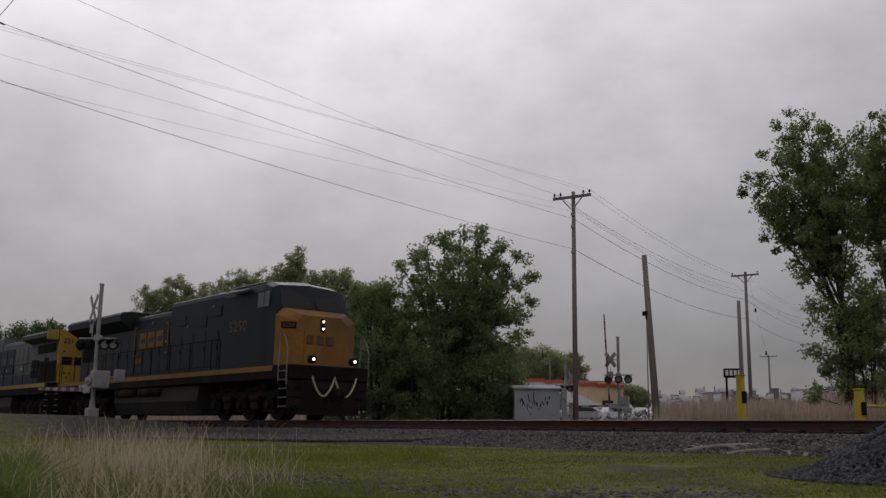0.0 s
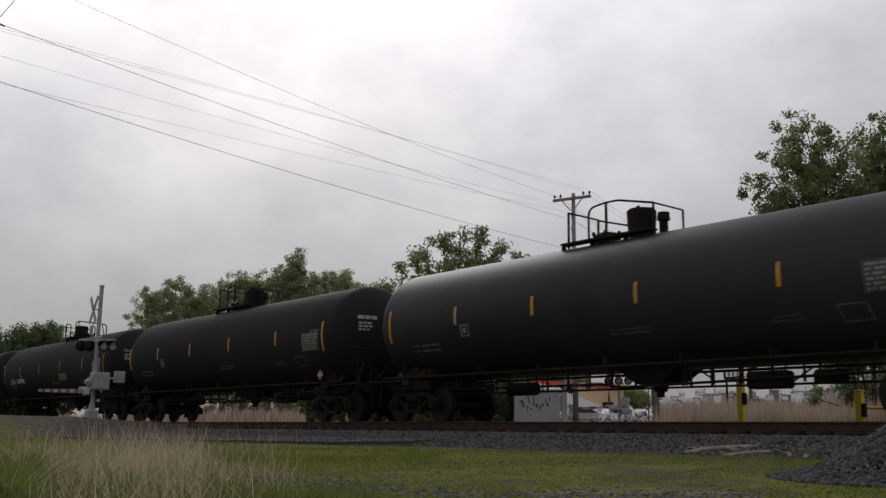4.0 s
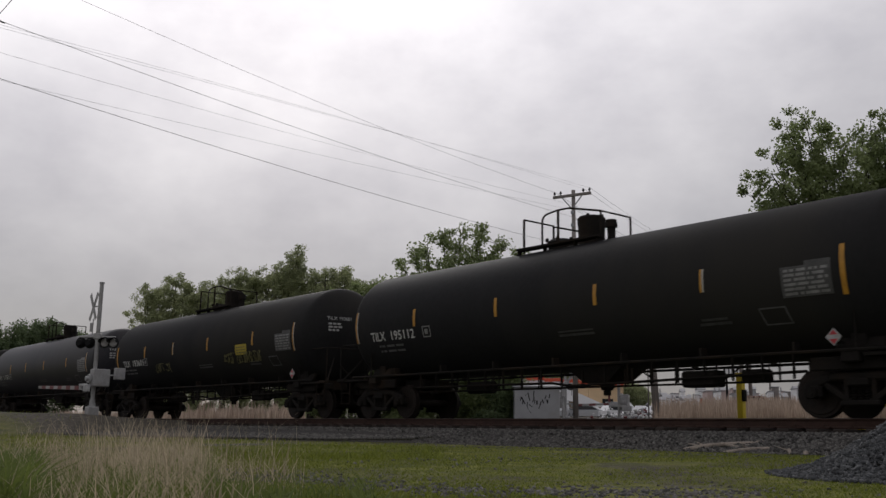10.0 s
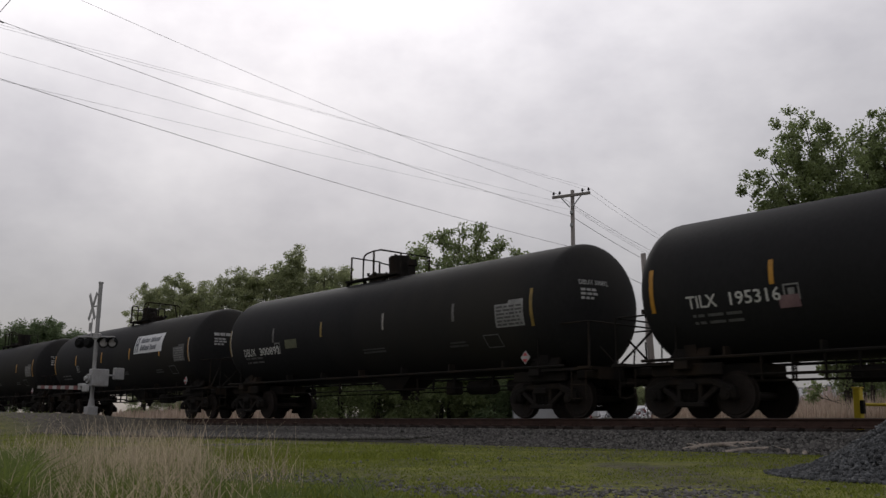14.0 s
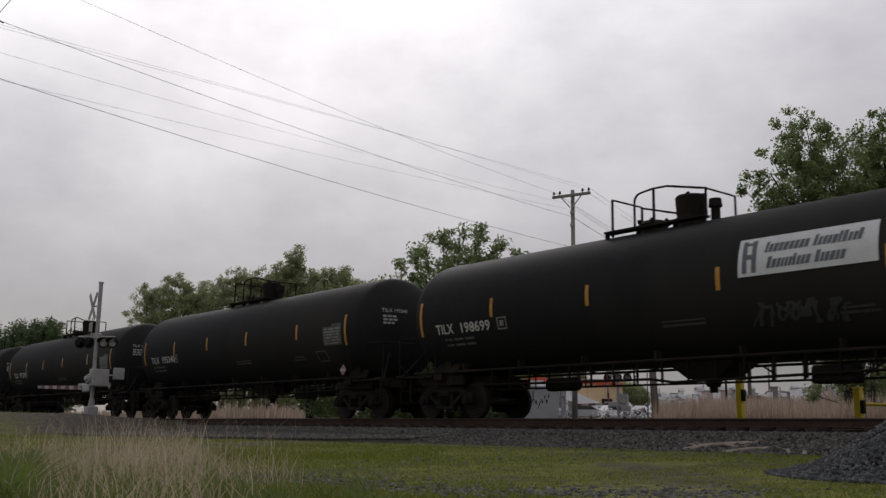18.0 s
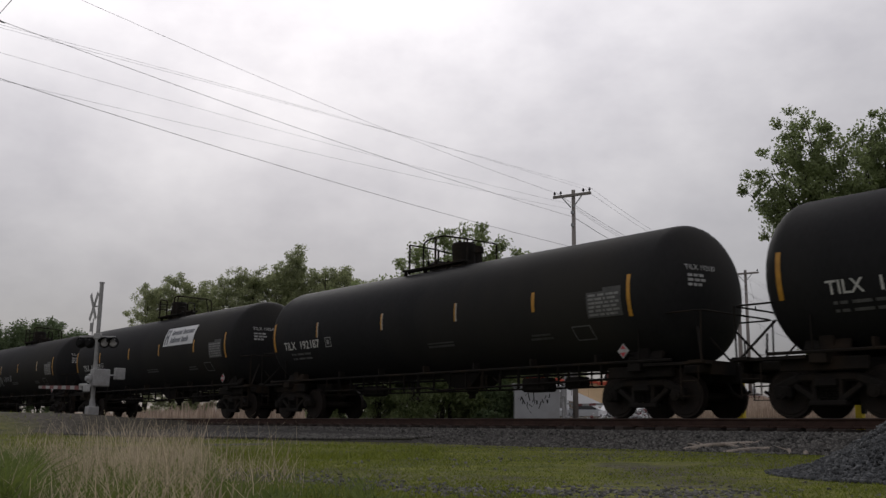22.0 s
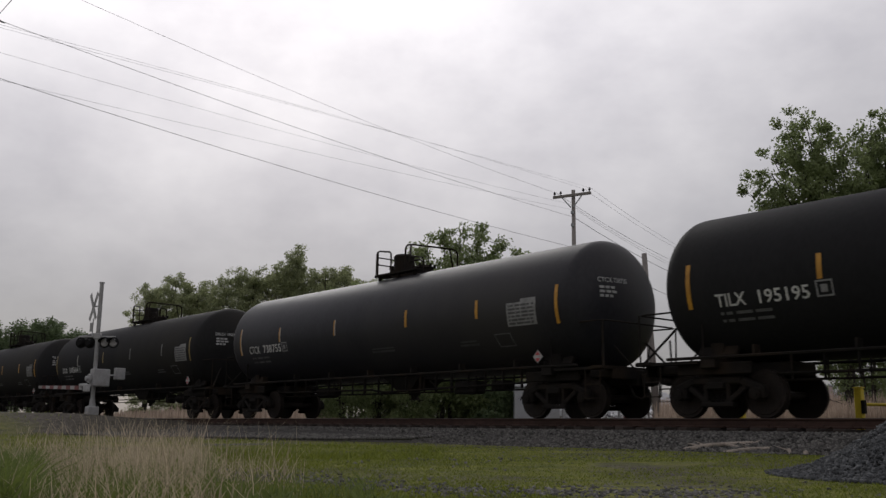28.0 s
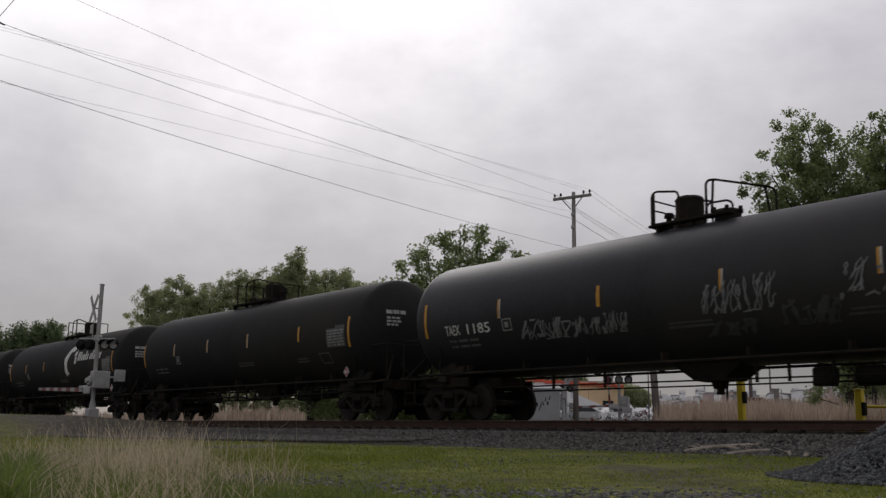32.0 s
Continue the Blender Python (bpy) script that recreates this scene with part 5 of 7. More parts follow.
    bm = bmesh.new()
    box(bm, (11.40, 0, 1.55), (0.5, 2.8, 0.40), 0.04)
    part("anticlimber", bm, M_UNDER, car)
    bm = bmesh.new()
    pts = [(11.95, -0.85 + 1.7 * t, 1.38 - 0.62 * abs(math.sin(2 * math.pi * t)) ** 0.8) for t in np.linspace(0, 1, 33)]
    tube(bm, pts, 0.030, 6)
    part("air_hose", bm, M_ROPE, car, "pale looped hose across the front")
    steps(car, 11.05, True, M_PANEL)
    steps(car, -9.7, False)
    side_railing(car, -9.6, 6.8, 1.76, 1.52)
    flat_text("number", "5250", 7.42, 3.02, 0.36, -1.532, M_GOLDF, cab, 1.28, "gold road number")
    # company mark: brackets and three blocks
    bm = bmesh.new()
    for x in (-2.15, 1.22):
        box(bm, (x, -1.03, 3.3), (0.07, 0.02, 1.25))
        for z in (2.70, 3.90):
            box(bm, (x + (0.12 if x < 0 else -0.12), -1.03, z), (0.24, 0.02, 0.07))
    part("emblem_bracket", bm, M_GOLDE, car, "gold brackets of the company mark")
    for k in range(3):
        bm = bmesh.new()
        box(bm, (-1.25 + 0.84 * k, -1.03, 3.30), (0.72, 0.02, 0.66), 0.009)
        part("emblem_block", bm, M_GOLDE, car, "gold block in place of a company letter")
        bm = bmesh.new()
        box(bm, (-1.22 + 0.84 * k, -1.045, 3.30), (0.40, 0.01, 0.20))
        part("emblem_gap", bm, M_BLUE, car)
    for x in (-1.77, -1.41):
        bm = bmesh.new()
        cyl(bm, (x, -1.02, 2.46), (x, -1.042, 2.46), 0.13, seg=18)
        part("emblem_wheel", bm, M_GOLDE, car, "gold disc under the company mark")
    return car


def second_locomotive():
    car = thing("locomotive", Matrix.Identity(4), "weathered grey and blue diesel locomotive with yellow ends", "locomotive")
    underbody(car, -10.6, 10.95, -3.1, 4.5, 10.95, -10.6, False)
    loco_truck(car, 7.84)
    loco_truck(car, -7.3)
    for s in (-1, 1):
        bm = bmesh.new()
        box(bm, (-6.0, s * 1.545, 1.70), (8.0, 0.03, 0.24), 0.006)
        part("rusty_sill", bm, M_RUST, car, "rust-stained sill below the cab")
        x = -2.0
        while x < 10.4:
            w = min(1.70, 10.5 - x)
            bm = bmesh.new()
            box(bm, (x + w / 2, s * 1.545, 1.74), (w - 0.05, 0.03, 0.19), 0.006)
            part("side_stripe", bm, M_LYEL, car, "yellow sill panel")
            x += 1.70
    bm = bmesh.new()
    loft(bm, [hood_section(x, 0.98, 1.86, 4.42) for x in (0.64, 5, 10.4)])
    part("long_hood", bm, M_LGREY, car)
    bm = bmesh.new()
    loft(bm, [hood_section(x, 1.02, 1.86, 4.76, 0.12) for x in (-4.05, -1.5, 0.64)])
    part("inverter_hood", bm, M_LGREY, car)
    bm = bmesh.new()
    loft(bm, [[(x, -1.0, 4.02), (x, -1.56, 4.20), (x, -1.62, 4.38), (x, -1.42, 4.50), (x, 1.42, 4.50), (x, 1.62, 4.38), (x, 1.56, 4.20), (x, 1.0, 4.02)] for x in (6.0, 8, 10.5)])
    part("radiator_housing", bm, M_LGREY, car)
    for x0, x1 in ((7.1, 8.36), (8.46, 9.92)):
        plate("radiator_opening", x0, 3.46, x1, 3.92, -1.0, M_BLACK, car, "black radiator opening")
    for k in range(4):
        x, z = 6.30 + 0.56 * (k % 2), 2.22 + 0.50 * (k // 2)
        plate("louvre", x, z, x + 0.48, z + 0.44, -1.04, M_BLACK, car, "dark square louvre")
    for x0, x1 in ((7.55, 8.1), (8.15, 8.7), (8.75, 9.3), (9.35, 9.9), (9.95, 10.36)):
        plate("hood_door", x0, 1.98, x1, 3.0, -1.035, M_GRIME, car, "grimy brown-black access door")
    plate("hood_panel", 8.3, 3.05, 8.9, 3.22, -1.0, M_BLACK, car)
    doors_on_hood(car, 0.9, 5.4, -0.995, 2.62, 3.95, M_LGREY, 6)
    # intake windows behind the cab
    for x, w in ((-3.75, 0.20), (-3.15, 0.28), (-2.25, 0.32), (-1.0, 0.40)):
        plate("intake_opening", x - w, 4.02, x + w, 4.50, -1.035, M_BLACK, car, "dark square intake opening")
    # blue band along the hood's foot
    for s in (-1, 1):
        bm = bmesh.new()
        box(bm, (3.2, s * 1.0, 2.16), (14.4, 0.06, 0.58))
        part("blue_band", bm, M_LBLUE, car, "royal blue band")
    bm = bmesh.new()
    for x, w, h in ((2.0, 1.2, 0.14), (3.6, 0.5, 0.3), (5.6, 0.7, 0.34)):
        box(bm, (x, 0, 4.42 + h / 2), (w, 1.0, h), 0.04)
    part("exhaust_stack", bm, M_BLACK, car)
    bm = bmesh.new()
    for k in range(3):
        cyl(bm, (2.9, 0.2 * k - 0.2, 4.5), (3.5 - 0.1 * k, 0.2 * k - 0.2, 4.56), 0.03, 0.09, 8)
    part("air_horn", bm, M_BLACK, car)
    bm = bmesh.new()
    loft(bm, [hood_section(-4.05, 1.52, 1.86, 4.70, 0.30, 0.10), hood_section(-7.2, 1.52, 1.86, 4.70, 0.30, 0.10), hood_section(-7.75, 1.50, 1.86, 4.6, 0.30, 0.08), hood_section(-8.1, 1.48, 1.86, 3.95, 0.2, 0.04)])
    cab = part("cab", bm, M_LBLUE, car)
    # the foremost pane is the pale one, bright sky put into its colour
    for x0, x1 in ((-7.12, -6.34), (-6.24, -5.40)):
        for s in (-1, 1):
            plate("side_window", x0, 3.74, x1, 4.30, s * 1.525, M_PANE if x0 < -7 else M_GLASS, cab, "side window")
    for s in (-1, 1):
        bm = bmesh.new()
        box(bm, (-4.035, s * 1.27, 3.2), (0.02, 0.50, 2.5))
        part("rear_wall", bm, M_LGREY, cab, "weathered grey panel")
    plate("intake_opening", -4.46, 4.06, -4.08, 4.34, -1.535, M_BLACK, cab, "dark square intake opening")
    bm = bmesh.new()
    box(bm, (-4.1, 0, 0.98), (1.9, 2.3, 0.62), 0.05)
    cyl(bm, (-4.9, -1.1, 0.9), (-3.4, -1.1, 0.9), 0.16, seg=12)
    part("equipment_box", bm, M_UNDER, car)
    # grey rear part of the cab, cut off on a slant
    for s in (-1, 1):
        pts = [(-4.04, 2.42), (-4.04, 4.36), (-4.75, 4.36), (-4.35, 3.65), (-4.75, 3.60), (-4.10, 2.42)]
        bm = bmesh.new()
        a = [bm.verts.new((x, s * 1.526, z)) for x, z in pts]
        b = [bm.verts.new((x, s * 1.48, z)) for x, z in pts]
        bm.faces.new(a)
        for k in range(6):
            bm.faces.new((a[k], b[k], b[(k + 1) % 6], a[(k + 1) % 6]))
        bmesh.ops.recalc_face_normals(bm, faces=bm.faces)
        part("grey_panel", bm, M_LGREY, cab, "weathered grey panel")
    box_plate = plate("cab_step_box", -6.81, 1.97, -5.55, 2.58, -1.54, M_LGREY, cab, "pale grey panel with a dark opening")
    plate("opening", -6.7, 2.15, -6.3, 2.5, -1.56, M_BLACK, box_plate)
    bm = bmesh.new()
    loft(bm, [[(-8.05, -1.48, 1.86), (-8.05, -1.48, 3.6), (-8.05, -1.2, 3.9), (-8.05, 1.2, 3.9), (-8.05, 1.48, 3.6), (-8.05, 1.48, 1.86)],
              [(-8.35, -1.45, 1.86), (-9.15, -1.32, 3.42), (-9.15, -1.0, 3.66), (-9.15, 1.0, 3.66), (-9.15, 1.32, 3.42), (-8.35, 1.45, 1.86)]])
    part("nose_rear", bm, M_LBLUE, car, "royal blue nose side")
    bm = bmesh.new()
    loft(bm, [[(-8.352, -1.45, 1.86), (-9.152, -1.32, 3.42), (-9.152, -1.0, 3.66), (-9.152, 1.0, 3.66), (-9.152, 1.32, 3.42), (-8.352, 1.45, 1.86)],
              [(-9.45, -1.12, 1.86), (-9.35, -1.12, 3.3), (-9.35, -0.85, 3.52), (-9.35, 0.85, 3.52), (-9.35, 1.12, 3.3), (-9.45, 1.12, 1.86)]])
    part("nose", bm, M_LYEL, car, "yellow nose front")
    # yellow rear end
    bm = bmesh.new()
    loft(bm, [hood_section(10.42, 1.06, 1.86, 4.52, 0.05), hood_section(10.56, 1.06, 1.86, 4.52, 0.05)])
    end = part("rear_end", bm, M_LYEL, car, "yellow rear end panel")
    bm = bmesh.new()
    box(bm, (10.40, -1.36, 4.26), (0.30, 0.52, 0.50), 0.03)
    part("radiator_end", bm, M_LYEL, car, "yellow end of the radiator wing")
    bm = bmesh.new()
    box(bm, (10.40, 1.36, 4.26), (0.30, 0.52, 0.50), 0.03)
    part("radiator_end", bm, M_LYEL, car, "yellow end of the radiator wing")
    bm = bmesh.new()
    for y in (-0.62, 0.0, 0.62):
        box(bm, (10.57, y, 2.98), (0.02, 0.52, 0.40), 0.009)
    part("emblem", bm, M_GRIME, end, "dark blocks in place of a company mark")
    bm = bmesh.new()
    for y, z in ((-0.7, 2.35), (-0.45, 2.35), (-0.6, 2.15), (0.3, 4.2), (-0.8, 3.9), (-0.8, 3.45)):
        box(bm, (10.57, y, z), (0.02, 0.10, 0.07))
    part("small_marks", bm, M_BLACK, end)
    v, f = lettering("221", 0.24)
    raw("rear_number", [(10.568, -0.85 + p.x, 3.88 + p.y) for p in v], f, M_BLACK, end, "black road number")
    bm = bmesh.new()
    box(bm, (10.66, 0.05, 3.9), (0.2, 0.34, 0.6), 0.05)
    part("rear_lamp_box", bm, M_BLACK, end)
    flat_text("number", "221", -7.22, 3.14, 0.40, -1.53, M_POST, cab, 1.1, "yellow road number")
    raw("number_underline", [(-7.24 + u, -1.532, 3.02 + v) for u, v in ((0, 0.02), (0.52, 0.05), (0.46, -0.03), (1.0, 0.05), (0.98, 0.0), (0.40, -0.10), (0.46, -0.01), (0, -0.03))], [(0, 7, 6, 1), (1, 6, 5, 2), (2, 5, 4, 3)], M_POST, cab, "yellow lightning-shaped underline")
    # company mark: three broad blue blocks on the hood
    for k, (x, w) in enumerate(((-0.1, 1.05), (1.15, 1.0), (2.4, 1.1))):
        bm = bmesh.new()
        box(bm, (x + 0.1, -1.04, 3.28), (w, 0.03, 1.36), 0.012, Matrix.Rotation(0.0, 3, "Y"))
        part("emblem_block", bm, M_LBLUE, car, "blue block in place of a company letter")
        bm = bmesh.new()
        box(bm, (x + 0.28, -1.06, 3.30), (w * 0.46, 0.012, 0.34))
        part("emblem_gap", bm, M_LGREY, car)
    steps(car, 10.5, True)
    steps(car, -9.25, False, M_LYEL)
    side_railing(car, -3.9, 10.3, 1.86, 1.52)
    for x in (1.7, 4.4, 7.6):
        plate("small_label", x, 2.72, x + 0.16, 2.86, -1.02, M_WHITE, car)
    return car


def covered_wagon():
    car = thing("boxcar", Matrix.Identity(4), "weathered red-brown covered wagon with ribbed sides", "goods wagon")
    bm = bmesh.new()
    loft(bm, [[(x, -1.50, 1.05), (x, -1.50, 4.16), (x, 0, 4.42), (x, 1.50, 4.16), (x, 1.50, 1.05)] for x in (-7.55, 0, 7.55)])
    body = part("body", bm, M_BOX, car)
    for s in (-1, 1):
        for k in range(17):
            x = -7.45 + 0.931 * k
            bm = bmesh.new()
            box(bm, (x, s * 1.545, 2.60), (0.11, 0.09, 3.02), 0.02)
            part("side_rib", bm, M_BOX, body)
        bm = bmesh.new()
        box(bm, (0, s * 1.53, 1.12), (15.1, 0.10, 0.16), 0.02)
        box(bm, (0, s * 1.53, 4.13), (15.1, 0.10, 0.10), 0.02)
        part("side_sill", bm, M_BOX, body)
    for d in (-1, 1):
        for z in (1.5, 2.25, 3.0, 3.65):
            bm = bmesh.new()
            box(bm, (d * 7.60, 0, z), (0.12, 2.9, 0.16), 0.04)
            part("end_rib", bm, M_BOX, body)
        bm = bmesh.new()
        for k in range(8):
            tube(bm, [(d * 7.42, -1.64, 1.25 + 0.38 * k), (d * 7.0, -1.64, 1.25 + 0.38 * k)], 0.014, 5)
        for x in (7.42, 7.0):
            tube(bm, [(d * x, -1.64, 0.7), (d * x, -1.64, 4.1)], 0.018, 5)
        part("ladder", bm, M_BOX, car)
        truck(car, d * 6.3)
        c = new("coupler", shared_mesh("coupler", coupler_mesh, M_UNDER))
        c.parent, c.matrix_local = car, pose(d * 7.75, 0, 0, 0, 0, 0 if d > 0 else 180)
    for k in range(12):
        bm = bmesh.new()
        x = -6.9 + 1.25 * k
        box(bm, (x, 0, 4.47), (0.95, 1.1, 0.10), 0.02)
        part("roof_hatch", bm, M_BOX, car)
        bm = bmesh.new()
        cyl(bm, (x + 0.6, -0.5, 4.32), (x + 0.6, -0.5, 4.53), 0.05, seg=6)
        box(bm, (x + 0.6, -0.5, 4.53), (0.26, 0.14, 0.05))
        part("hatch_latch", bm, M_UNDER, car)
    for d in (-1, 1):
        bm = bmesh.new()
        box(bm, (d * 7.30, 0, 4.49), (0.95, 1.3, 0.045), 0.01)
        for y in (-0.5, 0.5):
            box(bm, (d * 7.62, y, 4.38), (0.05, 0.05, 0.22))
        part("roof_platform", bm, M_BOX, car)
    bm = bmesh.new()
    box(bm, (0, 0, 0.93), (14.8, 0.6, 0.34), 0.03)
    box(bm, (6.3, 0, 1.0), (0.4, 2.6, 0.2))
    box(bm, (-6.3, 0, 1.0), (0.4, 2.6, 0.2))
    part("centre_sill", bm, M_UNDER, car)
    for x in (-3.0, 0.0, 3.0):
        bm = bmesh.new()
        loft(bm, [[(x - 1.3, -1.3, 1.06), (x - 1.3, 1.3, 1.06), (x + 1.3, 1.3, 1.06), (x + 1.3, -1.3, 1.06)], [(x - 0.4, -0.7, 0.48), (x - 0.4, 0.7, 0.48), (x + 0.4, 0.7, 0.48), (x + 0.4, -0.7, 0.48)]])
        part("hopper_outlet", bm, M_UNDER, car)
    # markings: bars for lettering, a round mark, small panels
    def bar(x0, z0, x1, z1, m=M_BOXMARK, name="marking"):
        plate(name, x0, z0, x1, z1, -1.508, m, body, deep=0.012, bevel=0)
    for k in range(4):
        bar(-4.98 + 0.27 * k + (0.3 if k > 1 else 0), 2.92, -4.98 + 0.27 * k + 0.2 + (0.3 if k > 1 else 0), 3.2)
    for k, digit in enumerate("808223"):
        flat_text("digit", digit, -4.95 + 0.22 * k + (0.22 if k > 2 else 0), 2.38, 0.25, -1.594 if k in (1, 2, 5) else -1.506, M_BOXDIG, body, 0.8, "white stencilled digit")
    for z, w in ((3.08, 0.62), (2.84, 0.74), (2.62, 0.74)):
        bar(-0.42, z, -0.42 + w, z + 0.14)
    for x, z, w, h in ((-4.95, 1.72, 0.6, 0.05), (-4.95, 1.58, 0.5, 0.05), (-0.2, 1.62, 0.75, 0.04), (-0.4, 1.42, 1.3, 0.03), (1.45, 1.75, 0.5, 0.08), (1.55, 1.58, 0.36, 0.16), (5.62, 1.72, 0.7, 0.03), (5.6, 1.52, 0.95, 0.03), (6.85, 1.5, 0.36, 0.14), (6.75, 1.22, 0.34, 0.12), (6.3, 2.3, 0.2, 0.16)):
        bar(x, z, x + w, z + h)
    for k in range(9):
        bar(-7.1 + 1.72 * k, 1.19, -7.1 + 1.72 * k + 0.16, 1.25, M_PANEL, "reflector")
    for k, x in enumerate((-7.2, -4.05, -1.6, 1.45, 3.4, 6.0)):
        bar(x, 1.30, x + 0.5, 1.38, M_YELLOW, "reflector")
    bm = bmesh.new()
    cyl(bm, (5.11, -1.50, 3.06), (5.11, -1.514, 3.06), 0.33, seg=24)
    badge = part("round_mark", bm, M_BOXMARK, body, "faded round company mark")
    for x, z in ((5.00, 3.17), (5.22, 3.17), (5.00, 2.95), (5.22, 2.95)):
        bm = bmesh.new()
        box(bm, (x, -1.517, z), (0.10, 0.006, 0.15))
        part("mark_cutout", bm, M_BOX, badge)
    plate("data_panel", 4.55, 1.52, 4.95, 1.92, -1.51, M_FADED, body, deep=0.012, bevel=0)
    return car


TRAIN.append((first_locomotive(), -38.25))
TRAIN.append((second_locomotive(), -60.55))
TRAIN.append((covered_wagon(), -79.2))


# ---- trees ----
def limb_mesh(bm, a, b, r0, r1, seg=7, sag=0.15, rng=random):
    a, b = Vector(a), Vector(b)
    mid = (a + b) / 2 + Vector((rng.uniform(-1, 1), rng.uniform(-1, 1), rng.uniform(-0.3, 0.6))) * (b - a).length * sag
    pts = [(1 - t) ** 2 * a + 2 * t * (1 - t) * mid + t * t * b for t in (0, 0.25, 0.5, 0.75, 1.0)]
    rings = []
    for i, p in enumerate(pts):
        d = (pts[min(i + 1, 4)] - pts[max(i - 1, 0)]).normalized()
        u = d.orthogonal().normalized() if i == 0 else (u - d * u.dot(d)).normalized()
        w = d.cross(u)
        r = r0 + (r1 - r0) * i / 4
        rings.append([bm.verts.new(p + r * (math.cos(2 * math.pi * k / seg) * u + math.sin(2 * math.pi * k / seg) * w)) for k in range(seg)])
    for q, s in zip(rings, rings[1:]):
        for k in range(seg):
            bm.faces.new((q[k], q[(k + 1) % seg], s[(k + 1) % seg], s[k]))
    return pts


def leaf_cloud(centres, radii, per, size, seed, droop=0.2):
    """Many small bent leaves round the twig ends."""
    g = np.random.default_rng(seed)
    centres, radii = np.asarray(centres), np.asarray(radii)
    idx = np.repeat(np.arange(len(centres)), per)
    n = len(idx)
    d = g.normal(size=(n, 3))
    d /= np.linalg.norm(d, axis=1)[:, None]
    c = centres[idx] + d * (g.random(n) ** 0.55 * radii[idx])[:, None] * np.array([1, 1, 0.85])
    u = g.normal(size=(n, 3))
    u /= np.linalg.norm(u, axis=1)[:, None]
    w = np.cross(u, g.normal(size=(n, 3)))
    w /= np.linalg.norm(w, axis=1)[:, None]
    s = size * (0.6 + 0.8 * g.random(n))[:, None]
    v = np.stack([c - u * s, c + w * s * 0.55, c + u * s, c - w * s * 0.55], 1).reshape(-1, 3)
    f = np.arange(4 * n).reshape(n, 4)
    return v, f


def mesh_np(name, v, f, material, parent=None, label=""):
    me = bpy.data.meshes.new(name)
    k = f.shape[1]
    me.vertices.add(len(v))
    me.vertices.foreach_set("co", np.asarray(v, dtype=np.float32).ravel())
    me.loops.add(f.size)
    me.loops.foreach_set("vertex_index", f.ravel().astype(np.int32))
    me.polygons.add(len(f))
    me.polygons.foreach_set("loop_start", np.arange(0, f.size, k, dtype=np.int32))
    me.update(calc_edges=True)
    return link(name, me, material, parent, label)


def tree(place, height, spread, seed, leaf=0.16, label="leafy green deciduous tree", trunk_r=0.22, low=0.18, clumps=120, per=55, material=None, shape="round", stems=3, clump_r=0.6, name="tree", group=""):
    rng = random.Random(seed)
    top = thing(name, Matrix.Translation(place), label, "tree" if name == "tree" else "bush", group)
    bm = bmesh.new()
    ends, rad = [], []
    for s in range(stems):
        a0 = 2 * math.pi * (s + rng.random() * 0.6) / stems
        lean = spread * (0.10 if stems == 1 else 0.26 if shape == "top" else 0.38) * rng.uniform(0.5, 1.1)
        tip = Vector((math.cos(a0) * lean, math.sin(a0) * lean, height * rng.uniform(0.80, 0.94)))
        foot = Vector((math.cos(a0) * trunk_r * 0.9 * (stems > 1), math.sin(a0) * trunk_r * 0.9 * (stems > 1), -0.1))
        axis = limb_mesh(bm, foot, tip, trunk_r, trunk_r * 0.18, 9, 0.05, rng)
        for k in range(clumps // stems):
            t = low + (1 - low) * rng.random() ** 0.8
            i = min(int(t * 4), 3)
            p = axis[i].lerp(axis[i + 1], t * 4 - i)
            if shape == "round":
                w = math.sin(math.pi * min(1.0, 0.12 + 0.86 * (t - low) / (1 - low))) ** 0.6
            elif shape == "top":
                w = 0.30 + 0.85 * ease(0.42, 0.72, t) * max(0.0, math.sin(math.pi * (0.05 + 0.9 * t))) ** 0.5
            else:
                w = 1.0 - 0.6 * t
            a = rng.uniform(0, 2 * math.pi)
            out = spread * w * rng.uniform(0.35, 1.0)
            q = p + Vector((math.cos(a) * out, math.sin(a) * out, rng.uniform(0.0, 0.42) * out + rng.uniform(-0.2, 0.3)))
            q.z = min(q.z, height)
            if k % 2 == 0:
                limb_mesh(bm, p, q, max(0.02, trunk_r * 0.24 * (1.1 - t)), 0.012, 5, 0.12, rng)
            ends.append(q)
            rad.append(clump_r * rng.uniform(0.6, 1.25))
    part("trunk", bm, M_BARK, top, "dark branching trunk", True)
    v, f = leaf_cloud([tuple(e) for e in ends], rad, per, leaf, seed)
    mesh_np("crown", v, f, material or M_LEAF, top, "crown of many small leaves")
    return top


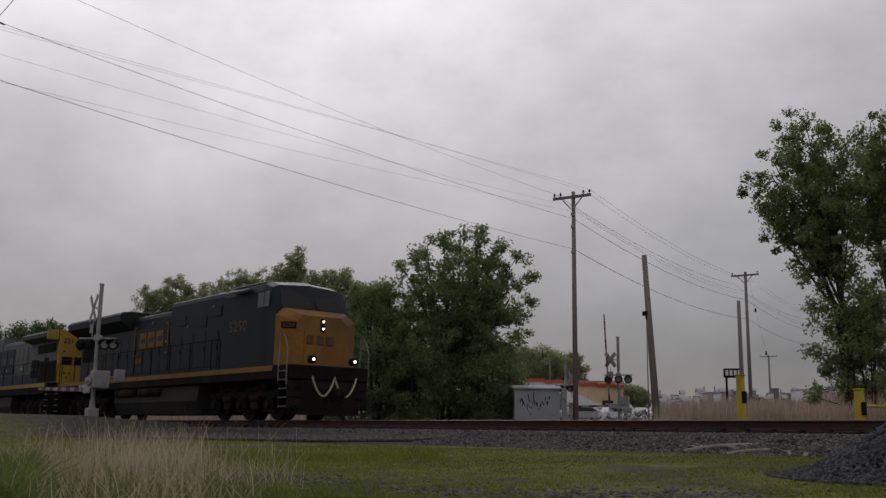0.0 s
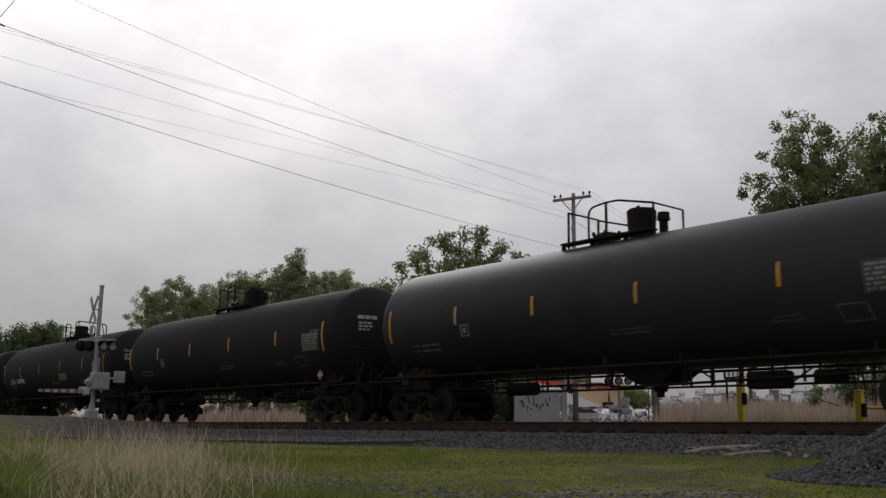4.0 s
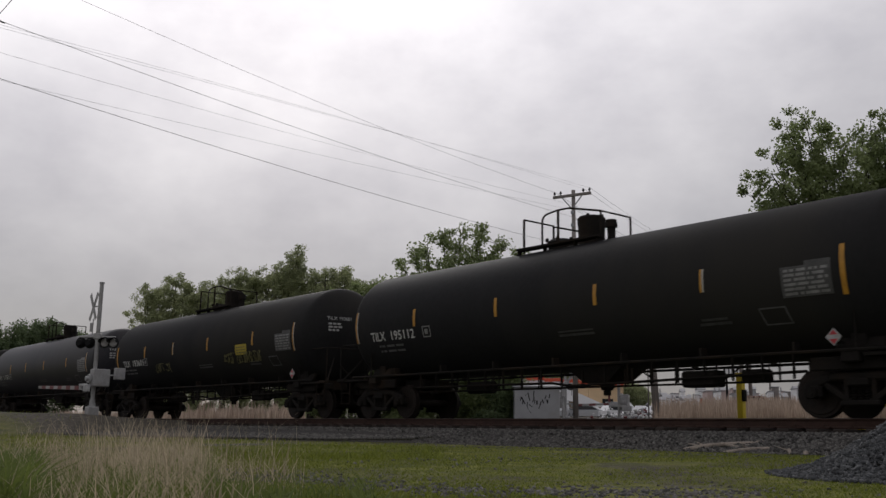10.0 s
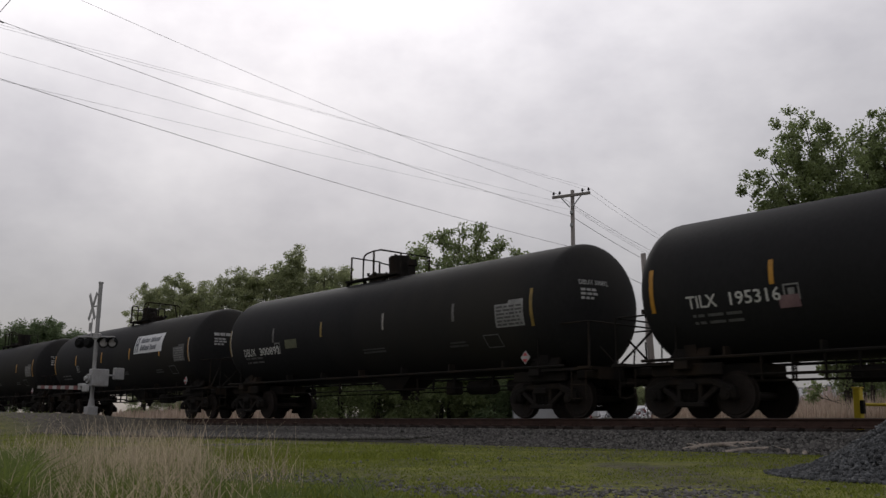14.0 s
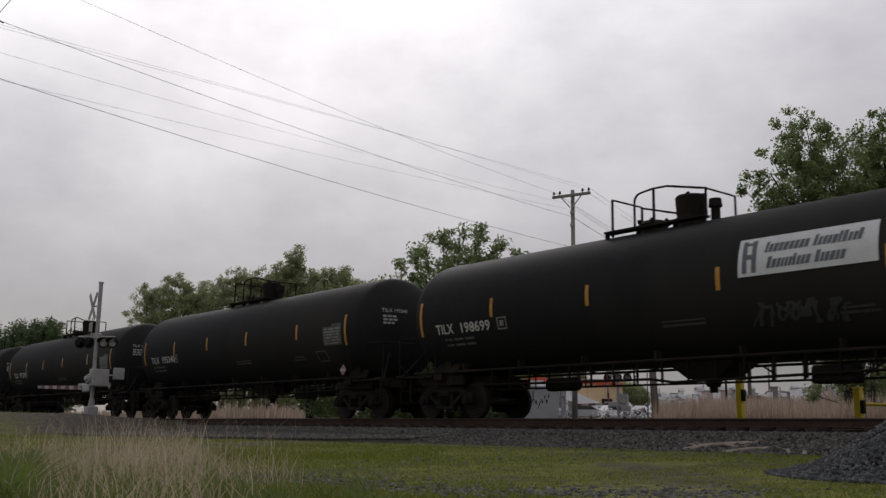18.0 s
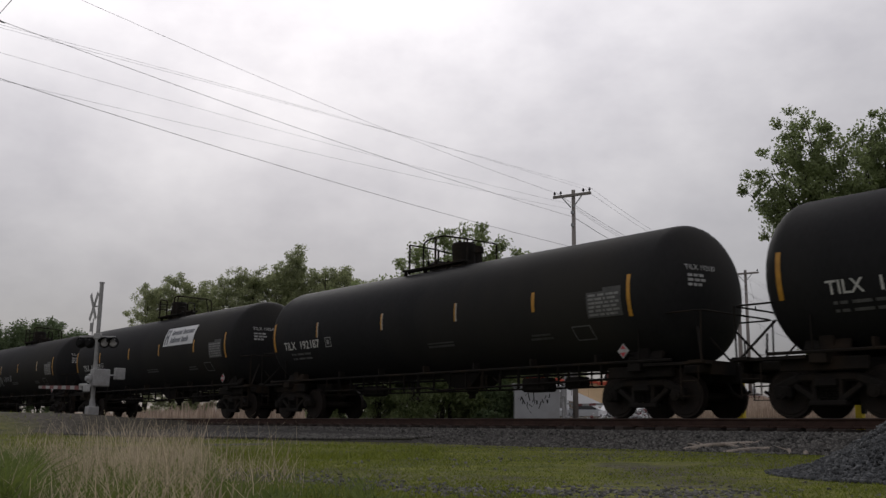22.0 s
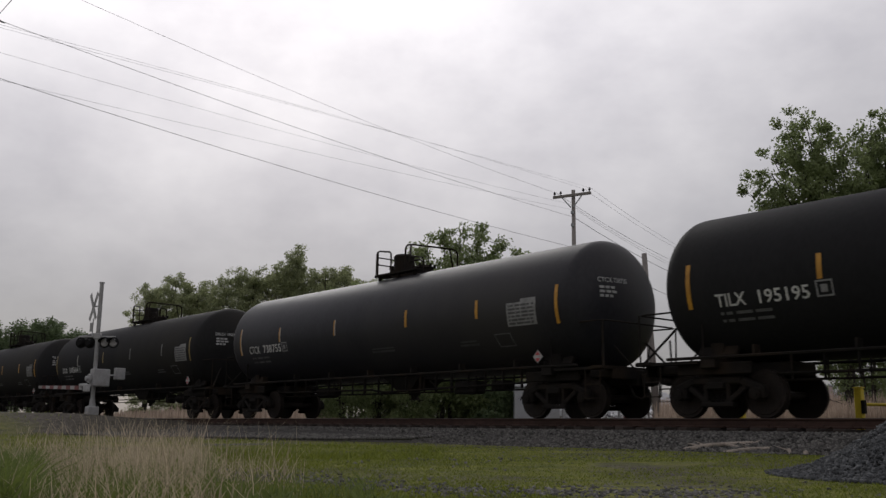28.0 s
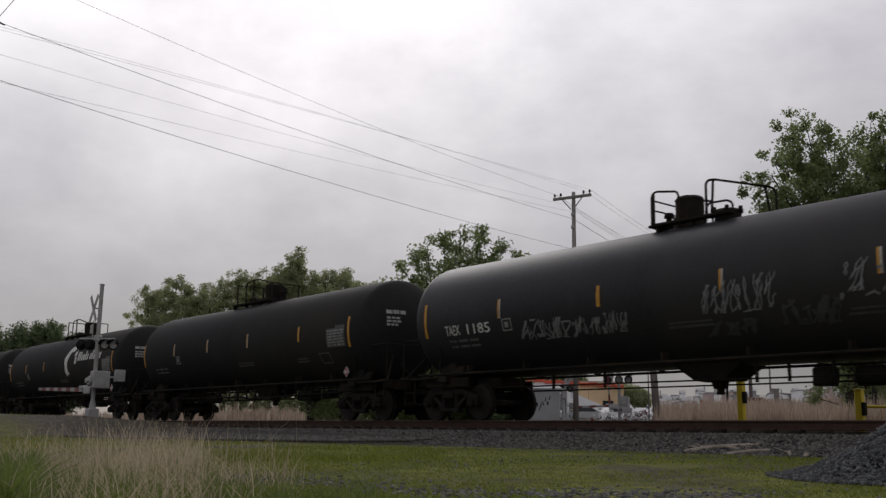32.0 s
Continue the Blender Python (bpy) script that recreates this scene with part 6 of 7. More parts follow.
def limbed_tree(place, turn, trunks, limbs, seed, leaf, per, clump_r, label, material, reach=1.7, every=0.42, bare=0.25):
    """A tree drawn limb by limb: trunks are (along, height) lines with a foot radius, limbs run from (along, height) to (along, height); twigs and leaf clumps sit on the outer part of each limb."""
    rng = random.Random(seed)
    top = thing("tree", Matrix.Translation(place) @ pose(0, 0, 0, 0, 0, turn), label, "tree")
    bm = bmesh.new()
    for line, r in trunks:
        pts = [Vector((x, rng.uniform(-0.15, 0.15), z - place[2])) for x, z in line]
        for k, (a, b) in enumerate(zip(pts, pts[1:])):
            limb_mesh(bm, a, b, r * (1 - 0.28 * k), r * (0.72 - 0.28 * k), 9, 0.03, rng)
    ends, rad = [], []
    for x0, z0, x1, z1 in limbs:
        a = Vector((x0, rng.uniform(-0.15, 0.15), z0 - place[2]))
        b = Vector((x1, rng.uniform(-reach, reach) * 0.8, z1 - place[2]))
        span = (b - a).length
        axis = limb_mesh(bm, a, b, 0.022 + 0.006 * span, 0.012, 6, 0.06, rng)
        n = max(4, int(span * (1 - bare) / every * 2.1))
        for k in range(n):
            t = bare + (1 - bare) * (k + rng.random()) / n
            i = min(int(t * 4), 3)
            p = axis[i].lerp(axis[i + 1], min(1.0, t * 4 - i))
            out = rng.uniform(0.25, 1.15) * (1.2 - 0.5 * t)
            q = p + Vector((rng.gauss(0, 0.62) * out, rng.gauss(0, 0.75) * out, rng.uniform(-0.25, 0.75) * out))
            q.z = min(q.z, max(a.z, b.z) + 0.35)
            limb_mesh(bm, p, q, 0.016, 0.006, 4, 0.1, rng)
            ends.append(tuple(q))
            rad.append(clump_r * rng.uniform(0.55, 1.25))
    part("trunk", bm, M_BARK, top, "dark branching trunk", True)
    v, f = leaf_cloud(ends, rad, per, leaf, seed)
    mesh_np("crown", v, f, material, top, "crown of many small leaves")
    return top


def on_ground(x, y):
    return (x, y, ground_z(x, y))


MID = [(-0.8, 2.6 + 0.25 * k, x, z) for k, (x, z) in enumerate(((-0.4, 9.6), (0.6, 9.4), (1.6, 8.8), (2.4, 8.0), (2.9, 7.1), (3.1, 6.1), (2.9, 5.1)))]
MID += [(-1.0, 2.4 + 0.3 * k, x, z) for k, (x, z) in enumerate(((-1.2, 9.2), (-2.0, 8.7), (-2.7, 8.0), (-2.9, 7.0), (-3.0, 6.0), (-2.7, 5.0)))]
MID += [(-0.9, 2.2, x, z) for x, z in ((0.2, 7.2), (1.2, 6.6), (2.0, 5.4), (-1.6, 6.6), (-0.6, 8.0), (2.6, 4.2), (1.4, 4.2), (0.2, 5.0), (-1.6, 4.4), (0.9, 7.9), (-0.2, 6.0), (1.9, 7.2), (0.8, 3.4), (2.0, 3.4), (-0.6, 3.6))]
limbed_tree(on_ground(-34.3, 12.7), 48.7, [([(-1.2, -0.6), (-1.0, 2.4), (-0.9, 6.5)], 0.12), ([(-0.8, -0.6), (-0.6, 3.0), (0.6, 7.5)], 0.11), ([(-1.3, -0.6), (-1.3, 3.2), (-2.0, 7.0)], 0.09), ([(-0.7, -0.6), (0.4, 3.2), (2.0, 6.0)], 0.09)],
            MID, 11, 0.075, 92, 0.44, "broad green poplar tree with gaps in its crown", M_LEAF2)
tree(on_ground(-33.2, 13.0), 4.6, 1.9, 31, 0.062, "dense green bush behind the track", 0.06, 0.04, 130, 133, M_LEAF2, stems=5, clump_r=0.5, name="bush")
tree(on_ground(-36.6, 9.2), 7.1, 1.9, 12, 0.062, "dense green bush behind the track", 0.08, 0.04, 190, 133, M_LEAF2, stems=6, clump_r=0.52, name="bush")
tree(on_ground(-34.6, 9.8), 5.0, 1.7, 32, 0.062, "dense green bush behind the track", 0.08, 0.04, 150, 133, M_LEAF2, stems=5, clump_r=0.5, name="bush")
tree(on_ground(-39.5, 7.4), 6.4, 1.9, 33, 0.062, "dense green bush behind the track", 0.08, 0.04, 150, 133, M_LEAF2, stems=5, clump_r=0.5, name="bush")
for bx, by, bh, bs in ((-37.4, 11.6, 4.2, 2.0), (-35.6, 13.4, 4.6, 2.0), (-41.5, 10.6, 5.4, 2.2), (-32.4, 12.6, 3.6, 1.5)):
    tree(on_ground(bx, by), bh, bs, int(-bx * 10), 0.07, "dense green bush behind the track", 0.05, 0.02, 150, 120, M_LEAF2, stems=6, clump_r=0.6, name="bush")
tree(on_ground(-31.3, 11.9), 2.4, 1.0, 34, 0.06, "low green bush beside the cabinet", 0.04, 0.04, 50, 116, M_LEAF, stems=5, clump_r=0.4, name="bush")
ASH = [(0.45, 4.2 + 0.25 * k, x, z + 0.25) for k, (x, z) in enumerate(((-2.9, 9.6), (-2.5, 10.4), (-2.0, 11.2), (-1.3, 11.9), (-0.6, 12.3), (0.0, 12.1), (0.5, 11.5), (-2.3, 9.2), (-1.6, 9.6), (0.8, 10.8), (-0.3, 10.6), (-1.0, 11.1), (1.1, 9.6), (-1.8, 10.5)))]
ASH += [(0.6, 0.8 + 0.42 * k, (-0.9, 1.5, -0.5, 0.2)[k % 4], 1.3 + 0.45 * k) for k in range(13)]
ASH += [(0.5, 5.6, x, z) for x, z in ((0.9, 8.8), (-0.6, 8.6), (0.2, 9.4), (1.0, 7.4), (-1.2, 8.7), (-0.6, 7.4), (0.0, 7.9), (-0.5, 6.5))]
limbed_tree(on_ground(-19.45, 19.1), 28.0, [([(0.75, -0.6), (0.5, 4.0), (0.2, 8.0), (-0.3, 11.0)], 0.20), ([(0.6, -0.6), (0.2, 4.6), (-1.0, 8.4), (-2.0, 10.4)], 0.14)],
            ASH, 13, 0.075, 84, 0.44, "tall green poplar tree with an airy crown", M_LEAF2, bare=0.36)
TALL = [(2.4, 4.0 + 0.3 * k, x, z + 0.2) for k, (x, z) in enumerate(((1.6, 12.3), (1.6, 11.2), (2.0, 12.8), (2.7, 13.0), (3.5, 12.5), (4.2, 11.8), (4.8, 10.4), (1.5, 10.0), (2.1, 11.4), (3.0, 11.6), (2.5, 10.4), (3.6, 9.8), (1.7, 8.8)))]
TALL += [(2.2, 0.8 + 0.5 * k, (1.5, 3.4, 1.7, 3.0)[k % 4], 1.5 + 0.55 * k) for k in range(16)]
limbed_tree(on_ground(-20.0, 20.15), 28.0, [([(1.9, -0.6), (2.2, 4.0), (2.5, 9.0), (2.4, 12.0)], 0.20), ([(2.2, -0.6), (2.9, 4.6), (3.8, 9.4)], 0.14)],
            TALL, 14, 0.075, 84, 0.44, "tall green poplar tree with an airy crown", M_LEAF2, bare=0.36)
tree(on_ground(-18.3, 19.6), 5.6, 1.5, 15, 0.062, "dense green bush at the foot of the poplars", 0.06, 0.04, 130, 133, M_LEAF2, stems=5, clump_r=0.5, name="bush")
FAR = ((-97.6, 23.6, 15.0, 3.0), (-95.2, 25.6, 16.2, 3.4), (-92.6, 27.0, 15.6, 3.4), (-90.4, 28.8, 15.6, 3.4), (-90.4, 30.6, 17.2, 3.6), (-88.6, 31.8, 17.4, 3.8), (-87.4, 33.4, 17.0, 3.6), (-85.6, 33.6, 19.0, 1.6),
       (-84.2, 35.4, 16.4, 3.8), (-82.5, 36.6, 16.2, 3.6), (-81.0, 38.2, 15.6, 3.6), (-79.5, 39.6, 14.6, 3.4), (-178.0, 30.0, 15.9, 7.0), (-175.0, 33.2, 16.7, 7.0), (-172.5, 36.2, 17.4, 7.0), (-168.0, 39.5, 15.2, 6.0))
for k, (x, y, h, s) in enumerate(FAR):
    near = k < 12
    tree(on_ground(x, y), h, s, 20 + k, 0.105 if near else 0.2, "green tree in the row beyond the crossing", 0.15, 0.04, 300 if near else 240, 75 if near else 95, M_LEAF3 if near else M_LEAF, stems=4, clump_r=0.58 if near else 1.2, group="trees beyond the crossing")
for k, (x, y, h, s) in enumerate(((-114, 94, 13, 5.0), (-113, 99, 13.2, 5.0), (-113, 104.5, 12.2, 4.0), (-113, 119, 6.4, 2.6), (-113, 123, 6.0, 2.2))):
    tree(on_ground(x, y), h - 1.5, s, 50 + k, 0.17, "green tree behind the store building", 0.3, 0.06, 190, 90, M_LEAF3, stems=3, clump_r=1.1, group="trees behind the store")


# ---- poles and wires ----
def pole(place, height, r, label, arm=0.0, turn=0.0, lean=(0, 0), insulators=4):
    top = thing("utility_pole", pose(*place, lean[0], lean[1], turn), label, "utility pole")
    bm = bmesh.new()
    cyl(bm, (0, 0, -0.4), (0, 0, height), r, r * 0.68, 16)
    part("shaft", bm, M_POLE, top, smooth=True)
    if arm:
        bm = bmesh.new()
        box(bm, (0, -0.16, height - 0.28), (arm, 0.10, 0.13), 0.012)
        part("crossarm", bm, M_POLE, top)
        for s in (-1, 1):
            bm = bmesh.new()
            box(bm, (s * arm * 0.17, -0.16, height - 0.55), (0.05, 0.03, arm * 0.42), 0, Matrix.Rotation(s * 0.72, 3, "Y"))
            part("brace", bm, M_GALV, top)
        for k in range(insulators):
            x = (-0.46, -0.30, 0.30, 0.46)[k] * arm if insulators == 4 else (-0.45, 0, 0.45)[k] * arm
            bm = bmesh.new()
            cyl(bm, (x, -0.16, height - 0.22), (x, -0.16, height - 0.12), 0.02, seg=6)
            cyl(bm, (x, -0.16, height - 0.14), (x, -0.16, height - 0.08), 0.065, 0.05, 10)
            cyl(bm, (x, -0.16, height - 0.08), (x, -0.16, height - 0.02), 0.045, 0.03, 10)
            part("insulator", bm, M_BLACK, top)
        bm = bmesh.new()
        for z in (1.1, 1.7, 2.9):
            box(bm, (0, -0.14, height - z), (0.12, 0.12, 0.16), 0.02)
        part("wire_bracket", bm, M_GALV, top)
    return top


pole(on_ground(-29.9, 15.4), 11.3, 0.13, "weathered wooden utility pole with a crossarm", 1.95, 17)
pole(on_ground(-40.65, 46.3), 11.0, 0.15, "weathered wooden utility pole with a crossarm", 2.1, 17, insulators=3)
pole(on_ground(-105, 154), 12.0, 0.22, "distant wooden utility pole with a crossarm", 3.4, 17, insulators=3)
pole(on_ground(-26.27, 16.6), 7.9, 0.17, "weathered bare pole stub leaning to one side", lean=(1.8, -2.3))
pole(on_ground(-34.2, 35.3), 7.4, 0.16, "weathered bare pole stub")
pole(on_ground(-26.15, 15.85), 5.0, 0.03, "thin metal rod standing beside the pole stub")
bm = bmesh.new()
box(bm, (-26.2, 15.82, 4.86), (0.20, 0.16, 0.20), 0.02)
cyl(bm, (-26.15, 15.85, 4.6), (-26.15, 15.85, 4.8), 0.04, seg=8)
tagged(part("junction_box", bm, M_UNDER), "small dark box on top of the metal rod", "box")


def wire(points, r=0.012):
    bm = bmesh.new()
    tube(bm, points, r, 5)
    return tagged(part("overhead_wire", bm, M_WIRE), "thin dark overhead wire slung between poles", "wire", "overhead wires")


P_BACK, P_NEAR, P_FAR, P_OUT = Vector((-23.4, -19.8, 0)), Vector((-29.9, 15.4, 0)), Vector((-40.65, 46.3, 0)), Vector((-51.5, 77, 0))
SIDE = Vector((0.956, 0.292, 0))
# offset on the arm, heights at the near pole, halfway and at the pole behind; half the thickness
SPANS = [(-0.88, 10.86, 11.06, 12.15, 0.009), (0.0, 9.60, 9.53, 10.16, 0.012), (0.58, 10.88, 10.11, 8.95, 0.006), (0.88, 10.90, 9.98, 8.84, 0.006),
         (-0.2, 10.26, 9.29, 8.82, 0.006), (0.0, 8.15, 8.06, 8.62, 0.013), (0.2, 9.88, 8.69, 7.79, 0.006)]
for off, z0, z1, z2, r in SPANS:
    pts = []
    for k in range(17):
        s = k / 16
        p = P_NEAR.lerp(P_BACK, s) + SIDE * off * (1 - 0.6 * s)
        z = z0 * (1 - s) * (1 - 2 * s) + z1 * 4 * s * (1 - s) + z2 * s * (2 * s - 1)
        pts.append((p.x, p.y, z))
    wire(pts, r * 0.58)
    for a, b, za, zb in ((P_NEAR, P_FAR, z0, min(z0 + 0.25, 11.4)), (P_FAR, P_OUT, min(z0 + 0.25, 11.4), min(z0 + 1.0, 12.2))):
        wire([(*(a.lerp(b, s) + SIDE * off).xy, za + (zb - za) * s - 2.4 * s * (1 - s)) for s in [k / 10 for k in range(11)]], r)
wire([(-40.4, 46.45, 11.2), (-40.15, 46.66, 9.06), (-39.62, 46.98, 5.83), (-39.4, 47.1, 4.3)], 0.006)
for x, y, z in ((-40.15, 46.66, 9.06), (-39.62, 46.98, 5.83)):
    bm = bmesh.new()
    cyl(bm, (x, y, z + 0.15), (x, y, z - 0.15), 0.04, 0.09, 10)
    tagged(part("stay_insulator", bm, M_BLACK), "dark insulator on a thin stay wire", "insulator", "stay insulators")
# the stay wire at the upper edge of the view
wire([(-26.9, -12.2, 8.4), (-26.17, -11.34, 10.15), (-25.87, -10.97, 10.82), (-25.3, -10.3, 12.1)], 0.010)
bm = bmesh.new()
cyl(bm, (-27.20, -11.0, 10.70), (-27.04, -10.81, 10.59), 0.035, 0.02, 8)
tagged(part("wire_clamp", bm, M_BLACK), "small black clamp on an overhead wire", "clamp")
pole((-23.4, -19.8, GROUND), 12.6, 0.17, "weathered wooden utility pole with a crossarm", 2.1, 8)


# ---- level crossing signals ----
def crossing_signal(m, label, arm_up, height=4.95, arm_length=6.0, drop=2.15, lamp_turn=0.0, lamps=(-0.66, -0.32, 0.32, 0.66), blade=1.22, cross=0.86):
    """Local axes: x along the railway, y along the road; the gate arm reaches to -x."""
    top = thing("crossing_signal", m, label, "crossing signal", "level crossing signals")
    bm = bmesh.new()
    cyl(bm, (0, 0, 0), (0, 0, height), 0.075, seg=14)
    cyl(bm, (0, 0, height), (0, 0, height + 0.05), 0.10, 0.09, 14)
    for z in (height - 1.0, height - 1.3):
        cyl(bm, (0, 0, z), (0, 0, z + 0.06), 0.085, seg=12)
    part("mast", bm, M_SIGPAINT, top)
    bm = bmesh.new()
    box(bm, (0, 0, 0.20), (0.40, 0.40, 0.34), 0.03)
    cyl(bm, (0, 0, 0.36), (0, 0, 0.66), 0.13, 0.09, 12)
    part("base", bm, M_SIGPAINT, top)
    zc = height - cross
    for k, a in enumerate((0.62, -0.62)):
        bm = bmesh.new()
        box(bm, (-0.38, -0.10 - 0.02 * k, zc), (0.19, 0.015, blade), 0.004, Matrix.Rotation(a, 3, "Y"))
        part("crossbuck_blade", bm, M_SIGPAINT, top, "faded white crossbuck blade")
    bm = bmesh.new()
    tube(bm, [(0, 0, zc), (-0.38, -0.08, zc)], 0.025)
    tube(bm, [(-0.38, -0.08, zc - 0.45), (-0.38, -0.08, zc - 1.3)], 0.02)
    part("crossbuck_bracket", bm, M_SIGPAINT, top)
    bm = bmesh.new()
    box(bm, (-0.42, -0.11, zc - 0.78), (0.34, 0.015, 0.34), 0.004)
    part("track_plate", bm, M_SIGPAINT, top, "small white plate")
    zl = height - drop
    bm = bmesh.new()
    tube(bm, [(-0.72, 0, zl + 0.12), (0.70, 0, zl + 0.12)], 0.035)
    box(bm, (0, 0, zl + 0.14), (0.26, 0.22, 0.22), 0.03)
    moved(bm, pose(0, 0, 0, 0, 0, lamp_turn))
    part("lamp_arm", bm, M_SIGPAINT, top)
    for x in lamps:
        d = -1 if x > -0.1 else 1
        bm = bmesh.new()
        cyl(bm, (x, d * 0.06, zl - 0.10), (x, d * 0.08, zl - 0.10), 0.21, seg=22)
        cyl(bm, (x, -d * 0.14, zl - 0.10), (x, d * 0.06, zl - 0.10), 0.11, 0.16, 14)
        # hood over the lens
        v0 = []
        for k in range(9):
            a = math.pi * k / 8
            v0.append([bm.verts.new((x + 0.17 * math.cos(a), d * y, zl - 0.10 + 0.17 * math.sin(a))) for y in (0.08, 0.30)])
        for p, q in zip(v0, v0[1:]):
            bm.faces.new((p[0], p[1], q[1], q[0]))
        tube(bm, [(x, 0, zl), (x, 0, zl + 0.12)], 0.02)
        moved(bm, pose(0, 0, 0, 0, 0, lamp_turn))
        lamp = part("lamp", bm, M_BLACK, top, "black round warning lamp")
        bm = bmesh.new()
        cyl(bm, (x, d * 0.08, zl - 0.10), (x, d * 0.10, zl - 0.10), 0.15, 0.12, 18)
        moved(bm, pose(0, 0, 0, 0, 0, lamp_turn))
        part("lens", bm, M_LENS, lamp)
    bm = bmesh.new()
    box(bm, (0.28, 0.10, 1.42), (0.40, 0.62, 0.64), 0.03)
    box(bm, (0.49, 0.16, 1.50), (0.02, 0.05, 0.16))
    cyl(bm, (0.20, -0.30, 1.38), (0.20, -0.22, 1.38), 0.17, seg=14)
    cyl(bm, (0.20, -0.40, 1.38), (0.20, -0.28, 1.38), 0.09, seg=10)
    part("gate_mechanism", bm, M_SIGPAINT, top)
    bm = bmesh.new()
    box(bm, (-0.10, 0.98, 1.62), (0.26, 0.36, 0.44), 0.02)
    tube(bm, [(0, 0, 1.55), (-0.08, 0.85, 1.55)], 0.03)
    part("junction_box", bm, M_SIGPAINT, top)
    # gate arm: tapering board with faded red bands
    way = Vector((-0.045, 0, 1)).normalized() if arm_up else Vector((-1, 0, 0.03)).normalized()
    foot = Vector((-0.42 if arm_up else -0.22, -0.34, 1.05))
    side = Vector((0, 0, 1)) if not arm_up else Vector((1, 0, 0))
    bm = bmesh.new()
    loft(bm, [[foot + way * t + side * h * w + Vector((0, y, 0)) for h, y in ((1, -0.02), (1, 0.02), (-1, 0.02), (-1, -0.02))] for t, w in ((0, 0.075 if not arm_up else 0.05), (arm_length, 0.055 if not arm_up else 0.035))])
    gate = part("gate_arm", bm, M_SIGPAINT, top, "pale gate arm with faded red bands")
    n = int(arm_length / 0.95)
    for k in range(n):
        t, w = 0.3 + k * 0.95, (0.078 if not arm_up else 0.053) - 0.02 * (0.3 + k * 0.95) / arm_length
        bm = bmesh.new()
        loft(bm, [[foot + way * u + side * h * w + Vector((0, y, 0)) for h, y in ((1, -0.025), (1, 0.025), (-1, 0.025), (-1, -0.025))] for u in (t, t + 0.46)])
        part("band", bm, M_STRIPE, gate)
    bm = bmesh.new()
    box(bm, (0.45, -0.42, 1.02), (0.5, 0.10, 0.26), 0.02)
    box(bm, (0.0, -0.40, 1.15), (0.8, 0.04, 0.10), 0.01)
    part("counterweight", bm, M_SIGPAINT, top)
    return top


crossing_signal(pose(-36.0, -4.25, 0.0), "dull white crossing signal with its gate arm lowered", False, 4.98, 5.0, 2.15, 45)
crossing_signal(pose(-32.56, 21.6, ground_z(-32.56, 21.6), 0, 0, 30), "dull white crossing signal with its gate arm raised", True, 4.75, 4.9, 2.05, 10, (-0.52, 0.0, 0.48), 0.86, 1.15)
crossing_signal(pose(-42.6, 28.4, ground_z(-42.6, 28.4), 0, 0, 200), "dull white crossing signal with its gate arm lowered", False, 3.8, 3.5, 1.5)

# signal cabinet with a scrawl on its side
cab = thing("signal_cabinet", pose(-29.7, 12.65, ground_z(-29.7, 12.65), 0, 0, 49.5), "pale grey steel signal cabinet with dark graffiti", "cabinet")
bm = bmesh.new()
box(bm, (0, 0, 1.12), (1.92, 1.3, 1.94), 0.02)
shell = part("shell", bm, M_CABINET, cab)
bm = bmesh.new()
loft(bm, [[(x, -0.75, 2.08), (x, 0, 2.20), (x, 0.75, 2.08), (x, 0.75, 2.14), (x, 0, 2.26), (x, -0.75, 2.14)] for x in (-1.04, 1.04)])
part("roof", bm, M_CABINET, cab)
bm = bmesh.new()
box(bm, (0, 0, 0.08), (2.0, 1.4, 0.30), 0.03)
part("plinth", bm, M_SIGPAINT, cab)
for x in (-0.48, 0.48):
    bm = bmesh.new()
    box(bm, (x, 0.66, 1.12), (0.86, 0.03, 1.7), 0.006)
    part("door", bm, M_CABINET, cab)
rng = random.Random(3)
vs, fs = [], []
for k in range(11):
    x, z, a = -0.62 + 0.105 * k, 1.30 + 0.30 * rng.random(), rng.uniform(0.9, 2.0)
    q = len(vs)
    for i in range(4):
        vs += [(x - 0.020 * math.sin(a), -0.655, z + 0.020 * math.cos(a)), (x + 0.020 * math.sin(a), -0.655, z - 0.020 * math.cos(a))]
        x, z, a = x + 0.17 * math.cos(a), z + 0.17 * math.sin(a) * rng.choice((-1, 1)), a + rng.uniform(-0.8, 0.8)
    fs += [(q + 2 * i, q + 2 * i + 1, q + 2 * i + 3, q + 2 * i + 2) for i in range(3)]
raw("graffiti", vs, fs, M_BLACK, shell, "dark spray-painted scrawl")
bm = bmesh.new()
cyl(bm, (1.12, -0.5, 0), (1.12, -0.5, 2.15), 0.06, seg=10)
box(bm, (1.12, -0.5, 1.9), (0.16, 0.2, 0.4), 0.02)
part("meter_post", bm, M_SIGPAINT, cab)

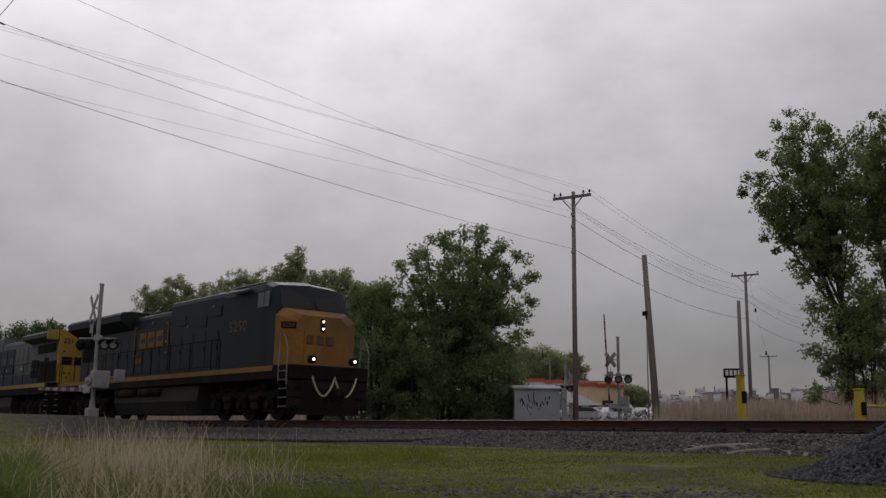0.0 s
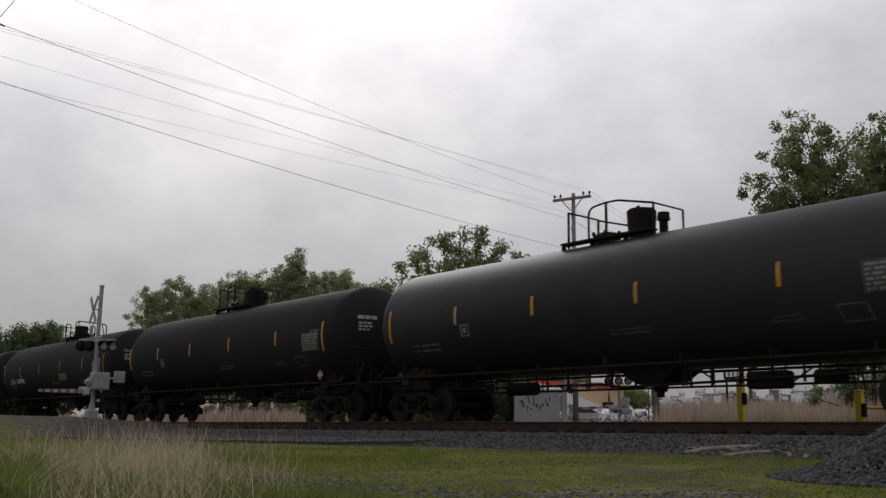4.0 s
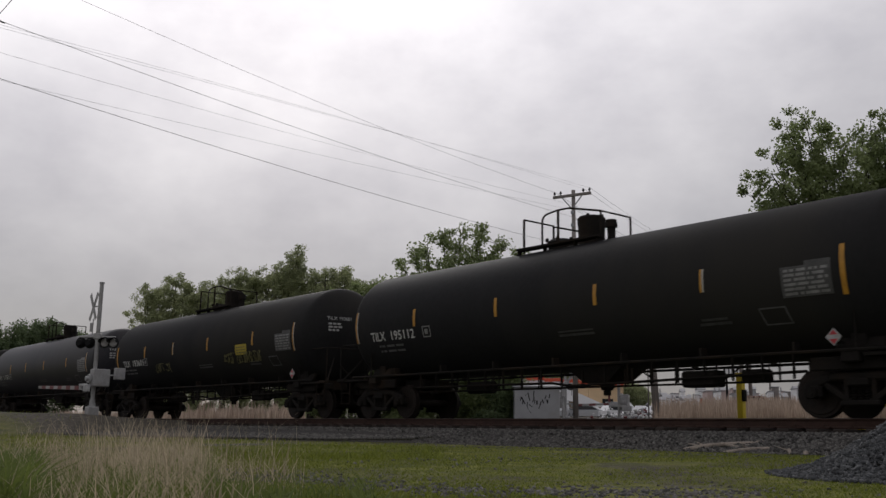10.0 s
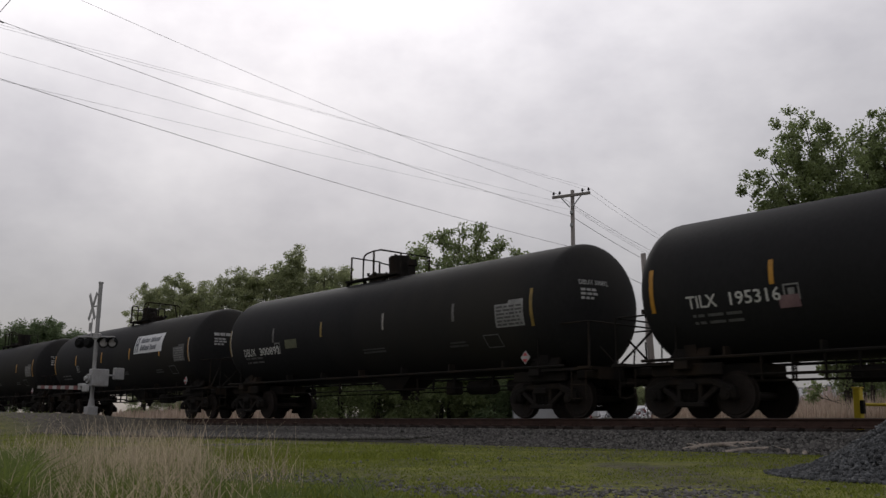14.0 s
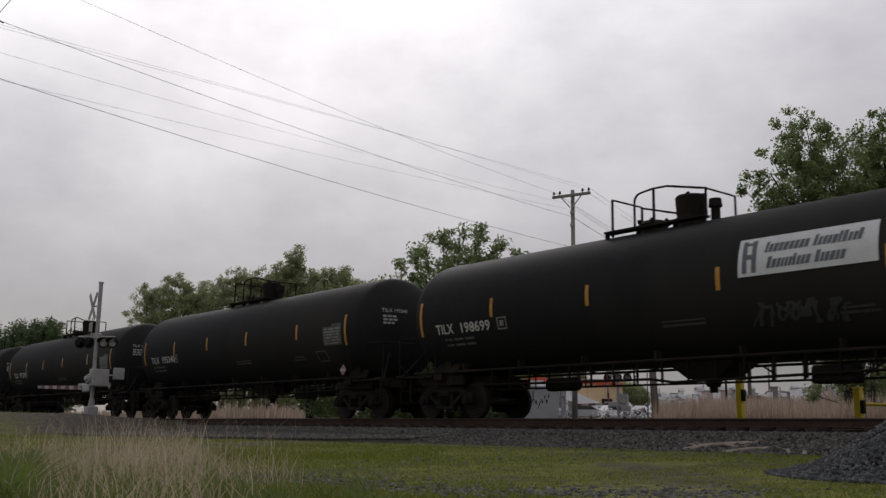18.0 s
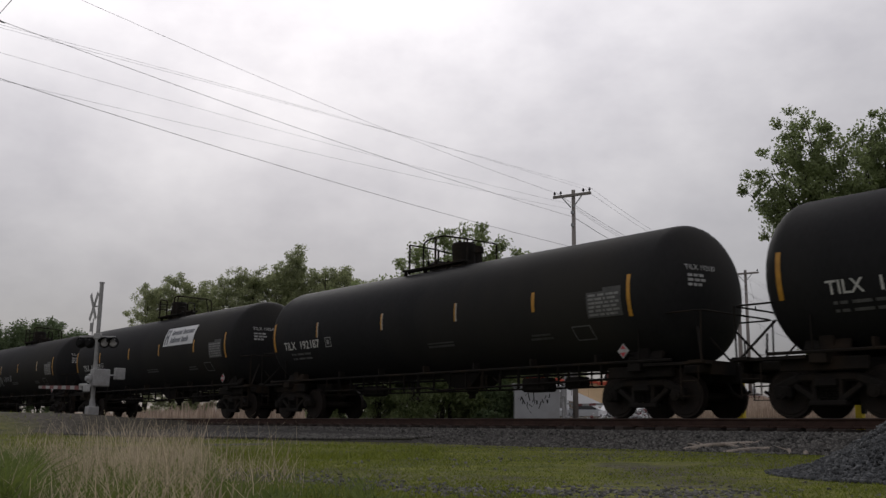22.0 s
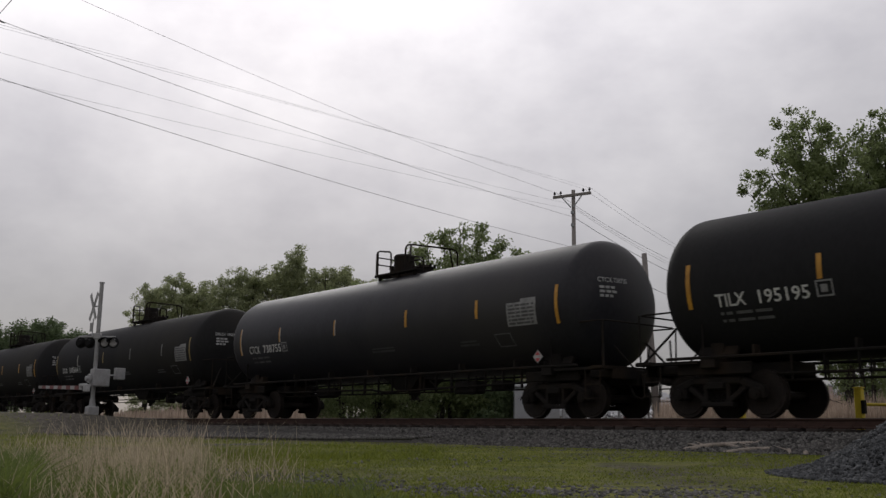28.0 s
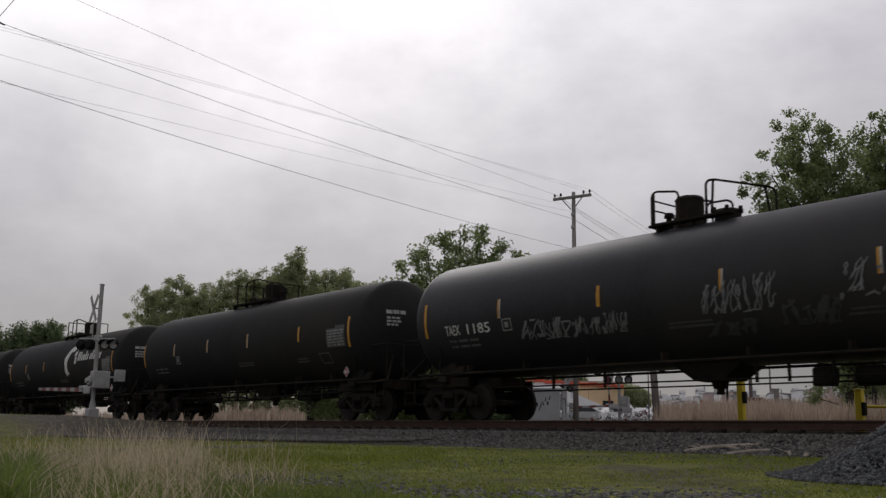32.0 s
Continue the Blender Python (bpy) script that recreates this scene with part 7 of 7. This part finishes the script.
# yellow gate posts
def yellow_post(place, height, bar):
    top = thing("gate_post", Matrix.Translation(place), "chipped yellow steel gate post", "post", "yellow gate posts")
    bm = bmesh.new()
    box(bm, (0, 0, height / 2 - 0.1), (0.17, 0.17, height + 0.2), 0.02)
    part("upright", bm, M_POST, top)
    bm = bmesh.new()
    box(bm, (0, 0, height + 0.015), (0.20, 0.20, 0.03), 0.006)
    part("cap", bm, M_POST, top)
    bm = bmesh.new()
    box(bm, (0.10, -0.02, height * 0.72), (0.10, 0.12, 0.30), 0.01)
    box(bm, (0.10, -0.02, height * 0.25), (0.10, 0.12, 0.16), 0.01)
    part("hinge_plate", bm, M_UNDER, top)
    if bar:
        bm = bmesh.new()
        tube(bm, [(0.05, 0, height - 0.36), (3.4, 2.4, height - 0.42)], 0.035, 8)
        part("bar", bm, M_POST, top, "yellow gate bar")
    return top


yellow_post((-14.28, 4.53, -0.74), 1.97, False)
yellow_post((-10.86, 3.97, -0.74), 1.50, True)

# ---- store building and what stands round it ----
LOT = ground_z(-60, 60)
store = thing("store_building", pose(-80.3, 58.1, LOT, 0, 0, 50.25), "low tan store building with an orange-red fascia", "building")
for k in range(7):
    bm = bmesh.new()
    box(bm, (1.0 + 2.0 * k, 4.0, 2.3), (1.98, 8.0, 4.6), 0.02)
    part("wall_panel", bm, M_WALLT if k > 3 else M_WALLW, store)
for k in range(14):
    bm = bmesh.new()
    box(bm, (0.5 + 1.0 * k, -0.2, 4.86 - 0.05 * k - (0.1 if k % 2 else 0)), (0.98, 0.25, 0.36), 0.03)
    part("fascia_panel", bm, M_FASCIA, store, "orange-red fascia panel")
bm = bmesh.new()
box(bm, (7.0, 4.1, 4.64), (14.2, 8.2, 0.12), 0.02)
part("roof", bm, M_ROOFG, store)
for x in (9.0, 12.2):
    bm = bmesh.new()
    box(bm, (x, -0.03, 1.3), (1.2, 0.08, 2.4), 0.01)
    part("door", bm, M_GLASS, store)
bm = bmesh.new()
cyl(bm, (5.9, 2.0, 4.7), (5.9, 2.0, 7.2), 0.05, seg=8)
part("vent_pipe", bm, M_SIGPAINT, store)

tent = thing("white_tent", pose(-78.4, 56.5, LOT, 0, 0, 50.25), "white tent with a sloping roof before the store", "tent")
bm = bmesh.new()
loft(bm, [[(0.0, 0, 2.1), (0.2, 0, 3.9), (6.5, 0, 3.9), (11.6, 0, 1.7), (11.6, 0, 1.5)], [(0.0, 4, 2.1), (0.2, 4, 4.2), (6.5, 4, 4.2), (11.6, 4, 1.9), (11.6, 4, 1.7)]])
part("canopy", bm, M_WALLW, tent)
bm = bmesh.new()
box(bm, (3.4, 0.1, 1.1), (6.8, 0.06, 2.2))
part("side_sheet", bm, M_WALLW, tent)
for x in (0.1, 3.5, 7.0, 11.5):
    bm = bmesh.new()
    cyl(bm, (x, 0, 0), (x, 0, 1.8), 0.05, seg=8)
    part("tent_pole", bm, M_SIGPAINT, tent)


def parked_car(place, turn, kind, paint, label):
    top = thing("parked_car", pose(*place, 0, 0, turn), label, "car", "parked cars")
    bm = bmesh.new()
    L, h = (4.6, 1.45) if kind == "car" else (5.2, 1.9)
    side = [(-L / 2, 0.35), (-L / 2, 0.85), (-L / 2 + 0.7, 0.98), (-L / 2 + 1.2, h), (L / 2 - 1.9, h), (L / 2 - 1.1, 0.98), (L / 2 - 0.1, 0.82), (L / 2, 0.35)]
    loft(bm, [[(x, y * (0.86 if z > 1.2 else 1.0), z) for x, z in side] for y in (-0.9, 0.9)])
    part("body", bm, paint, top)
    bm = bmesh.new()
    loft(bm, [[(-L / 2 + 0.95, y, 1.0), (-L / 2 + 1.3, y * 0.88, h - 0.08), (L / 2 - 1.98, y * 0.88, h - 0.08), (L / 2 - 1.35, y, 1.0)] for y in (-0.915, 0.915)])
    part("windows", bm, M_GLASS, top)
    for x in (-L / 2 + 0.85, L / 2 - 0.9):
        for y in (-0.85, 0.85):
            bm = bmesh.new()
            cyl(bm, (x, y - 0.1, 0.32), (x, y + 0.1, 0.32), 0.32, seg=14)
            w = part("wheel", bm, M_TYRE, top)
            bm = bmesh.new()
            cyl(bm, (x, y - 0.105, 0.32), (x, y + 0.105, 0.32), 0.19, seg=12)
            part("hub", bm, M_GALV, w)
    return top


for k, (x, y, a) in enumerate(((-70.2, 53.6, 40), (-68.3, 55.8, 120), (-66.4, 57.6, 30), (-64.6, 59.6, 70), (-62.6, 61.4, 125), (-66, 62, 20), (-61, 66, 40), (-60, 70, 110), (-58, 75, 50), (-55, 79, 30), (-50, 82, 60), (-47, 86, 20), (-44, 88, 35))):
    kind = "van" if k in (1, 5, 8, 11) else "car"
    paint = (M_WALLW, M_CARS, M_CARS, M_WALLW)[k % 4]
    parked_car((x, y, ground_z(x, y)), a, kind, paint, ("white parked car beyond the track", "silver parked car beyond the track")[0 if paint is M_WALLW else 1])
parked_car((-39.5, 45.0, ground_z(-39.5, 45)), 40, "car", M_STRIPE, "dull red parked car half hidden by reeds")

# a dark-framed sign on a post, unreadable
sign = thing("roadside_sign", pose(-51.8, 61.0, LOT, 0, 0, 40), "dark-framed roadside sign with pale unreadable bars", "sign")
bm = bmesh.new()
cyl(bm, (-0.6, 0, 0), (-0.6, 0, 4.9), 0.10, seg=10)
part("post", bm, M_BLACK, sign)
bm = bmesh.new()
box(bm, (0, 0, 4.5), (1.7, 0.18, 0.86), 0.03)
board = part("board", bm, M_BLACK, sign)
for k in range(4):
    bm = bmesh.new()
    box(bm, (-0.55 + 0.37 * k, -0.10, 4.52), (0.26, 0.03, 0.5), 0.01)
    part("bar", bm, M_WALLW, board, "pale bar in place of lettering")

# narrow pale blocks along the horizon, standing in for indistinct clutter
rng = random.Random(8)
for k in range(180):
    az, d = radians(-37.6 + 18.0 * (k + rng.random()) / 180), rng.uniform(122, 170)
    x, y = EYE[0] + d * math.sin(az), EYE[1] + d * math.cos(az)
    w, h, m = rng.uniform(0.3, 1.0), rng.uniform(1.4, 3.2), rng.choice((M_WALLW, M_WALLW, M_WALLW, M_WALLW, M_CABINET, M_WALLP, M_WALLP, M_POLE, M_FASCIA if k % 5 == 0 else M_WALLW))
    b = thing("horizon_block", pose(x, y, ground_z(x, y), 0, 0, 40 + rng.uniform(-8, 8)), "narrow pale block standing in for clutter on the horizon", "building", "low buildings on the horizon")
    bm = bmesh.new()
    box(bm, (0, 0, h / 2), (w, 4, h), 0.03)
    part("wall", bm, m, b)
    bm = bmesh.new()
    if rng.random() < 0.5:
        loft(bm, [[(t, -2.1, h), (t, 0, h + 0.5), (t, 2.1, h)] for t in (-w / 2 - 0.1, w / 2 + 0.1)])
    else:
        box(bm, (0, 0, h + 0.05), (w + 0.2, 4.2, 0.1), 0.02)
    part("roof", bm, M_ROOFG, b)
    for j in range(int(w / 1.2)):
        bm = bmesh.new()
        box(bm, (-w / 2 + 0.6 + 1.2 * j, -2.0, h * 0.6), (0.5, 0.08, 0.6), 0.01)
        part("window", bm, M_GLASS, b)
    if k % 6 == 0:
        bm = bmesh.new()
        cyl(bm, (w / 3, 0.5, h), (w / 3, 0.5, h + rng.uniform(0.6, 1.4)), 0.10, seg=8)
        part("vent_pipe", bm, M_ROOFG, b)

# ---- sleepers ----
bm = bmesh.new()
box(bm, (0, 0, 0), (0.23, 2.6, 0.18), 0.012)
me = bpy.data.meshes.new("sleeper")
bm.to_mesh(me)
bm.free()
me.materials.append(M_TIE)
bed = bpy.data.objects["ballast_bed"]
rng = random.Random(5)
for k in range(230):
    ob = new("sleeper", me)
    ob.parent = bed
    ob.matrix_local = pose(-118 + 0.55 * k + rng.uniform(-0.02, 0.02), rng.uniform(-0.05, 0.05), -0.276 + rng.uniform(-0.01, 0.008), 0, rng.uniform(-1, 1), rng.uniform(-1.2, 1.2))


bm = bmesh.new()
box(bm, (0, 0, 0), (0.20, 0.36, 0.024), 0.004)
for y in (-0.12, 0.12):
    box(bm, (0.05 if y > 0 else -0.05, y, 0.03), (0.035, 0.035, 0.05))
me = bpy.data.meshes.new("tie_plate")
bm.to_mesh(me)
bm.free()
me.materials.append(M_RAIL)
for k in range(85):
    ob = new("tie_plate", me)
    ob.parent = bed
    ob.matrix_local = pose(-44.0 + 0.55 * k - 0.25, -0.7525, -0.172)


# ---- loose stones, grass and reeds ----
def stones(name, centres, sizes, seed, material, label, category):
    g = np.random.default_rng(seed)
    n = len(centres)
    cube = np.array([(x, y, z) for x in (-1, 1) for y in (-1, 1) for z in (-1, 1)], float)
    quads = np.array([(0, 1, 3, 2), (4, 6, 7, 5), (0, 4, 5, 1), (2, 3, 7, 6), (0, 2, 6, 4), (1, 5, 7, 3)])
    v = cube[None] * (0.55 + 0.9 * g.random((n, 8, 3)))
    v *= np.array([1.0, 0.8, 0.62])
    ax = g.normal(size=(n, 3))
    ax /= np.linalg.norm(ax, axis=1)[:, None]
    an = g.random(n) * 6.28
    c, s = np.cos(an)[:, None, None], np.sin(an)[:, None, None]
    cr = np.cross(ax[:, None, :], v)
    v = v * c + cr * s + ax[:, None, :] * (v * ax[:, None, :]).sum(2, keepdims=True) * (1 - c)
    v = v * (np.asarray(sizes)[:, None, None] * 0.5) + np.asarray(centres)[:, None, :]
    f = (np.arange(n)[:, None, None] * 8 + quads[None]).reshape(-1, 4)
    return tagged(mesh_np(name, v.reshape(-1, 3), f, material), label, category, kind="stuff")


def bed_height(y):
    ys = [p[0] for p in prof]
    return np.interp(y, ys, [p[1] for p in prof])


g = np.random.default_rng(1)
n = 30000
x = -3.0 - 47.0 * g.random(n) ** 1.6
y = -3.3 + 2.0 * g.random(n) ** 1.15
stones("ballast_stones", np.stack([x, y, bed_height(y) + 0.012 * g.random(n)], 1), 0.032 + 0.028 * g.random(n), 2, M_STONE, "loose grey ballast stones along the track", "gravel")

n = 14000
x = -17.0 - 33.0 * g.random(n) ** 1.3
y = -6.9 + 3.4 * g.random(n)
y = np.where(x > -27, np.maximum(y, -4.1 - 2.6 * np.clip((-17 - x) / 10, 0, 1)), y)
h = np.interp(y, (-6.9, -4.7, -2.2), (-0.60, -0.55, -0.36))
stones("shoulder_stones", np.stack([x, y, h + 0.012 * g.random(n)], 1), 0.03 + 0.03 * g.random(n), 12, M_STONE, "loose grey stones spread beside the track", "gravel")

n = 24000
a, r = g.random(n) * 6.28, 1.96 * np.sqrt(g.random(n))
h = 1.35 * np.clip(1 - r / 1.95, 0, 1) ** 1.75
px_, py_ = -3.55 + r * np.cos(a), -8.0 + r * np.sin(a)
stones("gravel_pile", np.stack([px_, py_, GROUND + 0.03 + h + 0.025 * g.random(n)], 1), 0.022 + 0.026 * g.random(n) ** 1.5, 3, M_PILE, "heap of blue-grey crushed stone on the grass", "gravel heap")
bm = bmesh.new()
rings = [[bm.verts.new((-3.55 + rr * math.cos(t), -8.0 + rr * math.sin(t), GROUND + 1.35 * max(0, 1 - rr / 1.95) ** 1.75)) for t in np.linspace(0, 2 * math.pi, 33)[:-1]] for rr in (0.05, 0.25, 0.5, 0.8, 1.1, 1.5, 2.0)]
for p, q in zip(rings, rings[1:]):
    for k in range(32):
        bm.faces.new((p[k], p[(k + 1) % 32], q[(k + 1) % 32], q[k]))
tagged(part("gravel_heap_core", bm, M_BED, smooth=True), "packed dark core of the gravel heap", "gravel heap", kind="stuff")

pts, sz = [], []
for cx, cy, sx, sy, cnt in ((-6.3, -13.0, 1.0, 0.30, 800), (-4.3, -11.9, 0.45, 0.6, 700), (-9.0, -7.3, 0.8, 1.6, 300), (-12.0, -4.9, 3.0, 0.5, 600), (-8.0, -10.8, 2.5, 2.0, 120), (-5.0, -13.0, 0.4, 0.3, 250)):
    sx_, sy_ = cx + sx * g.normal(size=cnt), cy + sy * g.normal(size=cnt)
    pts.append(np.stack([sx_, sy_, np.array([ground_z(a, b) for a, b in zip(sx_, sy_)])], 1))
    sz.append(0.014 + 0.026 * g.random(cnt) ** 2)
stones("scattered_stones", np.concatenate(pts), np.concatenate(sz), 4, M_STONE, "small stones scattered over the grass", "gravel")


def blades(name, base, height, width, lean, seed, material, label, category):
    """Bent tapering blades, two quads and a narrow tip each."""
    g = np.random.default_rng(seed)
    n = len(base)
    a, t = g.random(n) * 6.28, g.random(n) * 6.28
    side = np.stack([np.cos(a), np.sin(a), np.zeros(n)], 1) * np.asarray(width)[:, None] * 0.5
    bend = np.stack([np.cos(t), np.sin(t), np.zeros(n)], 1) * (np.asarray(lean) * np.asarray(height))[:, None]
    up = np.stack([np.zeros(n), np.zeros(n), np.asarray(height)], 1)
    rows_ = []
    for s, w in ((0, 1.0), (0.4, 0.9), (0.75, 0.6), (1.0, 0.12)):
        c = base + up * (s - 0.12 * s * s) + bend * s * s
        rows_ += [c - side * w, c + side * w]
    v = np.stack(rows_, 1).reshape(-1, 3)
    quads = np.array([(0, 1, 3, 2), (2, 3, 5, 4), (4, 5, 7, 6)])
    f = (np.arange(n)[:, None, None] * 8 + quads[None]).reshape(-1, 4)
    return tagged(mesh_np(name, v, f, material), label, category, kind="stuff")


def fan(n, az0, az1, d0, d1, seed, power=1.0, z=None):
    """Random feet on the ground within a wedge of the plan, seen from the camera's stand."""
    g = np.random.default_rng(seed)
    az = np.radians(az0 + (az1 - az0) * g.random(n))
    d = d0 + (d1 - d0) * g.random(n) ** power
    x, y = EYE[0] + d * np.sin(az), EYE[1] + d * np.cos(az)
    zz = np.array([ground_z(a, b) for a, b in zip(x, y)]) if z is None else np.full(n, z)
    return np.stack([x, y, zz - 0.01], 1)


def thinned(b, scale, level, seed):
    """Keeps feet where a broad noise is high, so that the growth is patchy."""
    keep = [noise.noise((p[0] * scale, p[1] * scale, seed)) > level for p in b]
    return b[np.array(keep)]


def faded(n, az0, spread, d0, d1, power, seed):
    """Feet thinning out from az0 towards the right."""
    g = np.random.default_rng(seed)
    az = np.radians(az0 + spread * g.random(n) ** power)
    d = d0 + (d1 - d0) * g.random(n) ** 0.8
    x, y = EYE[0] + d * np.sin(az), EYE[1] + d * np.cos(az)
    return np.stack([x, y, np.array([ground_z(a, b) for a, b in zip(x, y)]) - 0.01], 1)


lawn = fan(70000, -66, -26, 5.2, 19, 5, 1.2)
lawn = thinned(lawn[lawn[:, 1] < -2.9], 0.35, -0.30, 2.0)
k = len(lawn)
blades("short_grass", lawn, 0.012 + 0.030 * g.random(k), 0.008 + 0.006 * g.random(k), 0.3 + 0.6 * g.random(k), 6, M_LAWN, "patchy short green grass", "grass")
dry = np.concatenate([faded(1900, -75.0, 11.0, 4.8, 12.5, 0.9, 7), faded(180, -64, 6, 4.8, 10, 2.0, 8)])
dry = thinned(dry, 0.8, -0.22, 5.0)
k = len(dry)
tall = np.array([0.75 + 0.5 * noise.noise((p[0] * 0.7, p[1] * 0.7, 9)) for p in dry])
blades("tall_dry_grass", dry, (0.26 + 0.42 * g.random(k)) * tall * 1.05, 0.0025 + 0.0035 * g.random(k) ** 2, 0.05 + 0.75 * g.random(k) ** 1.6, 10, M_DRY, "tall dry tan grass stalks", "grass")
stalks = faded(45, -73.0, 14.0, 5.0, 10.5, 1.0, 51)
k = len(stalks)
blades("tall_stalks", stalks, 0.34 + 0.24 * g.random(k), 0.003 + 0.003 * g.random(k), 0.03 + 0.22 * g.random(k), 52, M_DRY, "single tall dry stalks standing above the grass", "grass")
thatch = np.concatenate([faded(2300, -76.0, 12.5, 4.6, 12.5, 1.0, 21), faded(200, -64, 5, 4.6, 10, 2.0, 23)])
thatch = thinned(thatch, 0.9, -0.2, 11.0)
k = len(thatch)
blades("dry_thatch", thatch, 0.08 + 0.20 * g.random(k), 0.004 + 0.004 * g.random(k), 0.3 + 0.9 * g.random(k), 22, M_DRY, "low matted dry grass", "grass")
low = thinned(np.concatenate([faded(7000, -77, 14, 4.6, 13, 1.0, 11), faded(1500, -63, 9, 4.6, 7.5, 1.5, 24)]), 0.6, -0.1, 7.0)
k = len(low)
blades("grass_undergrowth", low, 0.06 + 0.16 * g.random(k), 0.005 + 0.005 * g.random(k), 0.3 + 0.6 * g.random(k), 12, M_WEED, "green grass growing among the dry stalks", "grass")
weeds = np.concatenate([fan(3800, -77, -72.8, 4.8, 9.0, 13), fan(500, -61.5, -58.5, 4.9, 5.6, 14), fan(350, -55.5, -52.5, 4.7, 5.3, 15)])
k = len(weeds)
blades("leafy_weeds", weeds, (0.06 + 0.26 * g.random(k)) * np.where(np.arange(k) < 3800, 1.0, 0.35), 0.008 + 0.012 * g.random(k), 0.3 + 0.8 * g.random(k), 16, M_WEED, "fresh leafy green weeds", "weeds")
verge = np.concatenate([fan(26000, -79, -50, 12, 42, 41, 1.3)])
verge = thinned(verge[(verge[:, 1] < -7.5 + 2.0 * np.random.default_rng(44).random(len(verge))) & ~((verge[:, 0] < -38.2) & (verge[:, 0] > -47.8))], 0.5, -0.15, 4.0)
k = len(verge)
blades("verge_grass", verge, 0.03 + 0.09 * g.random(k) ** 2, 0.012 + 0.012 * g.random(k), 0.3 + 0.6 * g.random(k), 42, M_LAWN, "patchy grass on the verge by the crossing", "grass")
reeds = np.concatenate([fan(22000, -36.9, -21, 33, 62, 17, 1.3), fan(900, -37.9, -36.9, 36, 62, 19)])
k = len(reeds)
blades("reed_field", reeds, (0.9 + 0.75 * g.random(k) ** 1.3) * np.array([1.0 + 0.35 * noise.noise((p[0] * 0.35, p[1] * 0.35, 3)) for p in reeds]), 0.022 + 0.02 * g.random(k), 0.02 + 0.22 * g.random(k) ** 2, 18, M_REED, "field of tall dry brown reeds", "reeds")
meadow = np.concatenate([fan(7000, -72, -56, 56, 100, 20), ])
meadow = meadow[(meadow[:, 1] > 6) & ((meadow[:, 0] < -48.5))]
k = len(meadow)
blades("dry_meadow", meadow, 0.9 + 0.8 * g.random(k), 0.05 + 0.05 * g.random(k), 0.02 + 0.2 * g.random(k) ** 2, 21, M_REED, "dry tan meadow beyond the crossing", "meadow")

# ---- dead branches on the ballast ----
def branch(pts, r, twigs, seed):
    rng = random.Random(seed)
    bm = bmesh.new()
    for a, b, k in zip(pts, pts[1:], range(9)):
        limb_mesh(bm, a, b, r * (1 - 0.2 * k), r * (0.8 - 0.2 * k), 7, 0.05, rng)
    for t in range(twigs):
        p = Vector(pts[t % (len(pts) - 1)]).lerp(Vector(pts[t % (len(pts) - 1) + 1]), rng.random())
        limb_mesh(bm, p, p + Vector((rng.uniform(-0.3, 0.6), rng.uniform(-0.2, 0.3), rng.uniform(-0.02, 0.08))), r * 0.4, 0.005, 5, 0.2, rng)
    tagged(part("dead_branch", bm, M_WOOD, smooth=True), "bleached dead branch lying on the ballast", "branch", "dead branches on the ballast")


branch([(-10.60, -2.95, -0.61), (-10.25, -2.8, -0.52), (-9.90, -2.75, -0.48), (-9.55, -2.75, -0.54), (-9.20, -2.8, -0.56)], 0.055, 4, 1)
branch([(-9.80, -3.05, -0.64), (-9.45, -2.95, -0.57), (-9.00, -2.8, -0.53)], 0.045, 3, 2)
branch([(-10.00, -2.6, -0.48), (-9.50, -2.5, -0.45)], 0.035, 3, 3)
branch([(-8.60, -2.9, -0.55), (-8.47, -3.05, -0.64)], 0.035, 1, 4)
branch([(-8.25, -3.0, -0.58), (-8.20, -3.1, -0.66)], 0.045, 1, 5)

# pale clutter heaped before the store
n = 260
az_, d_ = np.radians(-38.6 + 1.1 * g.normal(size=n)), 62 + 2.0 * g.normal(size=n)
cx_, cy_ = EYE[0] + d_ * np.sin(az_), EYE[1] + d_ * np.cos(az_)
for mat_, lo, hi in ((M_WALLW, 0, 130), (M_ROOFG, 130, 240), (M_STRIPE, 240, 260)):
    zz = np.array([ground_z(a, b) for a, b in zip(cx_[lo:hi], cy_[lo:hi])]) + np.abs(g.normal(size=hi - lo)) * 0.34
    stones("scrap_heap", np.stack([cx_[lo:hi], cy_[lo:hi], zz], 1), 0.08 + 0.20 * g.random(hi - lo) ** 2, 60 + lo, mat_, "heap of pale scrap beyond the track", "scrap heap")


def rolling(place, wheel, offset, radius):
    """Rows of a wheelset that turns while its wagon passes the stretch in view, one for every film frame."""
    start = max(0, math.ceil((-76 - place - offset) / SPEED * FPS))
    stop = min(32 * FPS, math.floor((6 - place - offset) / SPEED * FPS))
    x, _, z = wheel.location
    step = math.degrees(SPEED / FPS / radius)
    rows = [(f / FPS, pose(x, 0, z, 0, (f - start) * step, 0)) for f in range(start, stop + 1)]
    if not rows:
        return []
    if start > 0:
        rows.insert(0, (0, rows[0][1]))
    if stop < 32 * FPS:
        rows.append((32, rows[-1][1]))
    return rows


def motions():
    places = {}
    for car, place in TRAIN:
        places[car.name] = place
        walk(car, [(t, pose(place + SPEED * t, 0, 0)) for t in range(0, 33, 2)])
    for car, wheel, offset, radius in AXLES:
        rows = rolling(places[car.name], wheel, offset, radius)
        if rows:
            walk(wheel, rows)


motions()
